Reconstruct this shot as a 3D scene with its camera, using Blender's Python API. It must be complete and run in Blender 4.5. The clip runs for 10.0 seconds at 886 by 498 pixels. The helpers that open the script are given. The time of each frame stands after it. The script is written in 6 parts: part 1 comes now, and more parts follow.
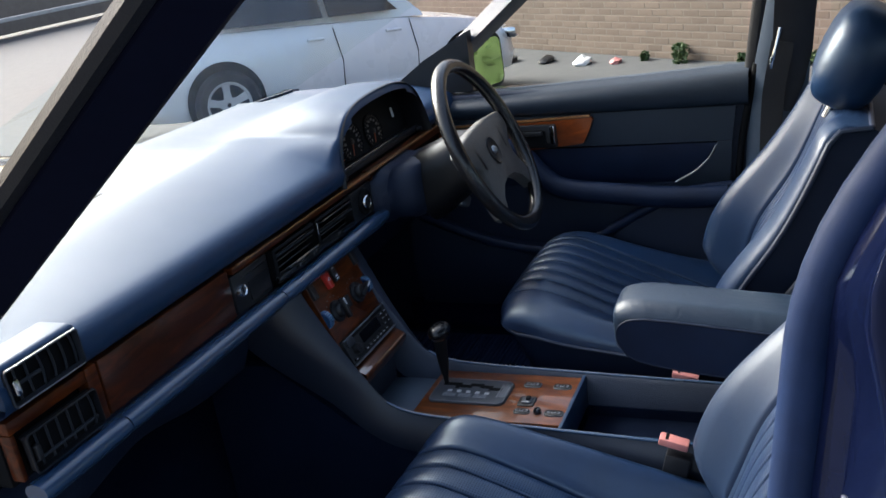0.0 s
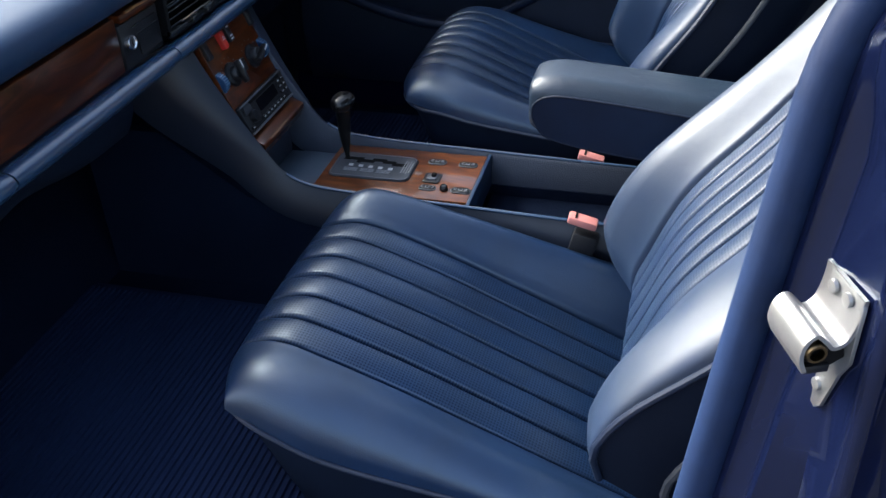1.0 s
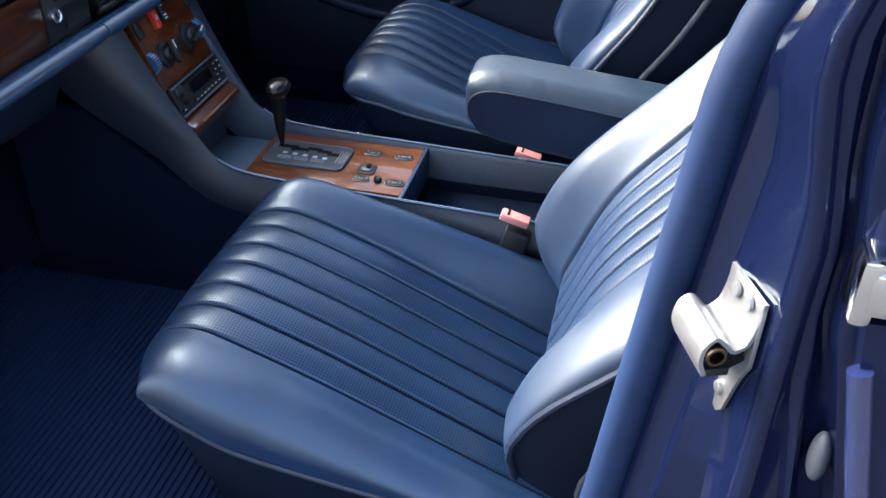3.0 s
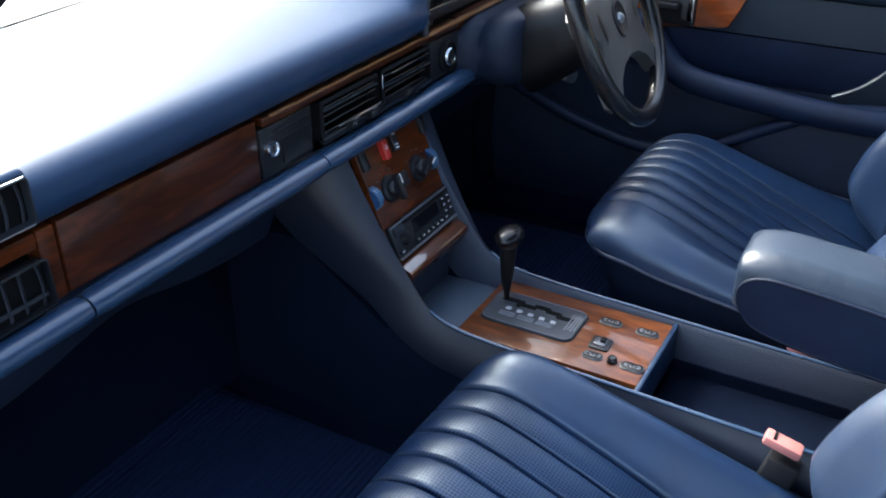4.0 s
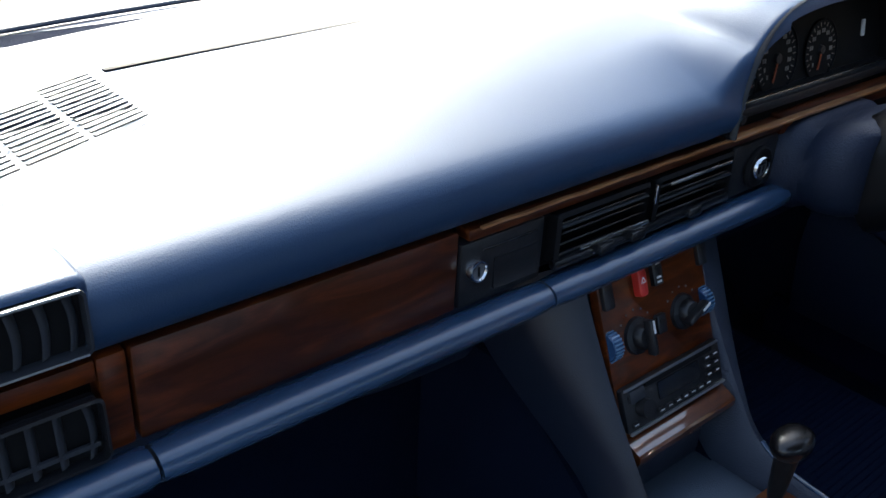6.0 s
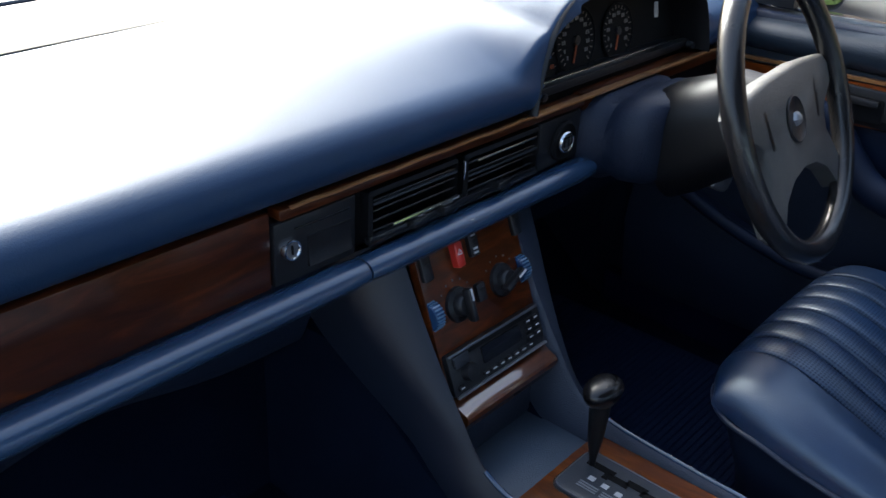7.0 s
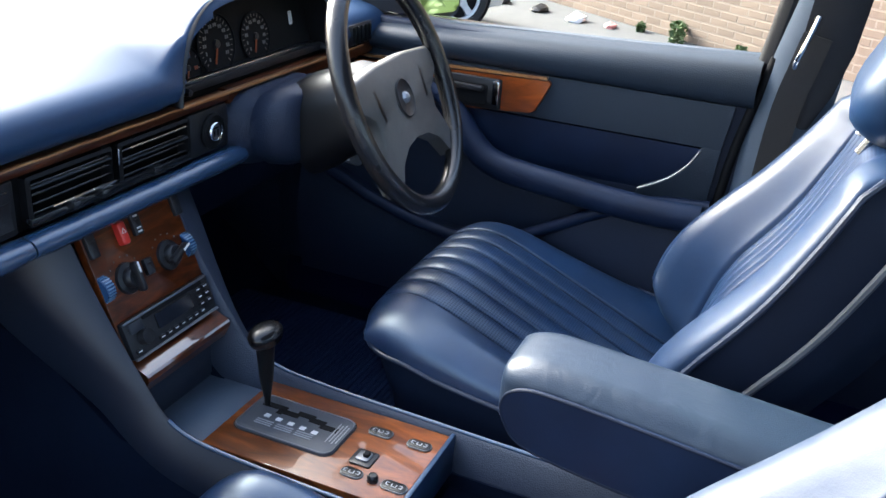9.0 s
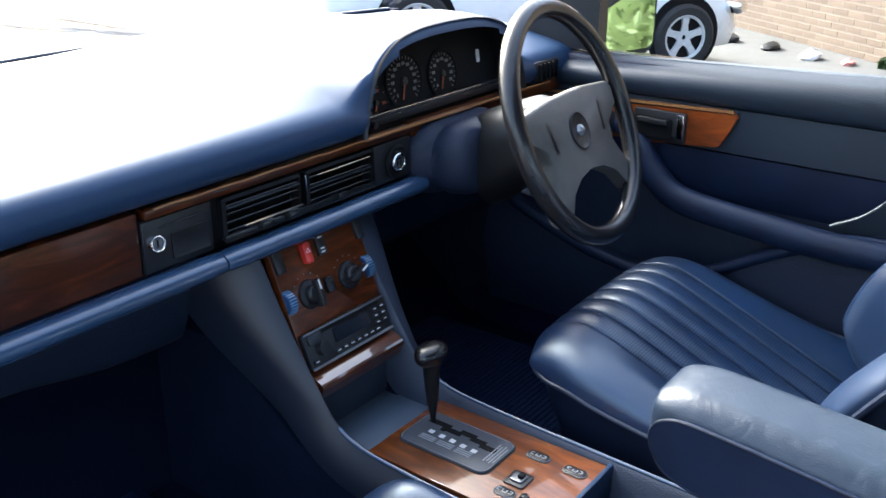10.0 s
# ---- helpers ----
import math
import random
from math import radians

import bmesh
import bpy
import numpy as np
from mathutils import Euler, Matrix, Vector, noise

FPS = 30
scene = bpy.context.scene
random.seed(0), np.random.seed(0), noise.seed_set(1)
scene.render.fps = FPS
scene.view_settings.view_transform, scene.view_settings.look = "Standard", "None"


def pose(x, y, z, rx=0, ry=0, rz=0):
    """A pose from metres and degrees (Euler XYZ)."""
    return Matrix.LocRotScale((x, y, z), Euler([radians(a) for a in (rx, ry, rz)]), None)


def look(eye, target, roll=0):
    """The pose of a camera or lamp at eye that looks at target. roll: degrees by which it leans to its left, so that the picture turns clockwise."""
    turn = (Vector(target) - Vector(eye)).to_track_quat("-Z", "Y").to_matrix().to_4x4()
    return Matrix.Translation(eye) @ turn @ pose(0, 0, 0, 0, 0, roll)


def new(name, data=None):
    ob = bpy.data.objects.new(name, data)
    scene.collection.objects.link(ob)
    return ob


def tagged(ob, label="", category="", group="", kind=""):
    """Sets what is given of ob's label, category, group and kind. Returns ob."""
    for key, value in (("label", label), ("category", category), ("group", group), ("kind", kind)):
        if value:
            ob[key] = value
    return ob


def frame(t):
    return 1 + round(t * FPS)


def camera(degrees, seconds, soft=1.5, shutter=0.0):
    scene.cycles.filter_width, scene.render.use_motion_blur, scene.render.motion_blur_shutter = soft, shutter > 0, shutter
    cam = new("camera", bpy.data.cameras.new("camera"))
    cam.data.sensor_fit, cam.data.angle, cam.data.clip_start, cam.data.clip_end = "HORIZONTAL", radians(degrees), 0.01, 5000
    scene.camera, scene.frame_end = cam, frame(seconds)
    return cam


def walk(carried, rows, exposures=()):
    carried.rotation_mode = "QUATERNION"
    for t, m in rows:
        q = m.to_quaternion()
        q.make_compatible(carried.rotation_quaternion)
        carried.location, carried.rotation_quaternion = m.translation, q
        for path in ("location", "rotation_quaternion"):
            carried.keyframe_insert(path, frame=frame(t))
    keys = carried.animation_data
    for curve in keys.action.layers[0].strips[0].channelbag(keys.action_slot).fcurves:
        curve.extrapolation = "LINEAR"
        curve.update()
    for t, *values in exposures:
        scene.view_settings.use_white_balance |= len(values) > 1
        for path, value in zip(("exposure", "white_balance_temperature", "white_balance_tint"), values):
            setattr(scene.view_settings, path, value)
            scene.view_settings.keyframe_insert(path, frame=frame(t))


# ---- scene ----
cam = camera(50.8, 10.0, soft=1.5, shutter=0.1)
S = 1.08  # metres to a unit of the plan
PATH = [
    (0, (-1.359, -0.913, 1.343), (0.352, -0.134, 0.661), -8.7),
    (0.3, (-1.374, -0.917, 1.31), (0.306, -0.187, 0.509), -7.8),
    (0.5, (-1.359, -0.808, 1.31), (0.32, -0.272, 0.365), -4.8),
    (0.7, (-1.353, -0.8, 1.306), (0.285, -0.315, 0.266), -3.9),
    (1, (-1.341, -0.81, 1.292), (0.261, -0.347, 0.189), -2.7),
    (1.5, (-1.369, -0.796, 1.296), (0.247, -0.42, 0.179), -0.2),
    (2, (-1.427, -0.772, 1.319), (0.211, -0.507, 0.202), 2.4),
    (2.2, (-1.441, -0.768, 1.327), (0.206, -0.538, 0.215), 3.0),
    (3.3, (-1.237, -0.855, 1.266), (0.347, -0.343, 0.156), -0.5),
    (3.5, (-1.179, -0.854, 1.265), (0.366, -0.227, 0.16), -1.5),
    (3.8, (-1.109, -0.781, 1.285), (0.41, -0.048, 0.211), -0.3),
    (4, (-1.058, -0.743, 1.275), (0.467, 0.106, 0.299), -0.0),
    (4.2, (-0.997, -0.652, 1.272), (0.54, 0.246, 0.359), 2.3),
    (4.5, (-0.928, -0.592, 1.254), (0.543, 0.444, 0.379), 3.7),
    (5, (-0.834, -0.557, 1.237), (0.418, 0.699, 0.313), 3.2),
    (5.2, (-0.798, -0.55, 1.236), (0.368, 0.771, 0.289), 3.0),
    (6.3, (-0.74, -0.587, 1.231), (0.451, 0.717, 0.292), 3.5),
    (6.5, (-0.739, -0.61, 1.239), (0.488, 0.656, 0.295), 3.3),
    (7, (-0.734, -0.647, 1.233), (0.627, 0.491, 0.31), 3.1),
    (7.5, (-0.779, -0.668, 1.222), (0.76, 0.247, 0.332), 4.1),
    (8, (-0.843, -0.698, 1.221), (0.825, -0.017, 0.352), 5.0),
    (8.5, (-0.869, -0.744, 1.227), (0.852, -0.178, 0.38), 5.6),
    (9, (-0.855, -0.834, 1.235), (0.841, -0.163, 0.416), 4.3),
    (9.5, (-0.838, -0.911, 1.241), (0.775, -0.031, 0.45), 2.2),
    (10, (-0.854, -0.92, 1.235), (0.636, 0.179, 0.479), 0.4),
]
EXPOSURES = [(0.0, 1.05), (0.5, 1.24), (1.0, 1.48), (2.0, 2.12), (3.5, 2.05), (5.0, 1.9), (6.5, 1.38), (7.3, 1.6), (8.5, 2.2), (10.0, 2.33)]
walk(cam, [(t, look(Vector(eye) * S, Vector(target) * S, roll)) for t, eye, target, roll in PATH], EXPOSURES)

# ---- light ----
world = bpy.data.worlds.new("world")
scene.world = world
world.use_nodes = True
wn, wl = world.node_tree.nodes, world.node_tree.links
sky = wn.new("ShaderNodeTexSky")
sky.sky_type = "NISHITA"
sky.sun_disc = False
sky.sun_elevation, sky.sun_rotation = radians(36), radians(18)
sky.air_density, sky.dust_density, sky.ozone_density = 1.0, 6.0, 1.0
wn["Background"].inputs["Strength"].default_value = 0.24
wl.new(sky.outputs["Color"], wn["Background"].inputs["Color"])
sun = new("sun", bpy.data.lights.new("sun", "SUN"))
sun.data.energy, sun.data.angle, sun.data.color = 4.0, radians(42), (0.89, 0.955, 1.0)
# hazy sun ahead of the car
sun.matrix_world = look((1.45, 4.5, 3.43), (0, 0, 0))

# ---- mesh helpers ----
# The plan below is drawn in units of S metres; part() lays it out at true size.


def origin(ob):
    at = Vector(ob.location)
    while ob.parent:
        ob = ob.parent
        at += ob.location
    return at


def thing(name, label, category, at=(0, 0, 0), group="", kind=""):
    ob = new(name)
    ob.empty_display_size = 0.05
    ob.location = Vector(at) * S
    return tagged(ob, label, category, group, kind)


def part(name, bm, material, parent=None, label="", smooth=38):
    """Links a bmesh as one mesh object under a thing or a part."""
    bmesh.ops.recalc_face_normals(bm, faces=bm.faces)
    bmesh.ops.transform(bm, matrix=Matrix.Scale(S, 4), verts=bm.verts)
    if parent:
        bmesh.ops.translate(bm, verts=bm.verts, vec=-origin(parent))
    me = bpy.data.meshes.new(name)
    bm.to_mesh(me)
    bm.free()
    me.materials.append(material)
    if smooth:
        for p in me.polygons:
            p.use_smooth = True
        me.set_sharp_from_angle(angle=radians(smooth))
    ob = new(name, me)
    if parent:
        ob.parent = parent
    if label:
        ob["label"] = label
    return ob


def whole(name, bm, material, label, category, kind="", group="", smooth=38):
    """A thing that is one mesh."""
    return tagged(part(name, bm, material, None, "", smooth), label, category, group, kind)


def mesh():
    return bmesh.new()


def box(bm, c, s, bevel=0.0, m=None, seg=2):
    ret = bmesh.ops.create_cube(bm, size=1.0, matrix=Matrix.LocRotScale(None, None, Vector(s)))
    if bevel:
        edges = list({e for v in ret["verts"] for e in v.link_edges})
        out = bmesh.ops.bevel(bm, geom=edges, offset=bevel, segments=seg, profile=0.5, affect="EDGES")
        verts = list({v for f in out["faces"] for v in f.verts} | {v for v in ret["verts"] if v.is_valid})
    else:
        verts = ret["verts"]
    bmesh.ops.transform(bm, matrix=Matrix.Translation(c) @ (m or Matrix()), verts=verts)
    return bm


def loft(bm, rings, closed=True, caps=True):
    rows = [[bm.verts.new(p) for p in ring] for ring in rings]
    n = len(rows[0])
    for a, b in zip(rows, rows[1:]):
        for i in range(n if closed else n - 1):
            j = (i + 1) % n
            bm.faces.new((a[i], a[j], b[j], b[i]))
    if caps and closed:
        bm.faces.new(rows[0][::-1])
        bm.faces.new(rows[-1])
    return bm


def spline(pts, n):
    """n points on a smooth curve through pts."""
    p = [Vector(q) for q in pts]
    p = [2 * p[0] - p[1]] + p + [2 * p[-1] - p[-2]]
    out = []
    for k in range(n):
        s = k / (n - 1) * (len(p) - 3)
        i = min(int(s), len(p) - 4)
        t = s - i
        a, b, c, d = p[i : i + 4]
        out.append(0.5 * (2 * b + (c - a) * t + (2 * a - 5 * b + 4 * c - d) * t * t + (3 * b - a - 3 * c + d) * t**3))
    return out


def sweep(bm, pts, section, up=(0, 0, 1), caps=True, scales=None):
    """A section of (side, up) pairs carried along pts."""
    pts = [Vector(p) for p in pts]
    rings = []
    for i, p in enumerate(pts):
        ahead = (pts[min(i + 1, len(pts) - 1)] - pts[max(i - 1, 0)]).normalized()
        side = ahead.cross(Vector(up)).normalized()
        top = side.cross(ahead)
        k = scales[i] if scales else 1.0
        rings.append([p + side * (u * k) + top * (v * k) for u, v in section])
    return loft(bm, rings, True, caps)


def ellipse(a, b, n=12):
    return [(a * math.cos(2 * math.pi * k / n), b * math.sin(2 * math.pi * k / n)) for k in range(n)]


def rounded(w, h, r, n=4):
    """Outline of a rectangle with rounded corners."""
    out = []
    for cx, cy, a0 in ((w / 2 - r, h / 2 - r, 0), (-w / 2 + r, h / 2 - r, 90), (-w / 2 + r, -h / 2 + r, 180), (w / 2 - r, -h / 2 + r, 270)):
        for k in range(n + 1):
            a = radians(a0 + 90 * k / n)
            out.append((cx + r * math.cos(a), cy + r * math.sin(a)))
    return out


def tube(bm, pts, r, n=10, up=(0, 0, 1), caps=True):
    return sweep(bm, pts, ellipse(r, r, n), up, caps)


def plate(bm, outline, depth, m, edge=0.0):
    """An outline in the local xy plane, thickened towards +z, its front edge rounded off by edge."""
    c = Vector((sum(p[0] for p in outline) / len(outline), sum(p[1] for p in outline) / len(outline), 0))
    rings = [[Vector((x, y, 0)) for x, y in outline]]
    if edge:
        rings.append([Vector((x, y, depth - edge)) for x, y in outline])
        span = max((Vector((x, y, 0)) - c).length for x, y in outline)
        for f, z in ((0.3, 0.7), (1.0, 1.0)):
            rings.append([Vector((x, y, depth - edge + edge * z)) + (c - Vector((x, y, 0))) * (edge * f / span) for x, y in outline])
    else:
        rings.append([Vector((x, y, depth)) for x, y in outline])
    return loft(bm, [[m @ p for p in ring] for ring in rings])


def revolve(bm, profile, m, n=24, caps=True):
    """A profile of (radius, height) turned about the local z axis."""
    return loft(bm, [[m @ Vector((max(r, 1e-4) * math.cos(2 * math.pi * k / n), max(r, 1e-4) * math.sin(2 * math.pi * k / n), h)) for k in range(n)] for r, h in profile], True, caps)


def ring(bm, radius, tube_r, m, n=64, k=12, a=1.0):
    """A torus about the local z axis."""
    rows = []
    for i in range(n):
        t = 2 * math.pi * i / n
        rows.append([bm.verts.new(m @ Vector(((radius + tube_r * a * math.cos(q)) * math.cos(t), (radius + tube_r * a * math.cos(q)) * math.sin(t), tube_r * math.sin(q)))) for q in (2 * math.pi * j / k for j in range(k))])
    for i in range(n):
        b, c = rows[i], rows[(i + 1) % n]
        for j in range(k):
            bm.faces.new((b[j], b[(j + 1) % k], c[(j + 1) % k], c[j]))
    return bm


def facing(at, normal, up=(0, 0, 1)):
    """A pose whose z axis points along normal and whose y axis leans towards up."""
    z = Vector(normal).normalized()
    x = Vector(up).cross(z).normalized()
    m = Matrix((x, z.cross(x), z)).transposed().to_4x4()
    m.translation = Vector(at)
    return m


def smoothstep(a, b, x):
    t = min(max((x - a) / (b - a), 0.0), 1.0)
    return t * t * (3 - 2 * t)


# ---- materials ----
def material(name, color, rough=0.5, metal=0.0, color2=None, scale=20.0, bump=0.0, bump_scale=300.0, coat=0.0, stretch=(1, 1, 1), spec=0.5, big=3.0, rough_var=0.1, sheen=0.0, detail=6.0, crease=0.0):
    """A surface with two scales of colour variation, uneven gloss and fine relief."""
    m = bpy.data.materials.new(name)
    m.use_nodes = True
    nt = m.node_tree
    n, link = nt.nodes, nt.links.new
    b = n["Principled BSDF"]
    coord, mapping = n.new("ShaderNodeTexCoord"), n.new("ShaderNodeMapping")
    mapping.inputs["Scale"].default_value = stretch
    link(coord.outputs["Object"], mapping.inputs["Vector"])
    fine, wide = n.new("ShaderNodeTexNoise"), n.new("ShaderNodeTexNoise")
    for node, sc in ((fine, scale), (wide, big)):
        node.inputs["Scale"].default_value, node.inputs["Detail"].default_value = sc, detail
        link(mapping.outputs["Vector"], node.inputs["Vector"])
    mixer = n.new("ShaderNodeMath")
    mixer.operation = "ADD"
    link(fine.outputs["Fac"], mixer.inputs[0])
    link(wide.outputs["Fac"], mixer.inputs[1])
    ramp = n.new("ShaderNodeMapRange")
    ramp.inputs["From Min"].default_value, ramp.inputs["From Max"].default_value = 0.7, 1.3
    link(mixer.outputs[0], ramp.inputs["Value"])
    mix = n.new("ShaderNodeMix")
    mix.data_type = "RGBA"
    c2 = color2 or tuple(v * 0.8 for v in color)
    mix.inputs["A"].default_value, mix.inputs["B"].default_value = (*color, 1), (*c2, 1)
    link(ramp.outputs["Result"], mix.inputs["Factor"])
    link(mix.outputs["Result"], b.inputs["Base Color"])
    gloss = n.new("ShaderNodeMapRange")
    gloss.inputs["To Min"].default_value, gloss.inputs["To Max"].default_value = max(rough - rough_var, 0.02), min(rough + rough_var, 1)
    link(wide.outputs["Fac"], gloss.inputs["Value"])
    link(gloss.outputs["Result"], b.inputs["Roughness"])
    b.inputs["Metallic"].default_value = metal
    b.inputs["Specular IOR Level"].default_value = spec
    b.inputs["Coat Weight"].default_value, b.inputs["Coat Roughness"].default_value = coat, 0.06
    if sheen:
        b.inputs["Sheen Weight"].default_value = sheen
    if bump:
        grain = n.new("ShaderNodeTexVoronoi") if bump_scale >= 200 else n.new("ShaderNodeTexNoise")
        grain.inputs["Scale"].default_value = bump_scale
        link(coord.outputs["Object"], grain.inputs["Vector"])
        relief = n.new("ShaderNodeBump")
        relief.inputs["Strength"].default_value, relief.inputs["Distance"].default_value = bump, 0.002
        link(grain.outputs[0], relief.inputs["Height"])
        link(relief.outputs["Normal"], b.inputs["Normal"])
        if crease:
            # shallow creases and sags of a used surface
            fold, sag = n.new("ShaderNodeTexNoise"), n.new("ShaderNodeBump")
            fold.inputs["Scale"].default_value, fold.inputs["Detail"].default_value, fold.inputs["Distortion"].default_value = 26.0, 4.0, 0.8
            link(coord.outputs["Object"], fold.inputs["Vector"])
            sag.inputs["Strength"].default_value, sag.inputs["Distance"].default_value = crease, 0.02
            link(fold.outputs["Fac"], sag.inputs["Height"])
            link(sag.outputs["Normal"], relief.inputs["Normal"])
    return m


def wood_material(name, dark, light, stretch, scale=9.0, coat=1.0, coat_rough=0.07):
    """Lacquered walnut with drawn-out, waving grain."""
    m = bpy.data.materials.new(name)
    m.use_nodes = True
    n, link = m.node_tree.nodes, m.node_tree.links.new
    b = n["Principled BSDF"]
    coord, mapping = n.new("ShaderNodeTexCoord"), n.new("ShaderNodeMapping")
    mapping.inputs["Scale"].default_value = stretch
    link(coord.outputs["Object"], mapping.inputs["Vector"])
    grain, fleck = n.new("ShaderNodeTexNoise"), n.new("ShaderNodeTexNoise")
    grain.inputs["Scale"].default_value, grain.inputs["Detail"].default_value, grain.inputs["Distortion"].default_value = scale, 5.0, 1.6
    fleck.inputs["Scale"].default_value, fleck.inputs["Detail"].default_value = scale * 14, 3.0
    for node in (grain, fleck):
        link(mapping.outputs["Vector"], node.inputs["Vector"])
    ramp = n.new("ShaderNodeValToRGB")
    e = ramp.color_ramp.elements
    e[0].position, e[0].color = 0.34, (*dark, 1)
    e[1].position, e[1].color = 0.68, (*light, 1)
    mid = e.new(0.5)
    mid.color = (*[(p * 0.65 + q * 0.35) for p, q in zip(dark, light)], 1)
    link(grain.outputs["Fac"], ramp.inputs["Fac"])
    pores = n.new("ShaderNodeMix")
    pores.data_type, pores.blend_type = "RGBA", "MULTIPLY"
    pores.inputs["Factor"].default_value = 0.45
    link(ramp.outputs["Color"], pores.inputs["A"])
    link(fleck.outputs["Fac"], pores.inputs["B"])
    link(pores.outputs["Result"], b.inputs["Base Color"])
    b.inputs["Roughness"].default_value = 0.35
    b.inputs["Coat Weight"].default_value, b.inputs["Coat Roughness"].default_value = coat, coat_rough
    return m


def glass_material(name, tint=(0.9, 0.96, 0.95), rough=0.0):
    m = bpy.data.materials.new(name)
    m.use_nodes = True
    n, link = m.node_tree.nodes, m.node_tree.links.new
    n.remove(n["Principled BSDF"])
    clear, gloss, mix, fr = n.new("ShaderNodeBsdfTransparent"), n.new("ShaderNodeBsdfGlossy"), n.new("ShaderNodeMixShader"), n.new("ShaderNodeFresnel")
    clear.inputs["Color"].default_value = (*tint, 1)
    gloss.inputs["Roughness"].default_value = rough
    fr.inputs["IOR"].default_value = 1.25
    weak = n.new("ShaderNodeMath")
    weak.operation = "MULTIPLY"
    weak.inputs[1].default_value = 0.12
    link(fr.outputs["Fac"], weak.inputs[0])
    link(weak.outputs[0], mix.inputs["Fac"])
    link(clear.outputs["BSDF"], mix.inputs[1])
    link(gloss.outputs["BSDF"], mix.inputs[2])
    link(mix.outputs["Shader"], n["Material Output"].inputs["Surface"])
    return m


leather_plain = material("plain_blue_leather", (0.0068, 0.024, 0.064), 0.38, spec=0.6, crease=0.03, color2=(0.0050, 0.018, 0.050), scale=14, bump=0.05, bump_scale=650, big=5)
leather = material("blue_leather", (0.0056, 0.0235, 0.072), 0.37, spec=1.0, crease=0.035, color2=(0.0044, 0.016, 0.047), scale=14, bump=0.10, bump_scale=650, big=5, rough_var=0.08)


def perforate(m, half, run):
    """Rows of tiny pits over the pleated middle of a seat; run: the (y, z) way along the leather."""
    n, link = m.node_tree.nodes, m.node_tree.links.new
    b = n["Principled BSDF"]
    coord, split = n.new("ShaderNodeTexCoord"), n.new("ShaderNodeSeparateXYZ")
    link(coord.outputs["Object"], split.inputs["Vector"])
    off = n.new("ShaderNodeMath")
    off.operation = "ABSOLUTE"
    link(split.outputs["X"], off.inputs[0])
    area = n.new("ShaderNodeMapRange")
    area.inputs["From Min"].default_value, area.inputs["From Max"].default_value = half, half - 0.006
    link(off.outputs[0], area.inputs["Value"])
    along = n.new("ShaderNodeVectorMath")
    along.operation = "DOT_PRODUCT"
    along.inputs[1].default_value = (0.0, *run)
    link(coord.outputs["Object"], along.inputs[0])
    flat = n.new("ShaderNodeCombineXYZ")
    link(split.outputs["X"], flat.inputs["X"])
    link(along.outputs["Value"], flat.inputs["Y"])
    dots = n.new("ShaderNodeTexVoronoi")
    dots.voronoi_dimensions = "2D"
    dots.inputs["Scale"].default_value, dots.inputs["Randomness"].default_value = 215.0, 0.1
    link(flat.outputs["Vector"], dots.inputs["Vector"])
    pit = n.new("ShaderNodeMapRange")
    pit.inputs["From Min"].default_value, pit.inputs["From Max"].default_value = 0.42, 0.25
    link(dots.outputs["Distance"], pit.inputs["Value"])
    deep = n.new("ShaderNodeMath")
    deep.operation = "MULTIPLY"
    link(pit.outputs["Result"], deep.inputs[0])
    link(area.outputs["Result"], deep.inputs[1])
    hole = n.new("ShaderNodeMix")
    hole.data_type = "RGBA"
    link(b.inputs["Base Color"].links[0].from_socket, hole.inputs["A"])
    hole.inputs["B"].default_value = (0.001, 0.002, 0.005, 1)
    part_way = n.new("ShaderNodeMath")
    part_way.operation = "MULTIPLY"
    part_way.inputs[1].default_value = 0.4
    link(deep.outputs[0], part_way.inputs[0])
    link(part_way.outputs[0], hole.inputs["Factor"])
    link(hole.outputs["Result"], b.inputs["Base Color"])
    dull = n.new("ShaderNodeMapRange")
    level = b.inputs["Specular IOR Level"].default_value
    dull.inputs["To Min"].default_value, dull.inputs["To Max"].default_value = level, level * 0.45
    link(deep.outputs[0], dull.inputs["Value"])
    link(dull.outputs["Result"], b.inputs["Specular IOR Level"])
    return m


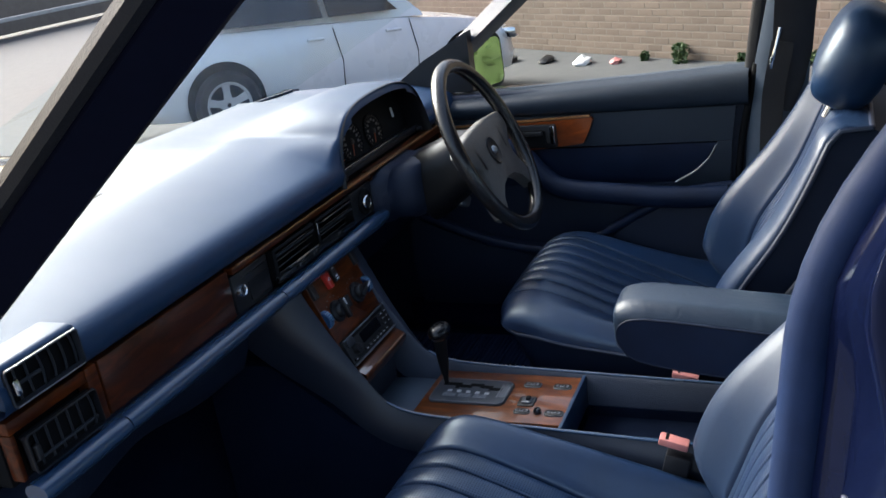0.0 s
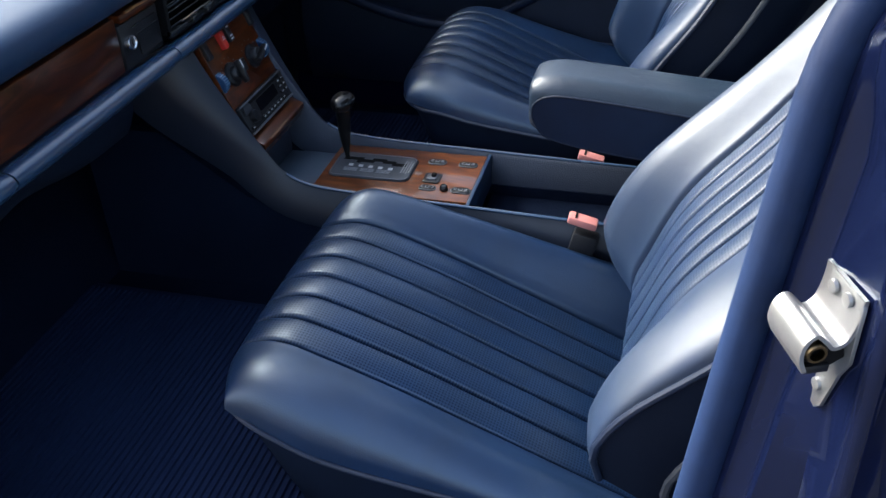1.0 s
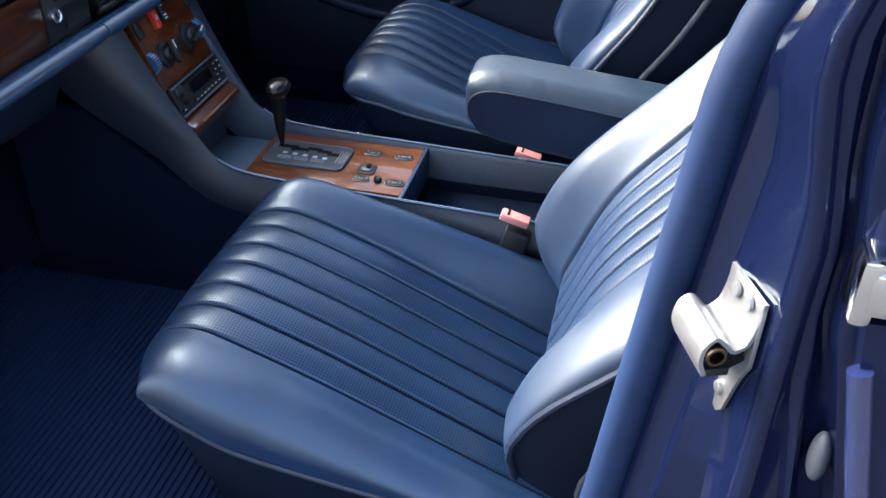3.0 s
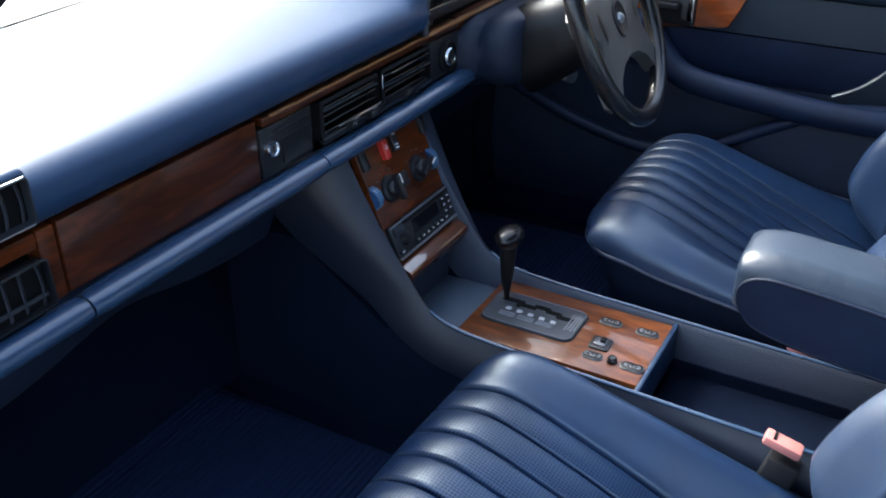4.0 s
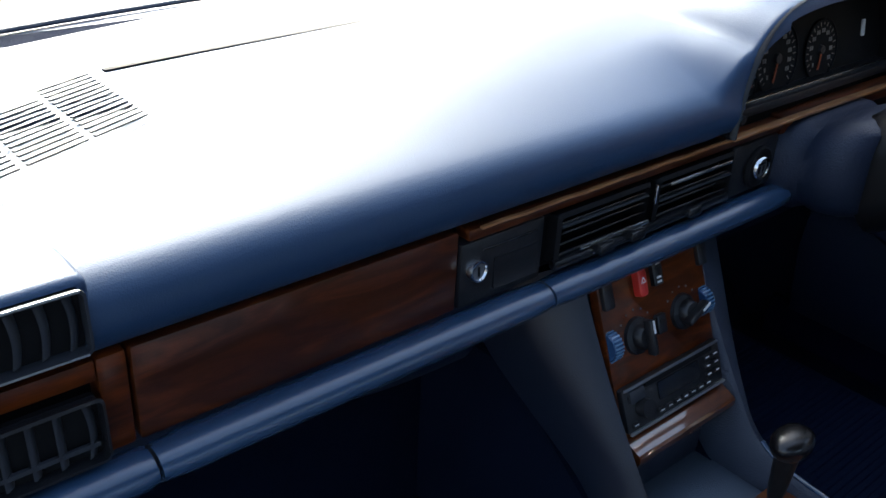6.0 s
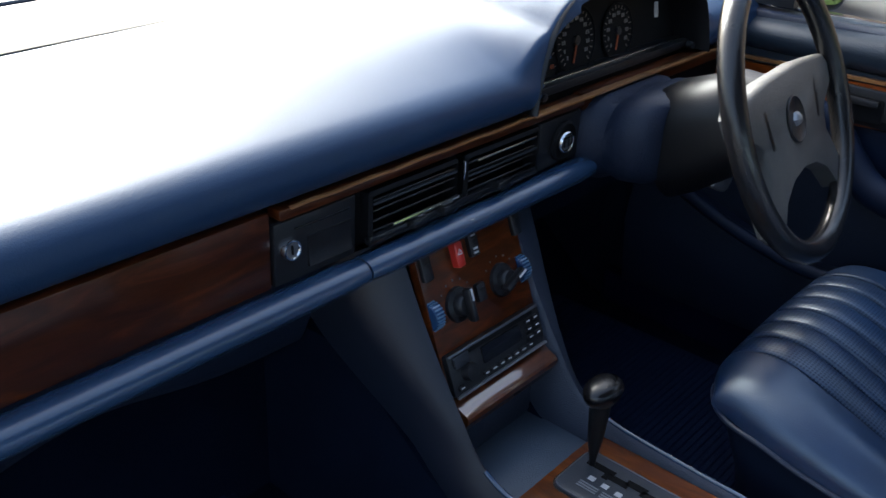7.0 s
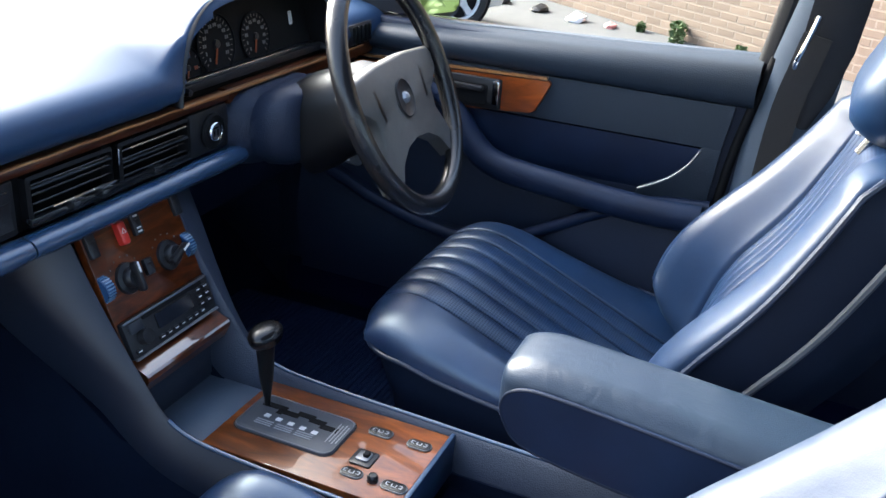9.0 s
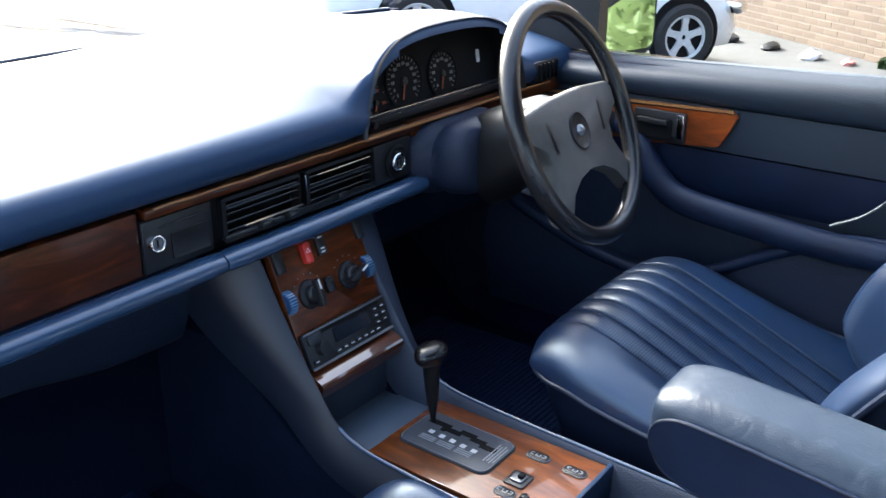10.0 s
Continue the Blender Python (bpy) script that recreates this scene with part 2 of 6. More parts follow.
def wear_and_sheen(m, color, amount):
    """Leather rubbed pale and grey on the upper bolsters, in uneven patches, plus painted highlight."""
    n, link = m.node_tree.nodes, m.node_tree.links.new
    b = n["Principled BSDF"]
    coord, split = n.new("ShaderNodeTexCoord"), n.new("ShaderNodeSeparateXYZ")
    link(coord.outputs["Object"], split.inputs["Vector"])
    off = n.new("ShaderNodeMath")
    off.operation = "ABSOLUTE"
    link(split.outputs["X"], off.inputs[0])
    side, high, patch = n.new("ShaderNodeMapRange"), n.new("ShaderNodeMapRange"), n.new("ShaderNodeMapRange")
    side.inputs["From Min"].default_value, side.inputs["From Max"].default_value = 0.10, 0.21
    high.inputs["From Min"].default_value, high.inputs["From Max"].default_value = 0.18, 0.46
    cloud = n.new("ShaderNodeTexNoise")
    cloud.inputs["Scale"].default_value, cloud.inputs["Detail"].default_value = 16.0, 5.0
    link(coord.outputs["Object"], cloud.inputs["Vector"])
    patch.inputs["From Min"].default_value, patch.inputs["From Max"].default_value = 0.30, 0.62
    patch.inputs["To Min"].default_value, patch.inputs["To Max"].default_value = amount * 0.45, amount
    link(off.outputs[0], side.inputs["Value"])
    link(split.outputs["Z"], high.inputs["Value"])
    link(cloud.outputs["Fac"], patch.inputs["Value"])
    one, two = n.new("ShaderNodeMath"), n.new("ShaderNodeMath")
    one.operation = two.operation = "MULTIPLY"
    link(side.outputs["Result"], one.inputs[0])
    link(high.outputs["Result"], one.inputs[1])
    link(one.outputs[0], two.inputs[0])
    link(patch.outputs["Result"], two.inputs[1])
    mix = n.new("ShaderNodeMix")
    mix.data_type = "RGBA"
    link(two.outputs[0], mix.inputs["Factor"])
    link(b.inputs["Base Color"].links[0].from_socket, mix.inputs["A"])
    mix.inputs["B"].default_value = (*color, 1)
    link(mix.outputs["Result"], b.inputs["Base Color"])
    return m


for tinted in (leather, leather_plain):
    tinted.node_tree.nodes["Principled BSDF"].inputs["Specular Tint"].default_value = (0.80, 0.92, 1.0, 1)
perforate(leather, 0.166, (-0.91, -0.42))
leather_back = material("blue_leather_backrest", (0.0095, 0.024, 0.056), 0.43, spec=0.50, crease=0.03, color2=(0.006, 0.020, 0.058), scale=14, bump=0.04, bump_scale=650, big=5, rough_var=0.08)
perforate(wear_and_sheen(leather_back, (0.080, 0.090, 0.100), 0.45), 0.138, (-0.49, 0.87))
# darker copy for the driver's backrest, its shade put into the colour
leather_shaded = material("shaded_blue_leather", (0.0056, 0.0215, 0.060), 0.37, spec=0.5, crease=0.03, color2=(0.0042, 0.016, 0.048), scale=14, bump=0.06, bump_scale=650, big=5, rough_var=0.08)
perforate(wear_and_sheen(leather_shaded, (0.030, 0.045, 0.070), 0.3), 0.138, (-0.45, 0.89))
leather_dark = material("dark_blue_leather", (0.008, 0.018, 0.047), 0.45, spec=0.25, color2=(0.005, 0.010, 0.027), scale=14, bump=0.10, bump_scale=650, big=5)
leather_worn = material("worn_blue_leather", (0.015, 0.027, 0.046), 0.38, crease=0.09, color2=(0.011, 0.021, 0.040), scale=18, bump=0.12, bump_scale=600, big=6)
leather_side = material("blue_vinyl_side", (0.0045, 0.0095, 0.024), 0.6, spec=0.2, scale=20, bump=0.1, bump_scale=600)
piping_mat = material("blue_piping", (0.013, 0.022, 0.048), 0.4, spec=0.5, scale=30)
vinyl = material("blue_dash_vinyl", (0.0125, 0.036, 0.086), 0.42, spec=0.45, color2=(0.012, 0.034, 0.078), scale=12, bump=0.12, bump_scale=700, big=4)
vinyl.node_tree.nodes["Principled BSDF"].inputs["Specular Tint"].default_value = (0.86, 0.94, 1.0, 1)
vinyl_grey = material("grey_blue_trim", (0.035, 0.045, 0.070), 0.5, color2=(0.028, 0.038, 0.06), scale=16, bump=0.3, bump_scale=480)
door_grey = material("grey_blue_door_trim", (0.017, 0.027, 0.042), 0.5, spec=0.35, color2=(0.016, 0.025, 0.037), scale=16, bump=0.2, bump_scale=480)
vinyl_dark = material("dark_blue_panel", (0.0095, 0.017, 0.038), 0.55, spec=0.35, scale=14, bump=0.25, bump_scale=400)
carpet = material("navy_carpet", (0.0070, 0.0130, 0.031), 0.95, color2=(0.005, 0.0092, 0.022), scale=260, bump=0.8, bump_scale=900, spec=0.05, big=8)
mat_rubber = material("navy_ribbed_mat", (0.0080, 0.0195, 0.060), 0.85, color2=(0.0062, 0.0155, 0.048), scale=120, bump=0.5, bump_scale=900, spec=0.2)
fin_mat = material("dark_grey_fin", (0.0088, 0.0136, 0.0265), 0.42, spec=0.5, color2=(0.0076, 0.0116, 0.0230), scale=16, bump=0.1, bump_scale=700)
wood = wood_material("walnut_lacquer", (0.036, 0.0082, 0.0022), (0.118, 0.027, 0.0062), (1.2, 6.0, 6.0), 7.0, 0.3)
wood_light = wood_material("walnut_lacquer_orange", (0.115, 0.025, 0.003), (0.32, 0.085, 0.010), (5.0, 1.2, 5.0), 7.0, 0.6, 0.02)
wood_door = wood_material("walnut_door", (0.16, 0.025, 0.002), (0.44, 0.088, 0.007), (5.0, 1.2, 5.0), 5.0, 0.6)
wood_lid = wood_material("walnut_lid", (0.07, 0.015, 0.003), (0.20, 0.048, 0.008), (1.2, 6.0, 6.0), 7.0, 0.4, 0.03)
wood_lid.node_tree.nodes["Principled BSDF"].inputs["Coat IOR"].default_value = 1.9
wood_lid.node_tree.nodes["Principled BSDF"].inputs["Coat Weight"].default_value = 1.0
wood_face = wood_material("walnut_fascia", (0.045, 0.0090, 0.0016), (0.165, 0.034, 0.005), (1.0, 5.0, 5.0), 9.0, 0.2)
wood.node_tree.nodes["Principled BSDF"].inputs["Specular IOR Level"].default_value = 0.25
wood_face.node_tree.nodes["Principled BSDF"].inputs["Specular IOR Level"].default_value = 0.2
wood_bare = wood_material("walnut_edge", (0.30, 0.12, 0.04), (0.5, 0.24, 0.09), (1.0, 6.0, 6.0))
black = material("black_plastic", (0.010, 0.0108, 0.013), 0.36, spec=0.4, color2=(0.014, 0.0145, 0.017), scale=40, bump=0.15, bump_scale=600)
black_matte = material("black_matte", (0.006, 0.0063, 0.0075), 0.7, spec=0.15, scale=40)
pad_mat = material("steering_pad", (0.066, 0.065, 0.063), 0.40, color2=(0.095, 0.093, 0.088), scale=30, bump=0.35, bump_scale=500)
rim_mat = material("steering_rim", (0.010, 0.010, 0.012), 0.2, spec=0.55, color2=(0.02, 0.02, 0.02), scale=30, bump=0.12, bump_scale=500)
chrome = material("chrome", (0.75, 0.75, 0.76), 0.12, 1.0, scale=30, rough_var=0.05)
satin_grey = material("satin_grey_trim", (0.16, 0.17, 0.19), 0.4, 0.6, scale=60)
steel = material("zinc_striker", (0.40, 0.41, 0.42), 0.36, 0.75, color2=(0.31, 0.32, 0.33), scale=60, rough_var=0.12)
brass = material("brass", (0.16, 0.12, 0.07), 0.35, 1.0, scale=40)
# paler trim: daylight on the tray and middle pillar is in the colour
lit_trim_mat = material("lit_blue_trim", (0.085, 0.112, 0.15), 0.45, color2=(0.07, 0.094, 0.126), scale=16, bump=0.2, bump_scale=480)
legend_grey = material("grey_legend", (0.30, 0.31, 0.33), 0.5, scale=40)
shroud_mat = material("black_shroud", (0.0045, 0.0048, 0.006), 0.42, spec=0.35, scale=40, bump=0.1, bump_scale=600)
gate_plate_mat = material("dark_gate_plate", (0.068, 0.076, 0.090), 0.38, scale=40, bump=0.08, bump_scale=700)
gate_grey = material("grey_gate_plate", (0.10, 0.11, 0.12), 0.4, scale=40, bump=0.1, bump_scale=700)
legend_dim = material("dim_dial_figures", (0.16, 0.15, 0.14), 0.5, scale=40)
legend = material("white_legend", (0.7, 0.7, 0.7), 0.5, scale=40)
red_plastic = material("red_plastic", (0.55, 0.03, 0.02), 0.35, scale=30)
buckle_red = material("faded_red_buckle", (0.62, 0.24, 0.22), 0.45, scale=40)
wheel_blue = material("blue_thumbwheel", (0.022, 0.065, 0.15), 0.25, scale=30)
# paler than the wheel, the glints on its ribs put into the colour
rib_glint = material("rib_highlight_blue", (0.10, 0.20, 0.32), 0.2, spec=0.8, scale=30)
dial_marks = material("faded_dial_marks", (0.20, 0.165, 0.14), 0.5, scale=40)
rail_mat = material("blue_rail_vinyl", (0.022, 0.054, 0.110), 0.25, color2=(0.019, 0.048, 0.100), scale=12, bump=0.05, bump_scale=700, spec=1.0)
orange = material("orange_marks", (0.26, 0.05, 0.012), 0.5, scale=40)
# paler navy, the bright streak on the rear door's edge painted in
highlight_paint = material("navy_highlight_paint", (0.016, 0.024, 0.085), 0.18, 0.0, scale=60, spec=0.8, coat=0.8, big=9)
paint = material("navy_paint", (0.0046, 0.0080, 0.030), 0.10, 0.0, color2=(0.0040, 0.0070, 0.027), scale=30, coat=0.15, spec=0.3, big=14, rough_var=0.03)
paint.node_tree.nodes["Principled BSDF"].inputs["Specular Tint"].default_value = (0.66, 0.77, 1.0, 1)
# near-black matte navy: the shade on the painted left pillar is in the colour
pillar_mat = material("shaded_navy_pillar", (0.004, 0.0055, 0.018), 0.85, spec=0.1, scale=60, bump=0.05, bump_scale=700)
seal_mat = material("blue_door_seal", (0.009, 0.024, 0.074), 0.6, spec=0.25, scale=40, bump=0.04, bump_scale=700, big=10)
headliner = material("grey_headliner", (0.10, 0.11, 0.13), 0.9, scale=200, bump=0.3, bump_scale=900)
strap = material("black_webbing", (0.02, 0.02, 0.022), 0.8, scale=200, bump=0.4, bump_scale=900)
knob_mat = material("glossy_black_knob", (0.005, 0.005, 0.006), 0.26, spec=0.5, scale=30, rough_var=0.04)
slat_gloss = material("glossy_black_slat", (0.010, 0.011, 0.013), 0.24, spec=0.6, scale=30)
slat_grey = material("grey_vent_slat", (0.030, 0.034, 0.042), 0.5, spec=0.3, scale=30)
glass = glass_material("window_glass")
dark_glass = material("dark_glass", (0.006, 0.006, 0.008), 0.08, scale=20, rough_var=0.02)
mirror_mat = material("mirror", (0.9, 0.9, 0.9), 0.02, 1.0, scale=5, rough_var=0.01)
white_paint = material("white_car_paint", (0.80, 0.81, 0.82), 0.28, coat=0.8, color2=(0.76, 0.77, 0.79), scale=8)
tyre_mat = material("tyre_rubber", (0.022, 0.022, 0.024), 0.8, scale=60, bump=0.3, bump_scale=300)
alloy = material("alloy", (0.62, 0.63, 0.65), 0.4, 0.15, scale=30)
asphalt = material("asphalt", (0.047, 0.048, 0.050), 0.9, color2=(0.066, 0.066, 0.067), scale=6, bump=0.5, bump_scale=60, big=0.5)
edge_grey = material("worn_grey_edge", (0.07, 0.08, 0.10), 0.45, scale=40)
mortar = material("mortar", (0.200, 0.160, 0.128), 0.95, color2=(0.170, 0.134, 0.108), scale=10, bump=0.5, bump_scale=80)

# ---- structure: ground, street wall, shell of the car ----
CX = 0.02  # middle of the car


def ground_height(x):
    """Level under the car, falling gently away to the far side of the yard."""
    return 0.02 - 0.62 * min(max((x - 1.0) / 7.6, 0.0), 1.0) ** 1.2


def build_ground():
    bm = mesh()
    xs = [-600, -60, -8, -2, 0, 1.2] + [1.2 + 0.5 * k for k in range(1, 13)] + [9, 20, 60, 600]
    ys = [-600, -60, -10, 0, 10, 60, 600]
    rows = [[bm.verts.new((x, y, ground_height(x))) for y in ys] for x in xs]
    for a, b in zip(rows, rows[1:]):
        for i in range(len(ys) - 1):
            bm.faces.new((a[i], b[i], b[i + 1], a[i + 1]))
    whole("ground", bm, asphalt, "weathered light grey asphalt yard surface", "ground", "structure")


build_ground()


def build_shell():
    # floor pan with the tunnel
    bm = mesh()
    box(bm, (CX, -0.75, 0.27), (1.46, 2.5, 0.05), 0.01)
    whole("car_floor", bm, carpet, "dark navy carpeted car floor", "floor", "structure")
    bm = mesh()
    box(bm, (CX, 0.42, 0.60), (1.50, 0.04, 0.70), 0.0)
    box(bm, (CX, 0.30, 0.36), (1.46, 0.03, 0.30), 0.0, pose(0, 0, 0, -50))
    whole("wall_firewall", bm, carpet, "dark carpeted bulkhead of the footwells", "bulkhead", "structure")
    for s, side in ((-1, "left"), (1, "right")):
        bm = mesh()
        box(bm, (CX + s * 0.745, 0.26, 0.60), (0.03, 0.44, 0.66), 0.006)
        whole("wall_kick_" + side, bm, vinyl_dark, "dark blue footwell side panel", "panel", "structure")
    # roof
    bm = mesh()
    rows = []
    for i in range(9):
        y = -0.56 - 1.5 * i / 8
        drop = 0.03 * (i / 8) ** 2
        rows.append([Vector((CX + 0.66 * math.sin(a), y, 1.375 - drop + 0.055 * math.cos(a))) for a in [radians(-90 + 15 * k) for k in range(13)]])
    inner = [[p - Vector((0, 0, 0.03)) for p in row][::-1] for row in rows]
    loft(bm, [a + b for a, b in zip(rows, inner)])
    whole("ceiling", bm, headliner, "grey cloth headliner and roof", "ceiling", "structure")
    # painted outer skin of the roof
    bm = mesh()
    outer = [[p + Vector((0, 0, 0.004)) for p in row] for row in rows]
    loft(bm, outer, False)
    whole("roof_skin", bm, paint, "dark navy painted car roof", "roof", "structure", smooth=50)
    # rear bulkhead that closes the cabin, and the rear window above it
    bm = mesh()
    box(bm, (CX, -2.03, 0.59), (1.44, 0.05, 0.68), 0.01)
    whole("wall_rear", bm, vinyl_dark, "dark blue rear panel of the cabin", "panel", "structure")
    bm = mesh()
    loft(bm, [[Vector((CX + u * (0.69 - 0.07 * f), -2.04 - 0.02 * (1 - u * u), 0.935 + 0.41 * f)) for u in [k / 6 - 1 for k in range(13)]] for f in (0, 0.5, 1.0)], False)
    w = tagged(part("window_2", bm, glass), "clear rear window glass", "rear window", "", "structure")
    w.visible_shadow = False
    # front bonnet
    bm = mesh()
    rows = []
    for i in range(13):
        y = 0.60 + 1.25 * i / 12
        rows.append([Vector((CX + u * 0.80, y, 0.872 - 0.05 * (i / 12) ** 1.5 - 0.05 * abs(u) ** 3 + 0.012 * math.exp(-((abs(u) - 0.55) / 0.05) ** 2))) for u in [k / 14 - 1 for k in range(29)]])
    loft(bm, [row + [p - Vector((0, 0, 0.03)) for p in row][::-1] for row in rows])
    whole("bonnet", bm, paint, "dark navy painted bonnet of the car", "bonnet", "structure")
    for s in (-1, 1):
        bm = mesh()
        box(bm, (CX + s * 0.80, 1.15, 0.60), (0.10, 1.4, 0.38), 0.03)
        whole("wing_left" if s < 0 else "wing_right", bm, paint, "dark navy painted front wing", "car wing", "structure")
    bm = mesh()
    pts = spline([(CX - 0.74, 0.42, 0.90), (CX - 0.36, 0.54, 0.91), (CX, 0.58, 0.912), (CX + 0.36, 0.54, 0.91), (CX + 0.74, 0.42, 0.90)], 25)
    sweep(bm, pts, [(-0.09, -0.03), (0.07, -0.03), (0.07, 0.0), (0.0, 0.012), (-0.09, 0.0)])
    whole("cowl", bm, vinyl_grey, "grey scuttle panel below the windscreen", "cowl", "structure")
    # rubber seal along the foot of the windscreen
    bm = mesh()
    sweep(bm, [(CX + u * 0.715, 0.492 - 0.09 * u * u, 0.953) for u in [k / 12 - 1 for k in range(25)]], ellipse(0.005, 0.0035, 8))
    whole("windscreen_seal", bm, vinyl_grey, "grey rubber seal along the windscreen foot", "seal", "structure")
    # windscreen
    bm = mesh()
    rows = []
    for i in range(9):
        f = i / 8
        rows.append([Vector((CX + u * (0.72 - 0.07 * f), 0.50 - 0.09 * u * u - f * (0.98 - 0.03 * u * u), 0.95 + 0.44 * f)) for u in [k / 8 - 1 for k in range(17)]])
    loft(bm, rows, False)
    w = tagged(part("window_1", bm, glass), "clear curved windscreen glass", "windscreen", "", "structure")
    w.visible_shadow = False
    # pillars and roof rails, both sides
    for s in (-1, 1):
        side = "left" if s < 0 else "right"
        bm = mesh()
        rings = []
        for f in [k / 10 for k in range(11)]:
            p = Vector((CX + s * (0.742 + (0.003 if s < 0 else 0.0) + 0.012 * f), (0.06 if s < 0 else 0.10) - 0.66 * f, 0.88 + 0.50 * f))
            rings.append([p, p + Vector((s * 0.020, -0.008, -0.006)), p + Vector((s * 0.055, -0.016, -0.012)), p + Vector((s * 0.095, 0.004, 0.006)), p + Vector((s * 0.100, 0.026, 0.022)), p + Vector((s * 0.03, 0.028, 0.022))])
        loft(bm, rings)
        ap = whole("pillar_a_" + side, bm, pillar_mat if s < 0 else vinyl_grey, "windscreen pillar in navy darkened for shade" if s < 0 else "windscreen pillar with grey trim", "pillar", "structure")
        bm = mesh()
        tube(bm, [Vector((CX + s * (0.846 + 0.012 * f), 0.075 - 0.66 * f, 0.895 + 0.50 * f)) for f in (0, 0.5, 1)], 0.012, 8)
        part("trim_strip", bm, black, ap, "black windscreen trim strip")
        bm = mesh()
        pts = spline([(CX + s * 0.725, -0.60, 1.38), (CX + s * 0.70, -1.0, 1.40), (CX + s * 0.69, -1.5, 1.385), (CX + s * 0.69, -2.05, 1.32)], 14)
        sweep(bm, pts, [(-0.05, -0.03), (0.03, -0.03), (0.05, 0.0), (0.03, 0.03), (-0.05, 0.03)])
        whole("roof_rail_" + side, bm, paint, "dark navy painted roof rail", "roof rail", "structure")
        bm = mesh()
        sweep(bm, [(CX + s * 0.76, 0.15, 0.33), (CX + s * 0.76, -0.9, 0.33), (CX + s * 0.76, -2.0, 0.33)], [(-0.06, -0.1), (0.06, -0.1), (0.06, 0.03), (0.02, 0.055), (-0.04, 0.055), (-0.06, 0.02)])
        sl = whole("sill_" + side, bm, paint, "dark navy painted door sill", "door sill", "structure")
        bm = mesh()
        box(bm, (CX + s * 0.755, -0.42, 0.389), (0.055, 0.9, 0.008), 0.003)
        part("tread_strip", bm, black, sl, "black rubber tread strip")


build_shell()


def seal_line(z):
    d = max(z - 1.03, 0.0)
    return -0.876 - 0.102 * (z - 0.85) - 2.2 * min(d, 0.15) ** 2 - 0.40 * max(d - 0.15, 0.0)


def ridge_line(z):
    d = max(z - 1.08, 0.0)
    return -0.945 + 0.17 * max(z - 0.99, 0.0) - 5.0 * min(d, 0.12) ** 2 - 0.7 * max(d - 0.12, 0.0)


def gap_line(z):
    """Front edge of the rear door."""
    return min(-0.966 + 0.03 * max(z - 0.97, 0.0) - 0.215 * max(0.97 - z, 0.0), ridge_line(z) - 0.028)


def build_left_pillar():
    """The pillar behind the open door, its seal, and the shut rear door."""
    def section(z):
        a, r, g = seal_line(z), ridge_line(z), gap_line(z)
        q = max(0.012, min(0.034, a - r - 0.012))
        low = smoothstep(0.90, 0.80, z)
        mid = r * 0.45 + g * 0.55
        pts = [(-0.70, a - 0.02), (-0.735, a), (-0.762, a - 0.4 * q), (-0.772, a - 0.65 * q), (-0.776, a - 0.9 * q), (-0.781, a - q), (-0.787, a - q - 0.002)]
        inset = min(r + 0.0165, a - q - 0.004)
        pts += [(-0.800, inset), (-0.827, r + (inset - r) * 0.3), (-0.833, r + (inset - r) * 0.12), (-0.8365, r - 0.002), (-0.838, r - 0.006), (-0.8370, r - 0.010), (-0.8345, r - 0.013)]
        pts += [(-0.8325, mid + 0.007), (-0.8340 - 0.006 * low, mid + 0.003), (-0.8345 - 0.008 * low, mid), (-0.8340 - 0.005 * low, mid - 0.003), (-0.8305, mid - 0.006)]
        pts += [(-0.827, g + 0.006), (-0.827, g + 0.003), (-0.843, g + 0.001), (-0.848, g - 0.001), (-0.850, g - 0.005), (-0.849, g - 0.03), (-0.70, g - 0.03)]
        return [Vector((x, y, z)) for x, y in pts]
    zs = [0.36 + 1.0 * i / 40 for i in range(41)]
    bm = mesh()
    loft(bm, [section(z) for z in zs])
    b = whole("pillar_b_left", bm, paint, "glossy navy door pillar with striker plate", "pillar", "structure")
    bm = mesh()
    sweep(bm, [(-0.750, seal_line(z), z) for z in zs], ellipse(0.017, 0.0165, 14), up=(0, 1, 0))
    part("door_seal", bm, seal_mat, b, "matt blue rubber door seal")
    bm = mesh()
    loft(bm, [[Vector((x, seal_line(z) + y, z)) for x, y in ((-0.715, 0.003), (-0.70, 0.008), (-0.66, -0.040), (-0.66, -0.13), (-0.68, -0.13))] for z in (0.6, 0.8, 1.0, 1.2, 1.36)])
    part("pillar_trim", bm, vinyl_grey, b, "grey plastic inner pillar cover")
    bm = mesh()
    bmesh.ops.create_icosphere(bm, subdivisions=3, radius=1.0)
    bmesh.ops.transform(bm, matrix=Matrix.LocRotScale((-0.840, gap_line(0.83) + 0.008, 0.83), None, (0.010, 0.007, 0.021)), verts=bm.verts)
    part("rubber_buffer", bm, edge_grey, b, "grey rubber door buffer")
    # striker: sheet folded round a bush, screwed to the pillar by a back plate
    st = thing("door_striker", "bare zinc door striker bracket bolted to the pillar", "door striker", (-0.81, -0.94, 0.88))
    # it sits on the slanted face of the pillar
    hub = Vector((-0.8275, -0.9085, 0.8935))
    slant = Matrix.Translation(hub) @ Matrix.Rotation(radians(22), 4, "Z") @ Matrix.Scale(0.83, 4) @ Matrix.Translation(-hub)

    def slanted(bm):
        bmesh.ops.transform(bm, matrix=slant, verts=bm.verts)
        return bm

    fold = spline([(0, -0.901, 0.874), (0, -0.896, 0.888), (0, -0.898, 0.903), (0, -0.907, 0.911), (0, -0.916, 0.904), (0, -0.923, 0.897), (0, -0.932, 0.902), (0, -0.9365, 0.914), (0, -0.9385, 0.928), (0, -0.9390, 0.940)], 36)
    sheet = []
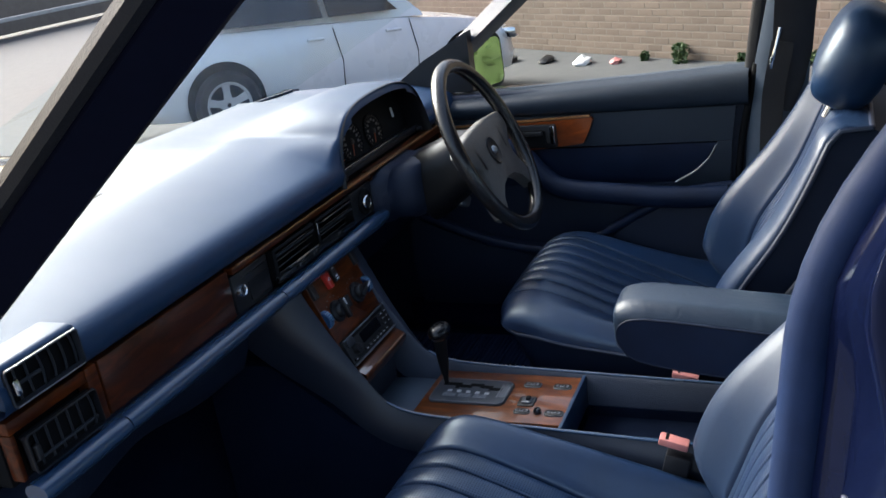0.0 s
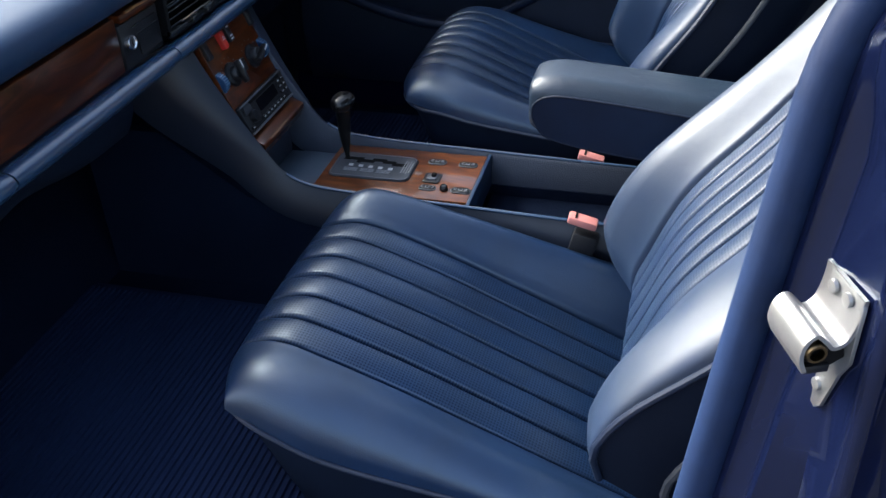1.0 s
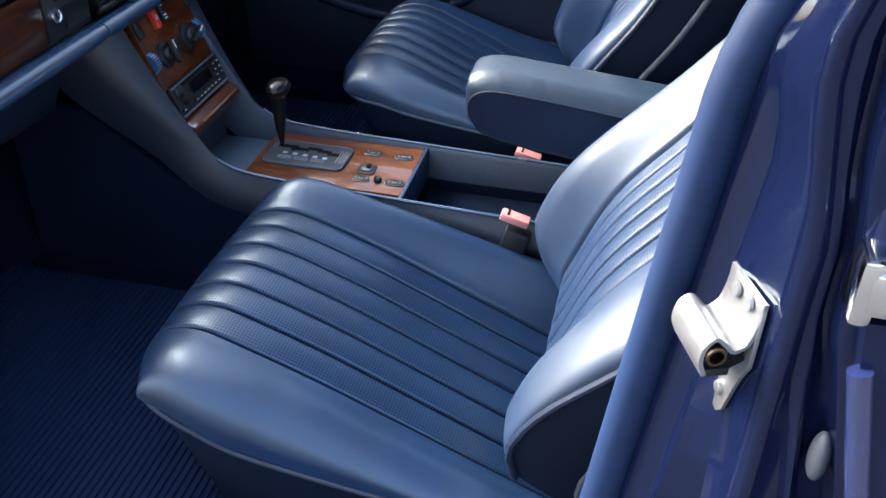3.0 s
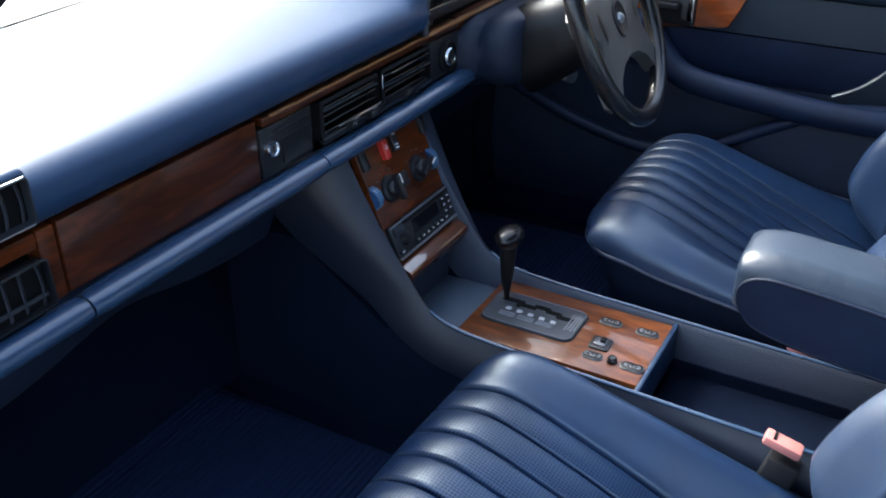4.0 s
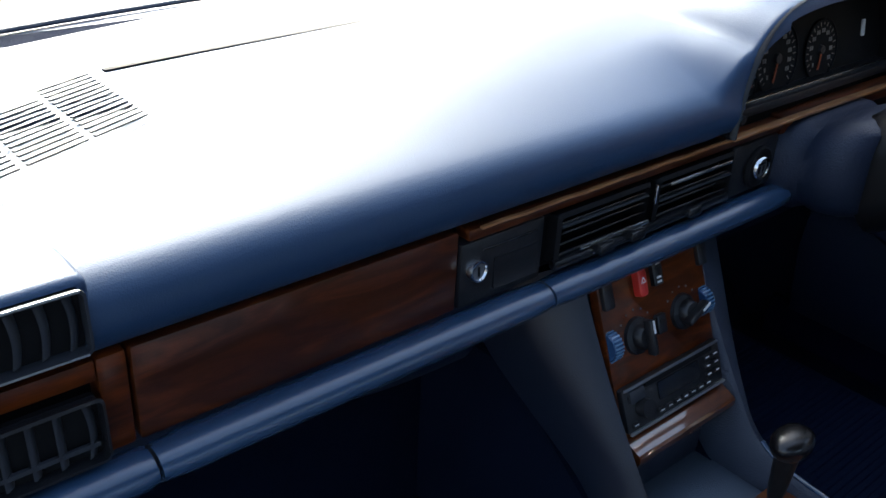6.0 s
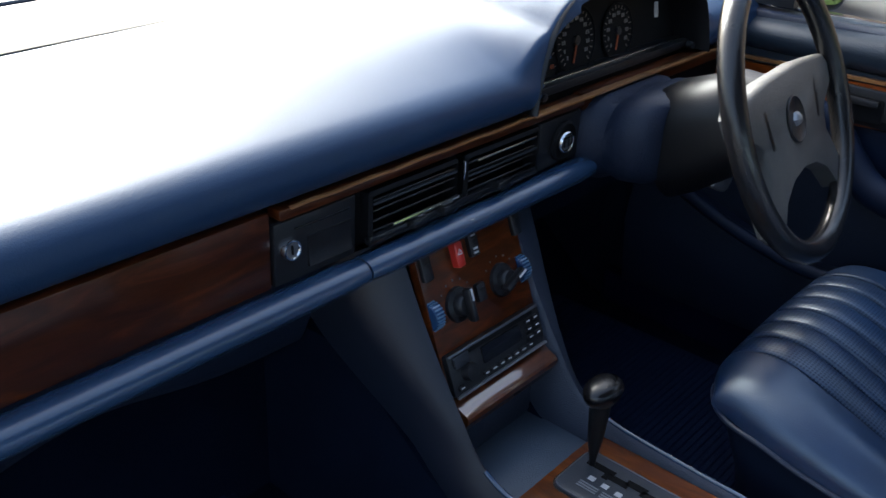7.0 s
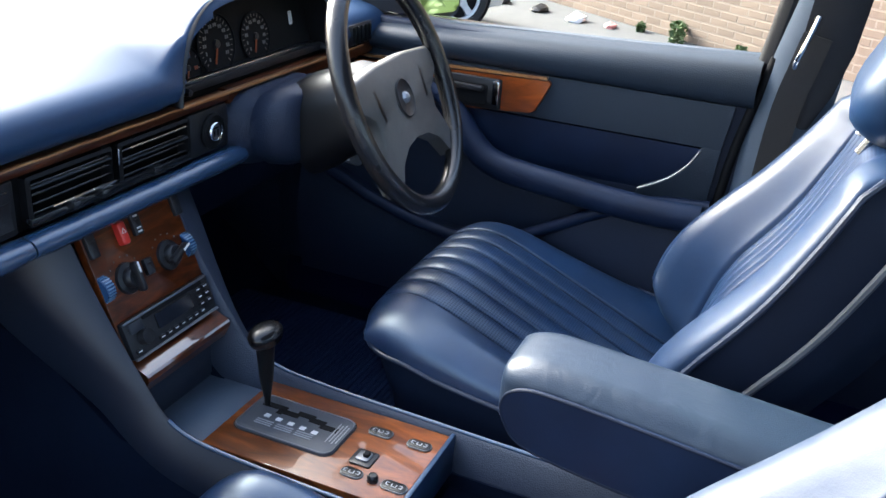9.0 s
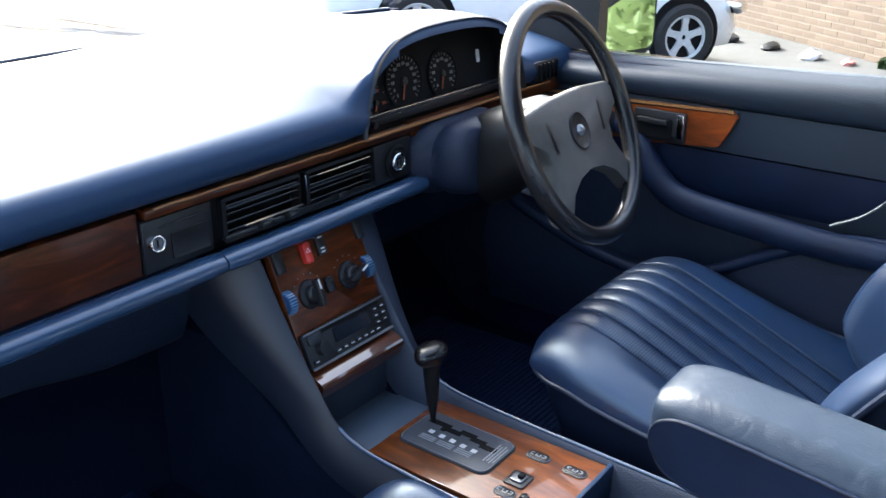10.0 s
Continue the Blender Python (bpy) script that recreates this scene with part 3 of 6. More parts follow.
    for k, p in enumerate(fold):
        ahead = (fold[min(k + 1, 35)] - fold[max(k - 1, 0)]).normalized()
        sheet.append((p, Vector((0, ahead.z, -ahead.y)) * 0.0035))
    bm = mesh()
    loft(bm, [[Vector((x, p.y + e * q.y, p.z + e * q.z)) for p, q in sheet] + [Vector((x, p.y - (1 - e) * q.y, p.z - (1 - e) * q.z)) for p, q in sheet[::-1]] for x, e in ((-0.777, 0.3), (-0.800, 0.3), (-0.834, 0.3), (-0.8355, 0.15))])
    part("bracket", slanted(bm), steel, st)
    turn = Matrix(((1, 0, 0, 0), (0, 0, 1, -0.9410), (0, 1, 0, 0), (0, 0, 0, 1)))
    bm = mesh()
    plate(bm, [(-0.786, 0.938), (-0.834, 0.938), (-0.837, 0.932), (-0.836, 0.878), (-0.826, 0.858), (-0.812, 0.812), (-0.804, 0.804), (-0.796, 0.806), (-0.788, 0.860)], 0.0035, turn, 0.0008)
    part("base_plate", slanted(bm), steel, st)
    for x, z in ((-0.797, 0.928), (-0.819, 0.930), (-0.803, 0.830)):
        bm = mesh()
        revolve(bm, [(0.0, 0.0), (0.0062, 0.0), (0.0058, 0.003), (0.003, 0.004), (0.0, 0.004)], turn @ pose(x, z, 0.0035 if z < 0.9 else 0.005), 12)
        part("screw", slanted(bm), steel, st)
    bm = mesh()
    loft(bm, [[Vector((x, y, z)) for y, z in ((-0.903, 0.880), (-0.899, 0.892), (-0.901, 0.902), (-0.908, 0.906), (-0.918, 0.897), (-0.926, 0.893), (-0.934, 0.896), (-0.938, 0.880), (-0.925, 0.872))] for x in (-0.79, -0.828)])
    part("core", slanted(bm), black_matte, st, "dark core of the striker")
    bm = mesh()
    box(bm, (-0.815, -0.914, 0.873), (0.034, 0.022, 0.008), 0.002)
    part("rubber_stop", slanted(bm), black, st, "black rubber stop")
    bm = mesh()
    revolve(bm, [(0.0055, 0), (0.0092, 0), (0.0092, 0.008), (0.0082, 0.010), (0.0062, 0.010), (0.0055, 0.004)], facing((-0.8275, -0.9085, 0.8935), (-1, 0, 0)), 20, False)
    part("bush", slanted(bm), brass, st, "dull brass bush in the loop")
    # rear door: skin, chrome waist moulding
    rd = thing("rear_door", "closed navy rear door with chrome waist strip", "car door", (-0.86, -1.4, 0.4))
    def skin(z):
        return -0.860 - 0.03 * math.exp(-(((z - 0.72) / 0.2) ** 2))
    bm = mesh()
    zs = [0.36 + 0.05 * k for k in range(13)]
    loft(bm, [[Vector((skin(z), y, z)) for y in (gap_line(z) - 0.008, -1.05, -1.4, -1.9)] + [Vector((-0.82, y, z)) for y in (-1.9, -1.4, -1.05, gap_line(z) - 0.008)] for z in zs])
    part("door_skin", bm, paint, rd)
    bm = mesh()
    box(bm, (-0.868, -1.433, 0.985), (0.022, 0.92, 0.030), 0.006)
    ws = part("waist_strip", bm, chrome, rd, "bright chrome waist strip")
    bm = mesh()
    box(bm, (-0.862, -0.974, 0.984), (0.030, 0.014, 0.044), 0.005)
    part("strip_end", bm, chrome, ws, "rounded chrome end cap")
    bm = mesh()
    tube(bm, [(skin(z) - 0.002, gap_line(z) - 0.010, z) for z in [0.38 + 0.05 * k for k in range(12)]], 0.0075, 12, up=(0, 1, 0))
    part("door_edge", bm, highlight_paint, rd, "rolled navy front edge with its highlight painted in", smooth=60)
    bm = mesh()
    sweep(bm, [(-0.846, -0.984, 0.99), (-0.832, -0.994, 1.1), (-0.805, -1.055, 1.24), (-0.775, -1.13, 1.37)], ellipse(0.014, 0.014, 12), up=(0, 1, 0))
    part("window_frame", bm, paint, rd, "navy window frame upright", smooth=60)


build_left_pillar()

# ---- front seats ----
PLEAT = 0.052


def flutes(x, pleat=PLEAT, width=0.0023, depth=0.0155):
    """Sewn pleats: narrow grooves with slightly pillowed leather between them."""
    g = sum(math.exp(-(((x - (k - 3) * pleat) / width) ** 2)) for k in range(7))
    u = 2 * (x / pleat - math.floor(x / pleat)) - 1
    swell = 0.0065 * (math.sqrt(max(1 - u * u, 0)) - 0.8) if abs(x) < 3 * pleat else 0.0
    return swell - depth * g


def cross_columns(half):
    """Positions across a cushion, dense over the pleats, with the roll of the edges: (place, height 0..1)."""
    cols = []
    p = 3.4
    k = 0.174 / half
    t_in = math.asin(min(k, 1) ** (p / 2))
    edge = [t_in + (math.pi / 2 - t_in) * j / 12 for j in range(1, 13)]
    right = [(half * math.sin(t) ** (2 / p), max(math.cos(t), 0) ** (2 / p)) for t in edge]
    n = 232
    mid = [(-0.174 + 0.348 * j / n, (1 - (abs(-0.174 + 0.348 * j / n) / half) ** p) ** (1 / p)) for j in range(n + 1)]
    return [(-x, h) for x, h in right[::-1]] + mid + right


def build_seat(cx, lift_z, foot_y, wide, swell, nose, fall, back_shape, label):
    """swell: how far the side bolsters of the cushion stand above the pleats; nose: how far its front reaches out; fall: slope of its piping; back_shape: the backrest."""
    seat = thing("front_seat", label, "car seat", (cx, -0.55, 0.295), "front seats")

    def placed(bm):
        """Narrow the seat about its middle and set its height, the foot staying on the floor."""
        for v in bm.verts:
            v.co.x = cx + (v.co.x - cx) * wide
            v.co.y += nose * smoothstep(-0.52, -0.36, v.co.y)
            v.co.z += lift_z * smoothstep(0.32, 0.40, v.co.z)
        return bm

    def piping_height(y):
        d = max(-y - 0.30, 0.0)
        return 0.492 - fall * min(d, 0.17) - 0.12 * max(d - 0.17, 0.0)

    # cushion: dished seat squab with a rolled nose and raised sides
    bm = mesh()
    cols = cross_columns(0.262)
    rows = []
    for j in range(45):
        if j <= 14:
            a = j / 14 * math.pi / 2
            y, lift = -0.292 - 0.085 * (1 - math.cos(a)), math.sin(a) ** 0.8
        else:
            y, lift = -0.377 + (foot_y + 0.347) * (j - 14) / 30, 1.0
        base = piping_height(y)
        d = -y - 0.37
        top = 0.541 - 0.23 * (d - 0.005 + math.sqrt((d - 0.005) ** 2 + 0.0016)) + 0.004
        row = []
        for x, h in cols:
            side = smoothstep(0.150, 0.225, abs(x))
            bolster = (swell + 0.13 * max(d, 0)) * side * lift * (1.0 if x * cx < 0 else 0.4)
            fl = flutes(x) * smoothstep(0.25, 0.75, lift) if h > 0.3 else 0
            bow = (0.012 * (1 - (x / 0.262) ** 2) - 0.030 * smoothstep(0.16, 0.28, abs(x)) ** 1.5) * (1 - lift)
            k = 1 - 0.045 * smoothstep(-0.42, -0.30, y)
            row.append(Vector((cx + x * k, y + bow, base + (top + bolster - base) * h * lift + fl)))
        rows.append(row)
    loft(bm, rows, False)
    part("seat_cushion", placed(bm), leather, seat, smooth=70)
    # piping round the cushion foot
    edge = [(cx - 0.264, y, piping_height(y)) for y in (foot_y - 0.03, -0.6, -0.45)] + [(cx - 0.261, -0.385, piping_height(-0.385)), (cx - 0.254, -0.340, 0.479), (cx - 0.238, -0.313, 0.487), (cx - 0.205, -0.298, 0.491), (cx - 0.12, -0.286, 0.492), (cx, -0.281, 0.492)]
    edge = edge + [(2 * cx - x, y, z) for x, y, z in edge[-2::-1]]
    bm = mesh()
    tube(bm, spline(edge, 60), 0.0034, 8)
    part("piping", placed(bm), piping_mat, seat)
    # side valance down to the floor
    bm = mesh()
    ring_pts = spline(edge, 60)
    rings = []
    for f in (0, 0.15, 0.5, 1.0):
        rings.append([Vector((cx + (p.x - cx) * (0.985 - 0.05 * f), p.y - 0.008 - 0.07 * f * smoothstep(-0.7, -0.3, p.y), p.z * (1 - f) + 0.315 * f)) for p in ring_pts])
    loft(bm, rings, False)
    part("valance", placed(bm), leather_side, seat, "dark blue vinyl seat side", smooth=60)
    # seat rail
    for s in (-1, 1):
        bm = mesh()
        box(bm, (cx + s * 0.19, -0.60, 0.305), (0.035, 0.40, 0.03), 0.004)
        part("rail", bm, black, seat)
    # backrest: face grid leaning back
    b = dict(foot=(cx, foot_y, 0.455), recline=29, wide=wide, inner=1.15, outer=0.5, inner_keep=0.42, outer_keep=0.42, inner_low=0.036, low=0.036, flank=0.0, skin=leather_back, bend=0.0, length=0.475, taper=0.10, base=0.075, shell=(0.05, 0.13, 0.16), head=(0.565, 0.10))
    b.update(back_shape)
    lean = radians(b["recline"])
    up, fwd = Vector((0, -math.sin(lean), math.cos(lean))), Vector((0, math.cos(lean), math.sin(lean)))
    foot = Vector(b["foot"])
    bx = foot.x

    def narrowed(bm):
        for v in bm.verts:
            v.co.x = bx + (v.co.x - bx) * b["wide"]
        return bm

    cols = cross_columns(0.262)
    keep = lambda x, f: b["inner_keep"] if x * cx < 0 else b["outer_keep"] + b["flank"] * math.exp(-(((f - 0.08) / 0.22) ** 2))
    rows = []
    n = 44
    for j in range(n + 1):
        f = j / n
        d = 0.035 + b["length"] * f
        half = 1.0 - b["taper"] * smoothstep(0.45, 1.0, f) - 0.14 * smoothstep(0.84, 1.0, f) ** 2 - 0.05 * (1 - smoothstep(0.0, 0.10, f))
        lift = 1.0 if f < 0.9 else math.cos((f - 0.9) / 0.1 * math.pi / 2) ** 0.5
        lift *= 0.15 + 0.85 * smoothstep(-0.10, 0.08, f) ** 0.6
        lumbar = 0.022 * math.exp(-(((f - 0.32) / 0.2) ** 2))
        row = []
        for x, h in cols:
            bol = (0.056 + (b["inner_low"] if x * cx < 0 else b["low"]) * math.exp(-(((f - 0.14) / 0.2) ** 2))) * smoothstep(0.118, 0.205, abs(x)) * (1 - 0.5 * smoothstep(0.4, 1, f)) * (b["inner"] if x * cx < 0 else b["outer"])
            fl = flutes(x, 0.043) * smoothstep(0.9, 0.8, f) if h > 0.3 else 0
            row.append(foot + Vector((x * half, 0, 0)) + up * d + fwd * ((b["base"] + bol + lumbar) * (keep(x, f) + (1 - keep(x, f)) * h) * lift + fl + b["bend"] * f * f))
        rows.append(row)
    bm = mesh()
    loft(bm, rows, False)
    back = part("backrest", narrowed(bm), b["skin"], seat, smooth=70)
    # shell of the backrest behind the piping
    outline = [r[0] for r in rows] + rows[-1][1:] + [r[-1] for r in rows[::-1]][1:]
    outline = outline[:: 2]
    bm = mesh()
    tube(bm, outline, 0.005, 8, up=(1, 0.3, 0.2))
    part("piping", narrowed(bm), piping_mat, back)
    bm = mesh()
    mid = foot + up * 0.28
    rings = []
    for k, off, sc in ((0, 0.0, 0.995), (1, -b["shell"][0], 0.995), (2, -b["shell"][1], 0.97), (3, -b["shell"][2], 0.86)):
        rings.append([Vector((bx + (p.x - bx) * sc, 0, 0)) + (Vector((0, p.y, p.z)) - Vector((0, mid.y, mid.z))) * sc + Vector((0, mid.y, mid.z)) + fwd * off for p in outline])
    loft(bm, rings, False)
    bm.faces.new([v for v in bm.verts][-len(outline):])
    rear = [(a + b) / 2 for a, b in zip(rings[1], rings[2])]
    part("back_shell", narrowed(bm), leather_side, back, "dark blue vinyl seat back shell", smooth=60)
    bm = mesh()
    tube(bm, rear, 0.0055, 8, up=(1, 0.3, 0.2))
    part("rear_piping", narrowed(bm), edge_grey, back, "grey worn piping on the back edge")
    # headrest on two posts
    hc = foot + up * b["head"][0] + fwd * b["head"][1]
    bm = mesh()
    rings = []
    for k in range(13):
        a = -math.pi / 2 + math.pi * k / 12
        r, z = max(math.cos(a), 0.02) ** 0.6, math.sin(a)
        rings.append([hc + Vector((px * r, 0, 0)) + fwd * (py * r) + up * (0.092 * (abs(z) ** 0.8) * (1 if z > 0 else -1)) for px, py in rounded(0.25, 0.115, 0.05, 4)])
    loft(bm, rings)
    head = part("headrest", narrowed(bm), leather_plain, seat, smooth=60)
    for s in (-1, 1):
        bm = mesh()
        tube(bm, [hc + Vector((s * 0.05, 0, 0)) - up * 0.11, hc + Vector((s * 0.05, 0, 0)) - up * 0.03], 0.006, 8, up=(1, 0, 0))
        part("post", narrowed(bm), chrome, head)
    return seat


passenger_seat = build_seat(-0.339, 0.0, -0.842, 0.98, 0.045, 0.015, 0.36, dict(foot=(-0.335, -0.806, 0.4094), recline=29.2, inner=1.02, inner_low=0.0245, bend=-0.007, length=0.575, taper=0.08, base=0.077, outer=0.22, low=0.12, outer_keep=0.62, flank=0.24, head=(0.735, 0.076)), "blue leather passenger seat with worn bolster, its highlight painted pale")
driver_seat = build_seat(0.415, 0.074, -0.738, 0.93, 0.005, 0.0, 0.20, dict(foot=(0.425, -0.7495, 0.436), recline=27, wide=0.916, inner=0.58, outer=1.54, inner_keep=0.70, low=0.017, skin=leather_shaded, bend=0.028, length=0.492, taper=0.05, base=0.061, shell=(0.035, 0.10, 0.13), head=(0.590, 0.085)), "blue leather driver's seat with pleats and folded-down armrest")


def build_armrest():
    """Armrest hinged on the driver's seat, over the middle console."""
    bm = mesh()
    stations = []
    for f in (0, 0.004, 0.012, 0.024, 0.04, 0.06, 0.085, 0.115, 0.16, 0.25, 0.4, 0.6, 0.8, 1.0):
        y = -0.572 - 0.40 * f
        a = min(f / 0.16, 1.0)
        r = math.sqrt(max(1 - (1 - a) ** 2, 0.0)) * 0.94 + 0.06
        stations.append((y, r, f))
    rings = []
    for y, r, f in stations:
        w, h = 0.122 + 0.012 * f, 0.110 * (0.55 + 0.45 * r)
        zc = 0.653 - 0.036 * f
        rings.append([Vector((0.062 + px, y, zc + pz)) for px, pz in rounded(w * (0.72 + 0.28 * r), h, 0.034 * (0.5 + 0.5 * r), 7)])
    loft(bm, rings)
    arm = part("armrest", bm, leather_worn, driver_seat, "worn grey-blue leather armrest", smooth=60)
    # darker side panel with piping
    out = spline([(-0.004, -0.97, 0.645), (-0.006, -0.80, 0.666), (-0.007, -0.66, 0.681), (-0.005, -0.605, 0.680), (-0.002, -0.582, 0.660), (-0.003, -0.588, 0.630), (-0.005, -0.622, 0.605), (-0.006, -0.76, 0.585), (-0.004, -0.97, 0.567)], 44)
    bm = mesh()
    for k, p in enumerate(out):
        p.x = min(p.x, -0.002) - 0.0015
    tube(bm, out, 0.0022, 8, up=(1, 0, 0))
    part("piping", bm, leather_side, arm, "dark blue piping")
    bm = mesh()
    loft(bm, [[Vector((p.x + d, p.y, p.z)) for p in out] for d in (0.006, -0.0015)])
    part("side_panel", bm, leather_dark, arm, "near-black blue leather side panel")


build_armrest()


def build_buckle(at, tilt):
    b = thing("seat_belt_buckle", "faded red seat belt buckle beside the console", "buckle", at, "belt buckles")
    m = pose(*at, 0, 0, 0) @ pose(0, 0, 0, tilt)
    bm = mesh()
    box(bm, (0, 0, 0), (0.022, 0.046, 0.013), 0.003)
    bmesh.ops.transform(bm, matrix=m @ pose(0, 0, 0.006), verts=bm.verts)
    bt = part("button", bm, buckle_red, b)
    bm = mesh()
    box(bm, (0, 0, 0), (0.016, 0.004, 0.002), 0.0006)
    bmesh.ops.transform(bm, matrix=m @ pose(0, 0.012, 0.0128), verts=bm.verts)
    part("slot", bm, black_matte, bt, "dark tongue slot")
    bm = mesh()
    box(bm, (0, 0, 0), (0.026, 0.040, 0.060), 0.004)
    bmesh.ops.transform(bm, matrix=m @ pose(0, -0.012, -0.042), verts=bm.verts)
    part("housing", bm, black, b)


build_buckle((-0.098, -0.678, 0.512), 14)
build_buckle((0.140, -0.662, 0.497), 14)

# ---- dashboard ----
dash = thing("dashboard", "blue padded dashboard with walnut trim", "dashboard", (CX, 0.1, 0.6))


ARCH = [(0.132, 0.870), (0.139, 0.892), (0.153, 0.922), (0.174, 0.955), (0.202, 0.983), (0.241, 1.001), (0.30, 1.010), (0.37, 1.012), (0.44, 1.009), (0.50, 0.998), (0.54, 0.975), (0.560, 0.94), (0.568, 0.90), (0.570, 0.870)]


ARCH_LINE = spline([(x, z, 0) for x, z in ARCH], 120)


def arch_height(x):
    """Height of the rim round the instruments."""
    for p, q in zip(ARCH_LINE, ARCH_LINE[1:]):
        if p.x <= x <= q.x:
            return p.y + (q.y - p.y) * (x - p.x) / max(q.x - p.x, 1e-6)
    return 0.87


def hood_crown(x):
    """Height of the instrument hood across the car, with flanks that fall away softly."""
    if x < 0.174:
        return 0.956 - 0.28 * (0.174 - x)
    if x > 0.55:
        return 0.957 - 1.2 * (x - 0.55)
    return arch_height(x)


def build_dash_pad():
    prof = spline([(0.0, 0.02, 0.866), (0.0, -0.020, 0.867), (0.0, -0.041, 0.873), (0.0, -0.049, 0.886), (0.0, -0.0495, 0.899), (0.0, -0.045, 0.911), (0.0, -0.033, 0.921), (0.0, -0.010, 0.928), (0.0, 0.05, 0.939), (0.0, 0.10, 0.948), (0.0, 0.14, 0.954), (0.0, 0.175, 0.956), (0.0, 0.205, 0.951), (0.0, 0.24, 0.949), (0.0, 0.34, 0.949), (0.0, 0.42, 0.947)], 56)
    xs = [CX - 0.725 + 1.45 * k / 220 for k in range(221)]
    rows = []
    for x in xs:
        u = (x - CX) / 0.725
        inside = smoothstep(0.098, 0.166, x) * (1 - smoothstep(0.555, 0.60, x))
        row = []
        for p in prof:
            f = smoothstep(-0.05, 0.42, p.y)
            y = p.y + 0.06 * (1 - u * u) * f ** 1.3
            # the pad sweeps up into the flank and the back of the instrument hood
            crown = hood_crown(x)
            crown = crown - max(crown - 0.945, 0.0) * 1.1 * smoothstep(0.05, 0.34, y)
            gap = p.z - crown
            rise = 0.5 * (math.sqrt(gap * gap + 0.0011) - gap)
            tuck = 0.003 * inside * (1 - smoothstep(-0.035, 0.02, p.y))
            row.append(Vector((x, y, p.z + rise * (inside * smoothstep(-0.047, -0.032, p.y) + (1 - inside) * smoothstep(-0.046, 0.07, y)) - tuck)))
        rows.append(row)
    bm = mesh()
    loft(bm, rows, False)
    hole = [f for f in bm.faces if -0.693 < f.calc_center_median().x < -0.581 and 0.884 < f.calc_center_median().z < 0.925 and f.calc_center_median().y < 0]
    # the mouth of the hood, in which the instruments sit
    hole += [f for f in bm.faces if 0.138 < f.calc_center_median().x < 0.565 and f.calc_center_median().y < 0.02 and f.calc_center_median().z < arch_height(f.calc_center_median().x) - 0.012]
    bmesh.ops.delete(bm, geom=hole, context="FACES")
    part("dash_pad", bm, vinyl, dash, "blue padded vinyl dash top", smooth=70)


build_dash_pad()


def build_cluster():
    arch = [Vector((p.x, 0, p.y)) for p in spline([(x, z, 0) for x, z in ARCH], 50)]
    mid = Vector((0.36, 0, 0.92))
    # hood: lip, inner tunnel and the back that runs down into the pad
    stations = [(0.030, 0.955, 0, 0), (-0.036, 0.968, 0, 0), (-0.052, 0.978, 0, 0), (-0.055, 0.988, 0, 0), (-0.053, 0.998, 0, 0), (-0.046, 1.002, 0, 0.003), (-0.02, 0.995, 0.0, 0.01), (0.03, 0.97, 0.0, 0.02)]
    rings = []
    for y, k, drop, flare in stations:
        row = []
        for p in arch:
            q = mid + (p - mid) * k
            z = q.z - drop * max(q.z - 0.945, 0)
            low = min(max((1.012 - q.z) / 0.085, 0.0), 1.0) ** 2.4
            q.x += (-0.12 * flare if p.x < 0.36 else 0.1 * flare) * low
            lean = 0.16 * (q.z - 0.87) if y < 0.05 else 0.0
            row.append(Vector((q.x, y + lean, z)))
        rings.append(row)
    bm = mesh()
    loft(bm, rings, False)
    part("cluster_hood", bm, shroud_mat, dash, "thin black rim of the instrument hood", smooth=60)
    m = facing((0.36, 0.012, 0.93), (0, -0.96, 0.16))
    cl = part("instrument_panel", plate(mesh(), [((p.x - 0.36) * 0.965, (p.z - 0.93) * 0.97) for p in arch], 0.012, m @ pose(0, 0, -0.012)), black_matte, dash, "black instrument cluster")
    for cx, cz, r, n in ((0.222, 0.898, 0.030, 8), (0.296, 0.920, 0.044, 24), (0.398, 0.916, 0.038, 20)):
        d = m @ pose(cx - 0.36, cz - 0.93, 0.001)
        bm = mesh()
        revolve(bm, [(0, 0), (r, 0), (r * 1.04, 0.003), (r * 1.0, 0.0035), (r * 0.98, 0.0012), (0, 0.0012)], d, 32)
        dial = part("dial", bm, black_matte, cl, "black round gauge")
        bm = mesh()
        for k in range(n):
            a = radians(225 - 270 * k / max(n - 1, 1))
            box(bm, (0, 0, 0), (0.0011, r * (0.14 if k % 2 else 0.08), 0.0006))
            bmesh.ops.transform(bm, matrix=d @ pose(0, 0, 0.0018) @ Matrix.Rotation(a - math.pi / 2, 4, "Z") @ pose(0, r * 0.86, 0), verts=bm.verts[-8:])
        part("dial_scale", bm, dial_marks, dial, "printed scale marks")
        bm = mesh()
        for k in range(0, n, 2):
            a = radians(225 - 270 * k / max(n - 1, 1))
            for side in ((-0.0022, 0.0022) if k > 3 else (0.0,)):
                box(bm, (0, 0, 0), (0.0030, 0.0052, 0.0006))
                bmesh.ops.transform(bm, matrix=d @ pose(r * 0.64 * math.cos(a) + side, r * 0.64 * math.sin(a), 0.0018), verts=bm.verts[-8:])
        part("dial_figure_ring", bm, orange if r < 0.035 else legend_dim, dial, "small pale figure blocks")
        bm = mesh()
        revolve(bm, [(0, 0.0015), (r * 0.16, 0.0015), (r * 0.14, 0.005), (0, 0.0055)], d, 16)
        part("needle_cap", bm, black, dial)
        bm = mesh()
        box(bm, (0, 0, 0), (0.003, r * 0.75, 0.001))
        bmesh.ops.transform(bm, matrix=d @ pose(0, 0, 0.0040) @ Matrix.Rotation(radians(160), 4, "Z") @ pose(0, r * 0.3, 0), verts=bm.verts)
        part("needle", bm, orange, dial, "orange needle")
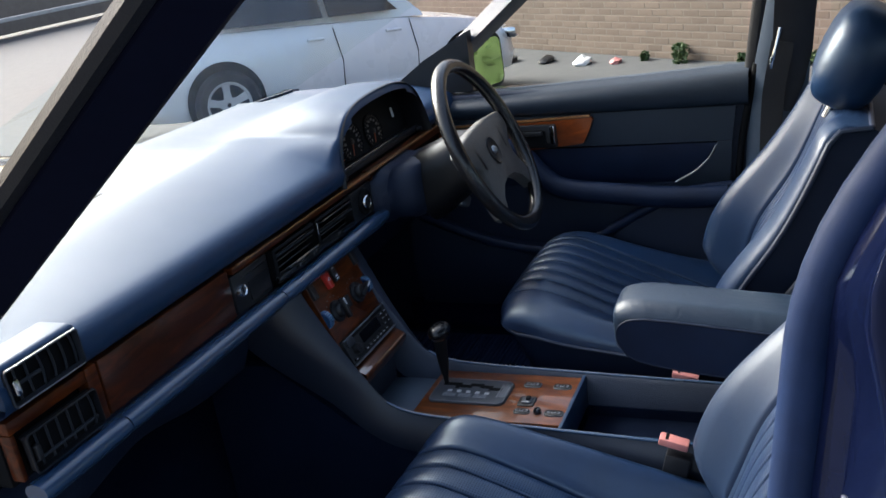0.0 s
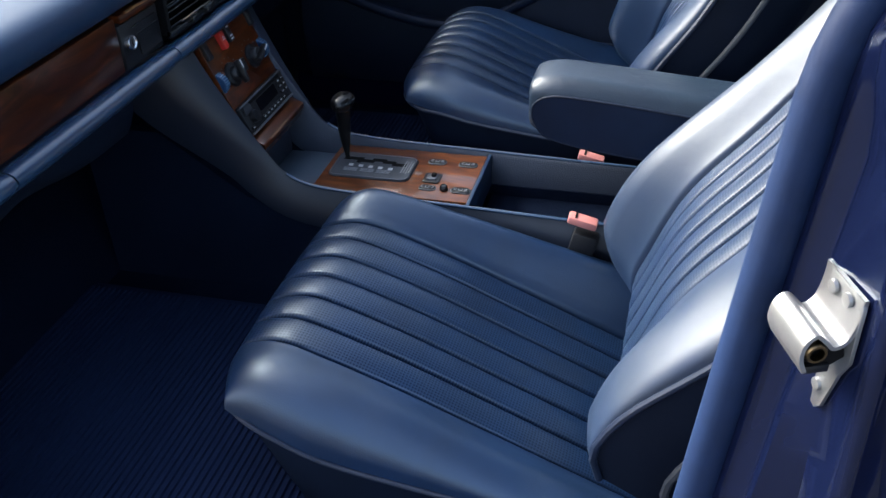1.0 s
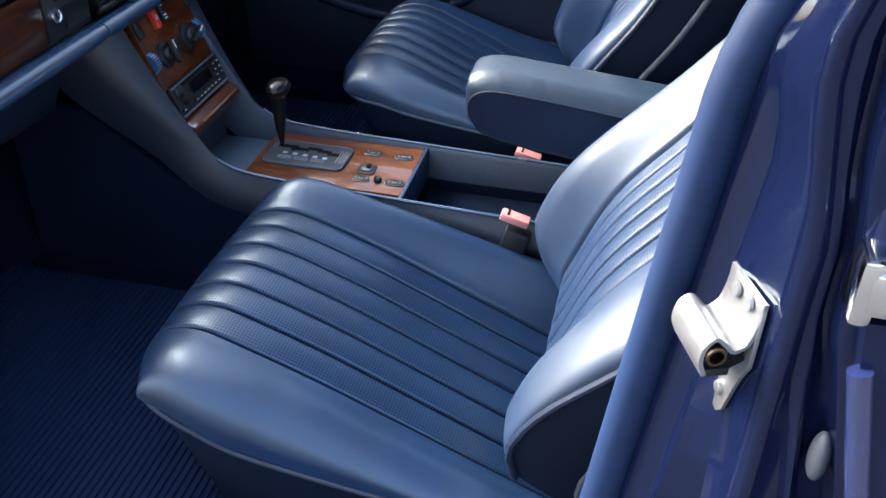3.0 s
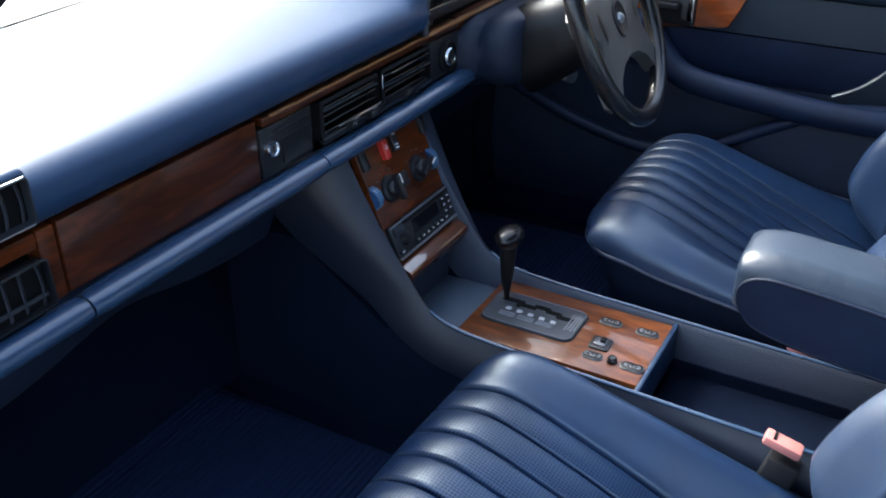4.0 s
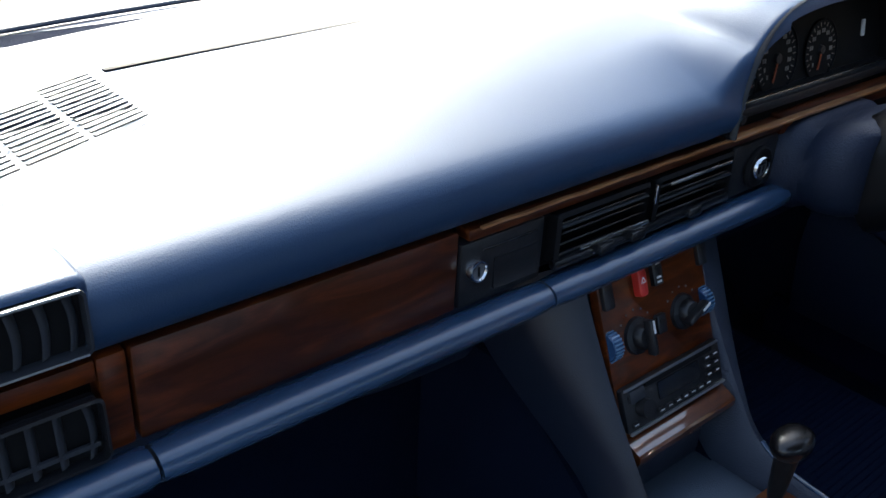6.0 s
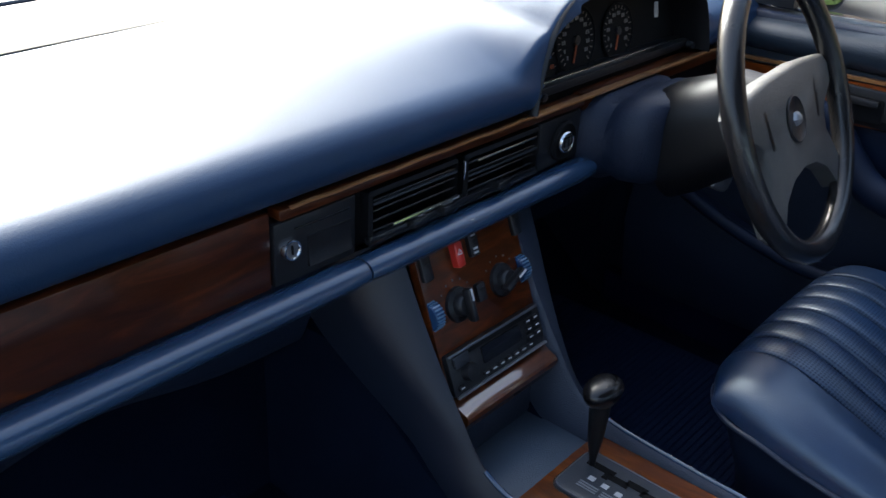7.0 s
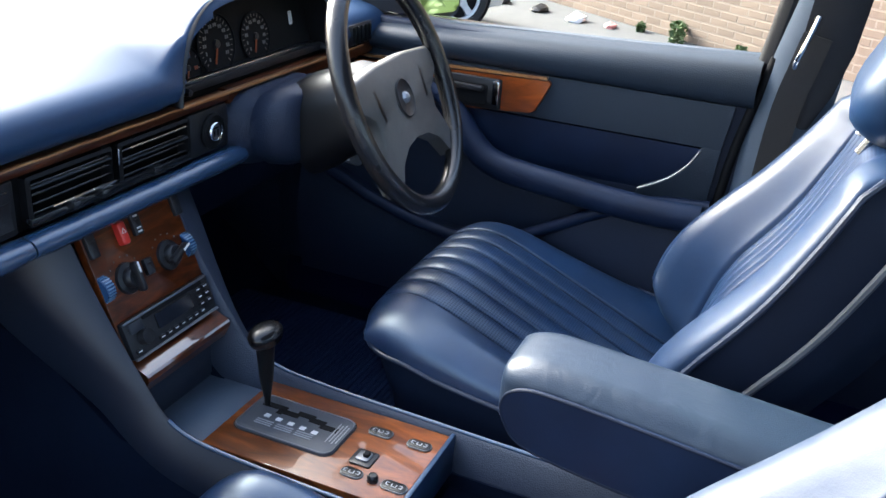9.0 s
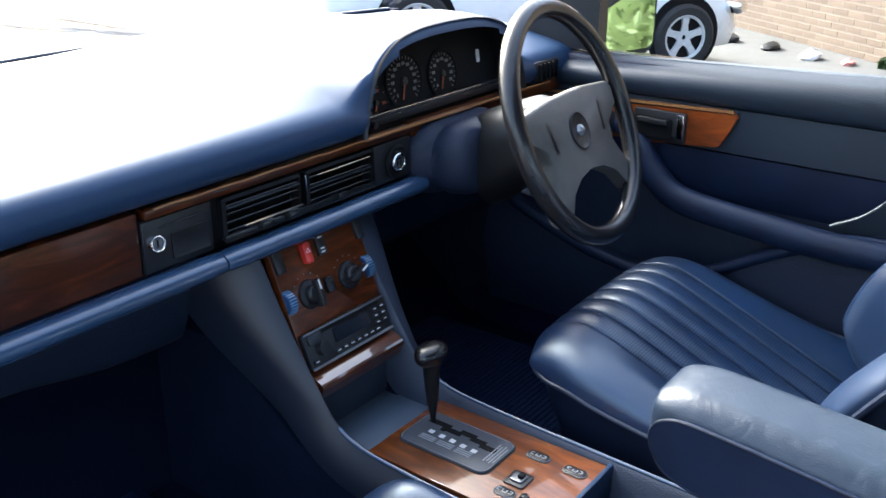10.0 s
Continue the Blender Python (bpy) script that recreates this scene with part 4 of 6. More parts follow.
    bm = mesh()
    box(bm, (0.36, -0.012, 0.886), (0.395, 0.004, 0.003), 0.001)
    part("trim_line", bm, chrome, cl, "thin bright trim line")
    bm = mesh()
    box(bm, (0.36, -0.008, 0.879), (0.40, 0.03, 0.012), 0.002)
    part("lower_bezel", bm, black, cl)
    for x in (0.175, 0.55):
        bm = mesh()
        revolve(bm, [(0, 0), (0.006, 0), (0.005, 0.010), (0, 0.011)], facing((x, -0.026, 0.879), (0, -1, 0)), 12)
        part("knob", bm, black, cl)
    # small pale bar to the right of the gauges
    bm = mesh()
    plate(bm, rounded(0.008, 0.022, 0.002), 0.002, m @ pose(0.145, 0.0, 0.001))
    part("pale_bar", bm, legend, cl, "small pale bar on the instrument panel")
    # side vent at the driver's end
    bm = mesh()
    box(bm, (0.648, -0.035, 0.890), (0.09, 0.03, 0.040), 0.006)
    sv = part("air_vent", bm, black, dash, "black outer air vent")
    bm = mesh()
    for k in range(5):
        box(bm, (0.618 + 0.015 * k, -0.052, 0.890), (0.003, 0.006, 0.030), 0.001)
    part("slat", bm, black_matte, sv)


build_cluster()


def build_dash_front():
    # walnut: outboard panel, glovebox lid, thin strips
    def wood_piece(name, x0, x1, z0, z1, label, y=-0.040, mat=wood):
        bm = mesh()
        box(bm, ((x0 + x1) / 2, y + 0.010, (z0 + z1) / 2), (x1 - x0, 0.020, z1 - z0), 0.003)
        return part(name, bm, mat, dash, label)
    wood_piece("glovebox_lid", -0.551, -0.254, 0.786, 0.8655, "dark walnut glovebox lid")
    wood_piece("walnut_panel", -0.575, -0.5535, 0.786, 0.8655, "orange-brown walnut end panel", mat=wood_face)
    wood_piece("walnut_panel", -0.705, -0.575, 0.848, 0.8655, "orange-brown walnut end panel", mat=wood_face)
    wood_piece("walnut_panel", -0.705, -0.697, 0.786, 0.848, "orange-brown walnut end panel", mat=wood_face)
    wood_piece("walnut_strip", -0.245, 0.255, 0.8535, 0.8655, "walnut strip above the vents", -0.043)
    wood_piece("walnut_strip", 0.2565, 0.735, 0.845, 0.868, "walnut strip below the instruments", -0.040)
    bm = mesh()
    box(bm, (0.40, -0.0455, 0.8672), (0.52, 0.010, 0.0042), 0.0012)
    part("strip_edge", bm, wood_bare, dash, "pale worn edge of the walnut strip")
    bm = mesh()
    pts = [Vector((-0.235 + 0.0267 * k, -0.0465, 0.8672 + 0.0006 * math.sin(k * 2.1))) for k in range(15)]
    sweep(bm, pts, [(-0.002, -0.001), (0.002, -0.001), (0.002, 0.0012), (-0.002, 0.0012)])
    part("strip_edge", bm, wood_bare, dash, "pale chipped edge of the walnut strip")
    # backing behind all of it
    bm = mesh()
    box(bm, (CX, 0.02, 0.82), (1.44, 0.06, 0.10), 0.004)
    part("backing", bm, black_matte, dash)
    # lock plate with push lock
    bm = mesh()
    box(bm, (-0.200, -0.031, 0.8195), (0.104, 0.022, 0.066), 0.003)
    lp = part("latch_plate", bm, black, dash, "black glovebox latch plate")
    bm = mesh()
    loft(bm, [[Vector((x, y, z)) for y, z in ((-0.0415, 0.829), (-0.0435, 0.829), (-0.0435, 0.826), (-0.0425, 0.824), (-0.0445, 0.800), (-0.0455, 0.797), (-0.0415, 0.797))] for x in (-0.212, -0.208, -0.160, -0.156)])
    part("grip", bm, black, lp, "scooped black finger grip")
    bm = mesh()
    box(bm, (-0.193, -0.0425, 0.8415), (0.070, 0.002, 0.002), 0.0006)
    part("lid_line", bm, slat_gloss, lp, "fine raised line on the plate")
    m = facing((-0.236, -0.042, 0.824), (0, -1, 0.1))
    bm = mesh()
    revolve(bm, [(0.0075, 0), (0.0112, 0), (0.0112, 0.005), (0.0100, 0.008), (0.0085, 0.008), (0.0075, 0.006)], m, 24, False)
    lk = part("lock", bm, chrome, lp, "round chrome lock")
    bm = mesh()
    revolve(bm, [(0, 0.002), (0.008, 0.002), (0.008, 0.006), (0, 0.006)], m, 20)
    part("barrel", bm, satin_grey, lk, "satin lock barrel")
    bm = mesh()
    box(bm, (0, 0, 0), (0.002, 0.009, 0.001))
    bmesh.ops.transform(bm, matrix=m @ pose(0, 0, 0.0066), verts=bm.verts)
    part("keyhole", bm, black_matte, lk, "dark key slot")
    # centre air vents
    bm = mesh()
    box(bm, (0.008, -0.018, 0.8195), (0.298, 0.02, 0.066), 0.002)
    v = part("centre_vent", bm, black_matte, dash, "black twin centre air vent")
    for x, w in ((-0.066, 0.138), (0.083, 0.138)):
        bm = mesh()
        outer, inner = rounded(w, 0.062, 0.004), rounded(w - 0.008, 0.054, 0.003)
        m = facing((x, -0.046, 0.8205), (0, -1, 0))
        loft(bm, [[m @ Vector((a, b, 0)) for a, b in outer], [m @ Vector((a, b, 0.003)) for a, b in inner], [m @ Vector((a, b, -0.016)) for a, b in inner]], caps=False)
        part("frame", bm, black_matte, v)
        for k in range(4):
            bm = mesh()
            box(bm, (0, 0, 0), (w - 0.012, 0.016, 0.0022), 0.0008)
            bmesh.ops.transform(bm, matrix=pose(x, -0.040, 0.8045 + 0.0112 * k, -22), verts=bm.verts)
            part("slat", bm, slat_gloss, v)
    bm = mesh()
    box(bm, (0.006, -0.047, 0.7985), (0.286, 0.010, 0.010), 0.002)
    bar = part("control_bar", bm, slat_gloss, v, "glossy black bar under the vents")
    for x in (-0.070, -0.022, 0.075):
        bm = mesh()
        box(bm, (x, -0.054, 0.802), (0.022, 0.014, 0.012), 0.003)
        part("slider", bm, slat_gloss, bar, "small black vent slider")
    bm = mesh()
    box(bm, (-0.066, -0.0485, 0.838), (0.128, 0.004, 0.0022), 0.0008)
    part("lamella_edge", bm, slat_grey, v, "grey edge of an upper vent slat")
    bm = mesh()
    box(bm, (0.083, -0.0485, 0.826), (0.128, 0.004, 0.0022), 0.0008)
    part("lamella_edge", bm, slat_grey, v, "grey edge of an upper vent slat")
    # chrome tubes stand in for the sky reflected on the slat edges
    bm = mesh()
    tube(bm, [(-0.105, -0.0515, 0.8090), (0.0, -0.0515, 0.8090)], 0.0021, 8, up=(0, 0, 1))
    part("bright_line", bm, chrome, v, "sky reflection on the vent slat, drawn in chrome")
    bm = mesh()
    tube(bm, [(0.030, -0.0515, 0.843), (0.140, -0.0515, 0.843)], 0.0017, 8, up=(0, 0, 1))
    part("bright_line", bm, chrome, v, "sky reflection on the vent slat, drawn in chrome")
    bm = mesh()
    box(bm, (0.008, -0.051, 0.837), (0.003, 0.004, 0.022), 0.001)
    part("bright_line", bm, chrome, v, "bright middle bar")
    # round key dial
    bm = mesh()
    box(bm, (0.205, -0.033, 0.8195), (0.090, 0.022, 0.066), 0.006)
    kp = part("dial_plate", bm, black, dash, "black plate round the switch")
    m = facing((0.208, -0.045, 0.819), (0, -1, 0))
    bm = mesh()
    revolve(bm, [(0, 0), (0.026, 0), (0.026, 0.003), (0.023, 0.005), (0.018, 0.002), (0, 0.002)], m, 28)
    part("dial_ring", bm, black_matte, kp)
    bm = mesh()
    revolve(bm, [(0.011, 0), (0.0145, 0), (0.0145, 0.007), (0.013, 0.009), (0.0115, 0.008)], m, 28, False)
    kn = part("turn_knob", bm, chrome, kp, "chrome-ringed rotary switch")
    bm = mesh()
    revolve(bm, [(0, 0.001), (0.012, 0.001), (0.012, 0.006), (0, 0.0065)], m, 24)
    part("face", bm, satin_grey, kn, "satin switch face")
    for px, py, w, h in ((0, 0.0055, 0.012, 0.0022), (-0.004, -0.002, 0.0024, 0.009), (0.004, -0.002, 0.0024, 0.009)):
        bm = mesh()
        box(bm, (0, 0, 0), (w, h, 0.001))
        bmesh.ops.transform(bm, matrix=m @ pose(px, py, 0.0072), verts=bm.verts)
        part("symbol", bm, black_matte, kn, "dark printed symbol")
    # padded rail under the walnut, in three lengths
    for x0, x1 in ((-0.705, -0.5515), (-0.5485, -0.1515), (-0.1485, 0.262)):
        bm = mesh()
        n = 16
        pts = [Vector((x0 + (x1 - x0) * k / n, -0.052, 0.772)) for k in range(n + 1)]
        sc = [0.9 if k in (0, n) else 1.0 for k in range(n + 1)]
        sweep(bm, pts, ellipse(0.019, 0.0145, 16), (0, 0, 1), True, sc)
        part("padded_rail", bm, rail_mat, dash, "blue padded rail below the walnut", smooth=60)
    for x in (-0.55, -0.15):
        bm = mesh()
        tube(bm, [(x - 0.003, -0.050, 0.772), (x + 0.003, -0.050, 0.772)], 0.0128, 14, up=(0, 0, 1))
        part("rail_joint", bm, black_matte, dash)
    # knee panels below
    for x0, x1 in ((-0.705, -0.125), (0.16, 0.735)):
        bm = mesh()
        pr = spline([(0, 0.01, 0.770), (0, 0.03, 0.745), (0, 0.045, 0.70), (0, 0.06, 0.65), (0, 0.085, 0.61), (0, 0.15, 0.595), (0, 0.30, 0.60)], 20)
        xs = [x0 + (x1 - x0) * k / 20 for k in range(21)]
        rows = []
        for x in xs:
            dip = 0.03 * math.exp(-(((x + 0.40) / 0.12) ** 2)) if x0 < 0 else 0
            rows.append([Vector((x, p.y, p.z + dip * smoothstep(0.72, 0.62, p.z))) for p in pr])
        loft(bm, rows, False)
        # right panel takes the darker carpet colour to paint the shade under the column
        part("knee_panel", bm, vinyl_dark if x0 < 0 else carpet, dash, "dark blue lower dash panel", smooth=60)


build_dash_front()


def build_air_vent(cx, cz, w, h, bright, rows):
    """Outer vent with frame, uprights and cross slats."""
    m = facing((cx, -0.051, cz), (0, -1, 0.05))
    bm = mesh()
    plate(bm, rounded(w - 0.004, h - 0.004, 0.004), 0.004, m @ pose(0, 0, -0.012))
    v = part("air_vent", bm, black_matte, dash, "black side air vent")
    bm = mesh()
    outer, inner = rounded(w, h, 0.006), rounded(w - 0.004, h - 0.005, 0.004)
    loft(bm, [[m @ Vector((a, b, 0.0005)) for a, b in outer], [m @ Vector((a, b, 0.0025)) for a, b in outer], [m @ Vector((a, b, 0.003)) for a, b in inner], [m @ Vector((a, b, -0.012)) for a, b in inner]], caps=False)
    part("frame", bm, slat_grey if bright else black, v)
    if bright:
        bm = mesh()
        tube(bm, [m @ Vector((x, h / 2 - 0.001, 0.0028)) for x in (-w / 2 + 0.004, 0, w / 2 - 0.004)], 0.0013, 6)
        part("bright_edge", bm, steel, v, "thin bright upper edge")
        bm = mesh()
        tube(bm, [m @ Vector((x, -h / 2 + 0.001, 0.0028)) for x in (-w / 2 + 0.004, 0, w / 2 - 0.004)], 0.0009, 6)
        part("bright_edge", bm, steel, v, "thin bright lower edge")
    grid = 2 if bright else 5
    for k in range(6):
        # curved blades, or thin bars where the grid is
        bm = mesh()
        x = -w / 2 + w * (k + 0.9) / 6.7
        deep = 0.0075 if k >= grid else 0.003
        prof = [(0.0, -0.001), (0.004, -0.004), (0.0055, -0.008), (deep, -0.0118), (deep - 0.003, -0.0118), (0.003, -0.008), (0.0015, -0.004), (-0.002, -0.001)]
        bow = lambda b: 0.004 * (1 - (2 * b / h) ** 2) if k >= grid else 0.0
        loft(bm, [[m @ Vector((x + dx + bow(b), b, dz)) for dx, dz in prof] for b in [(-0.5 + j / 8) * (h - 0.010) for j in range(9)]])
        part("slat", bm, slat_grey, v)
    for k in range(rows):
        span = w * 0.40 if bright else w - 0.012
        bm = mesh()
        plate(bm, rounded(span, 0.0035, 0.001), 0.003, m @ pose(-w / 2 + 0.006 + span / 2, (-h / 2 + h * (k + 1) / (rows + 1)) if bright else -h * 0.22, -0.004))
        part("crossbar", bm, slat_grey, v)
    bm = mesh()
    plate(bm, rounded(0.008, 0.02, 0.002), 0.008, m @ pose(-w * 0.42, 0, -0.001), 0.002)
    part("thumb_wheel", bm, chrome if bright else black, v, "small vent control")


def build_vent_housing():
    bm = mesh()
    box(bm, (-0.637, -0.018, 0.9045), (0.128, 0.060, 0.058), 0.009, None, 4)
    hole = [f for f in bm.faces if f.calc_center_median().y < -0.0475]
    bmesh.ops.delete(bm, geom=hole, context="FACES")
    part("vent_housing", bm, vinyl, dash, "blue padded housing of the side vent", smooth=60)


build_vent_housing()
build_air_vent(-0.637, 0.904, 0.118, 0.048, True, 1)
build_air_vent(-0.636, 0.818, 0.119, 0.052, False, 1)


def build_dash_top_details():
    # demister grille at the passenger's corner, slot along the screen
    bm = mesh()
    for bank in range(4):
        x0 = -0.448 - 0.060 * bank
        for k in range(14 - 2 * bank):
            y = 0.134 + 0.0095 * k - 0.027 * bank
            box(bm, (x0 - 0.027, y - 0.012, 0.958), (0.058, 0.0028, 0.0015), 0.0, pose(0, 0, 0, 0, 0, 24))
    # grey instead of black: glare over the slots is put into the colour
    g = part("demister_grille", bm, slat_grey, dash, "slotted demister grille")
    bm = mesh()
    pts = [Vector((x, 0.262 + 0.06 * (1 - ((x - CX) / 0.725) ** 2) - 0.02, 0.9585)) for x in [-0.425 + 0.05 * k for k in range(17)]]
    sweep(bm, pts, [(-0.0035, -0.016), (0.0035, -0.016), (0.0035, -0.006), (-0.0035, -0.006)])
    part("demister_slot", bm, black_matte, dash, "long dark demister slot")
    bm = mesh()
    pts = [Vector((x, 0.258 + 0.06 * (1 - ((x - CX) / 0.725) ** 2) - 0.036, 0.959)) for x in [-0.395 + 0.05 * k for k in range(16)]]
    sweep(bm, pts, [(-0.0012, -0.016), (0.0012, -0.016), (0.0012, -0.0085), (-0.0012, -0.0085)])
    part("demister_slot", bm, black_matte, dash, "narrow dark demister slot")


build_dash_top_details()

# ---- centre console ----
console = thing("centre_console", "blue centre console with walnut panels", "console", (CX, -0.3, 0.30))


def build_console():
    # side fins that sweep from the dash down into the console edges
    for s in (-1, 1):
        path = spline([(0, -0.030, 0.775), (0, -0.060, 0.715), (0, -0.097, 0.650), (0, -0.136, 0.590), (0, -0.170, 0.545), (0, -0.215, 0.523), (0, -0.30, 0.515), (0, -0.45, 0.510), (0, -0.62, 0.505), (0, -0.82, 0.500)], 44)
        rings = []
        for k, p in enumerate(path):
            f = smoothstep(0.53, 0.76, p.z)
            inner, outer = 0.0905, (0.106 + 0.042 * f if s < 0 else 0.116 + 0.036 * f)
            back = 0.012 + (0.05 if s < 0 else 0.012) * f
            ahead = (path[min(k + 1, 43)] - path[max(k - 1, 0)]).normalized()
            nrm = Vector((0, ahead.z, -ahead.y))
            if nrm.z < 0 and nrm.y > 0:
                nrm = -nrm
            nrm = Vector((0, -abs(ahead.z), abs(ahead.y)))
            x = lambda v: CX + s * v
            deep = p - nrm * (0.075 + 0.06 * f)
            rings.append([Vector((x(inner - 0.004), deep.y, deep.z)), Vector((x(inner), p.y - nrm.y * 0.006, p.z - nrm.z * 0.006)), Vector((x(inner + 0.005), p.y, p.z)), Vector((x(outer - 0.010), p.y - nrm.y * back * 0.35, p.z - nrm.z * back * 0.35)), Vector((x(outer), p.y - nrm.y * back, p.z - nrm.z * back)), Vector((x(outer), deep.y, deep.z))])
        bm = mesh()
        loft(bm, rings)
        # far fin gets a paler trim, its brighter lighting put into the colour
        part("side_fin", bm, fin_mat if s < 0 else vinyl_grey, console, "grey-blue side of the console, far one coloured as lit", smooth=60)
        bm = mesh()
        rings = []
        for y, z in ((0.20, 0.60), (0.05, 0.60), (-0.02, 0.55), (-0.10, 0.49), (-0.24, 0.465), (-0.5, 0.45), (-0.84, 0.45)):
            xx = CX + s * 0.104
            rings.append([Vector((xx, y, z)), Vector((xx, y, 0.29)), Vector((xx - s * 0.02, y, 0.29)), Vector((xx - s * 0.02, y, z))])
        loft(bm, rings)
        part("side_wall", bm, carpet, console, "carpeted console side")
        # added paler tube draws the highlight on the fin's upper edge
        bm = mesh()
        tube(bm, [Vector((CX + s * 0.0985, p.y, p.z + 0.001)) for p in path[20:]], 0.0032, 8)
        part("edge_highlight", bm, rail_mat, console, "highlight on the console edge, drawn as a slim blue tube", smooth=60)
    bm = mesh()
    revolve(bm, [(0, 0), (0.008, 0), (0.0075, 0.004), (0.004, 0.008), (0, 0.009)], facing((-0.0845, -0.199, 0.361), (-1, 0, 0.15)), 14)
    part("bolt", bm, chrome, console, "small bright bolt on the carpeted side")
    # walnut fascia, leaning back
    lean = Vector((0, -0.928, -0.371))
    m = facing((CX, -0.0775, 0.685), (0, -0.928, 0.371))
    def on(u, v, d=0.0):
        return m @ pose(u, v, d)
    bm = mesh()
    plate(bm, rounded(0.176, 0.190, 0.004), 0.012, on(0, 0.002, -0.012), 0.001)
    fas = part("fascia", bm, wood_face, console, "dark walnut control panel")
    # hazard switch, rockers
    bm = mesh()
    plate(bm, rounded(0.0125, 0.030, 0.003), 0.010, on(-0.027, 0.0585), 0.002)
    hz = part("hazard_switch", bm, red_plastic, fas, "red hazard switch")
    bm = mesh()
    for a in (90, 210, 330):
        box(bm, (0, 0, 0), (0.0068, 0.0010, 0.0006))
        bmesh.ops.transform(bm, matrix=on(-0.027, 0.061, 0.0102) @ Matrix.Rotation(radians(a), 4, "Z") @ pose(-0.0020, 0, 0) @ Matrix.Rotation(radians(90), 4, "Z"), verts=bm.verts[-8:])
    part("symbol", bm, legend, hz, "pale warning triangle")
    for u, v, w, h in ((0.003, 0.062, 0.015, 0.031), (-0.078, 0.060, 0.015, 0.031), (0.083, 0.062, 0.015, 0.031), (-0.002, 0.004, 0.015, 0.022)):
        bm = mesh()
        plate(bm, rounded(w, h, 0.002), 0.006, on(u, v), 0.0015)
        box(bm, (0, 0, 0), (0.007, 0.003, 0.001))
        bmesh.ops.transform(bm, matrix=on(u, v + 0.004, 0.0065), verts=bm.verts[-8:])
        sw = part("rocker_switch", bm, black, fas, "black rocker switch")
    bm = mesh()
    for v in (0.072, 0.056, 0.051):
        box(bm, (0, 0, 0), (0.007, 0.0022, 0.0008))
        bmesh.ops.transform(bm, matrix=on(0.003, v, 0.0065), verts=bm.verts[-8:])
    part("symbol", bm, legend, fas, "pale switch symbol")
    # two rotary knobs and two thumbwheels
    for u, v, a in ((-0.040, 0.003, 90), (0.040, 0.004, 20)):
        bm = mesh()
        revolve(bm, [(0, 0), (0.021, 0), (0.020, 0.004), (0.014, 0.006), (0.013, 0.014), (0.011, 0.016), (0, 0.016)], on(u, v), 28)
        kn = part("rotary_knob", bm, black, fas, "black rotary heater knob")
        bm = mesh()
        box(bm, (0, 0, 0), (0.040, 0.008, 0.012), 0.003)
        bmesh.ops.transform(bm, matrix=on(u, v, 0.020) @ Matrix.Rotation(radians(a), 4, "Z"), verts=bm.verts)
        part("grip", bm, black, kn)
        bm = mesh()
        box(bm, (0, 0, 0), (0.014, 0.0025, 0.001))
        bmesh.ops.transform(bm, matrix=on(u, v, 0.0265) @ Matrix.Rotation(radians(a), 4, "Z") @ pose(0.012, 0, 0), verts=bm.verts)
        part("pointer", bm, legend, kn, "white pointer line")
        bm = mesh()
        for k in range(5):
            t = radians(40 + 25 * k)
            box(bm, (0, 0, 0), (0.002, 0.002, 0.0008))
            bmesh.ops.transform(bm, matrix=on(u + 0.029 * math.cos(t), v + 0.029 * math.sin(t), 0.0006), verts=bm.verts[-8:])
        part("knob_scale", bm, gate_grey, fas, "pale scale marks")
    for u in (-0.080, 0.080):
        bm = mesh()
        tw = on(u, 0.004, -0.006) @ Matrix.Rotation(radians(90), 4, "Y") @ pose(0, 0, -0.007)
        revolve(bm, [(0, 0), (0.016, 0), (0.017, 0.002), (0.017, 0.012), (0.016, 0.014), (0, 0.014)], tw, 28)
        wheel = part("thumbwheel", bm, wheel_blue, fas, "blue temperature thumbwheel")
        bm = mesh()
        for k in range(26):
            box(bm, (0, 0, 0), (0.0018, 0.0018, 0.0118), 0.0)
            bmesh.ops.transform(bm, matrix=tw @ Matrix.Rotation(radians(360 * k / 26), 4, "Z") @ pose(0.0172, 0, 0.007), verts=bm.verts[-8:])
        part("ribs", bm, rib_glint, wheel, "grip ribs with pale painted highlights")
    # radio
    bm = mesh()
    plate(bm, rounded(0.170, 0.050, 0.003), 0.008, on(0, -0.068), 0.002)
    rd = part("radio", bm, black, console, "black car radio with small buttons")
    bm = mesh()
    plate(bm, rounded(0.072, 0.020, 0.002), 0.002, on(0.006, -0.064, 0.008))
    part("display", bm, dark_glass, rd, "dark display")
    bm = mesh()
    plate(bm, rounded(0.120, 0.005, 0.001), 0.0015, on(0.01, -0.049, 0.008))
    part("slot", bm, black_matte, rd)
    bm = mesh()
    revolve(bm, [(0, 0), (0.011, 0), (0.010, 0.010), (0, 0.011)], on(-0.058, -0.071, 0.008), 20)
    part("volume_knob", bm, black, rd)
    for u, v in [(-0.03 + 0.014 * k, -0.085) for k in range(7)] + [(0.058, -0.056), (0.058, -0.066), (0.058, -0.076), (0.073, -0.056), (0.073, -0.066), (0.073, -0.076), (-0.074, -0.054), (-0.074, -0.085)]:
        bm = mesh()
        plate(bm, rounded(0.010, 0.005, 0.001), 0.003, on(u, v, 0.008), 0.0006)
        bt = part("button", bm, black, rd)
        bm = mesh()
        box(bm, (0, 0, 0), (0.006, 0.0014, 0.0005))
        bmesh.ops.transform(bm, matrix=on(u, v, 0.0113), verts=bm.verts)
        part("legend_bar", bm, legend, bt)
    bm = mesh()
    plate(bm, rounded(0.166, 0.003, 0.001), 0.002, on(0, -0.0445, 0.008), 0.0006)
    part("upper_edge", bm, satin_grey, rd, "satin upper radio edge")
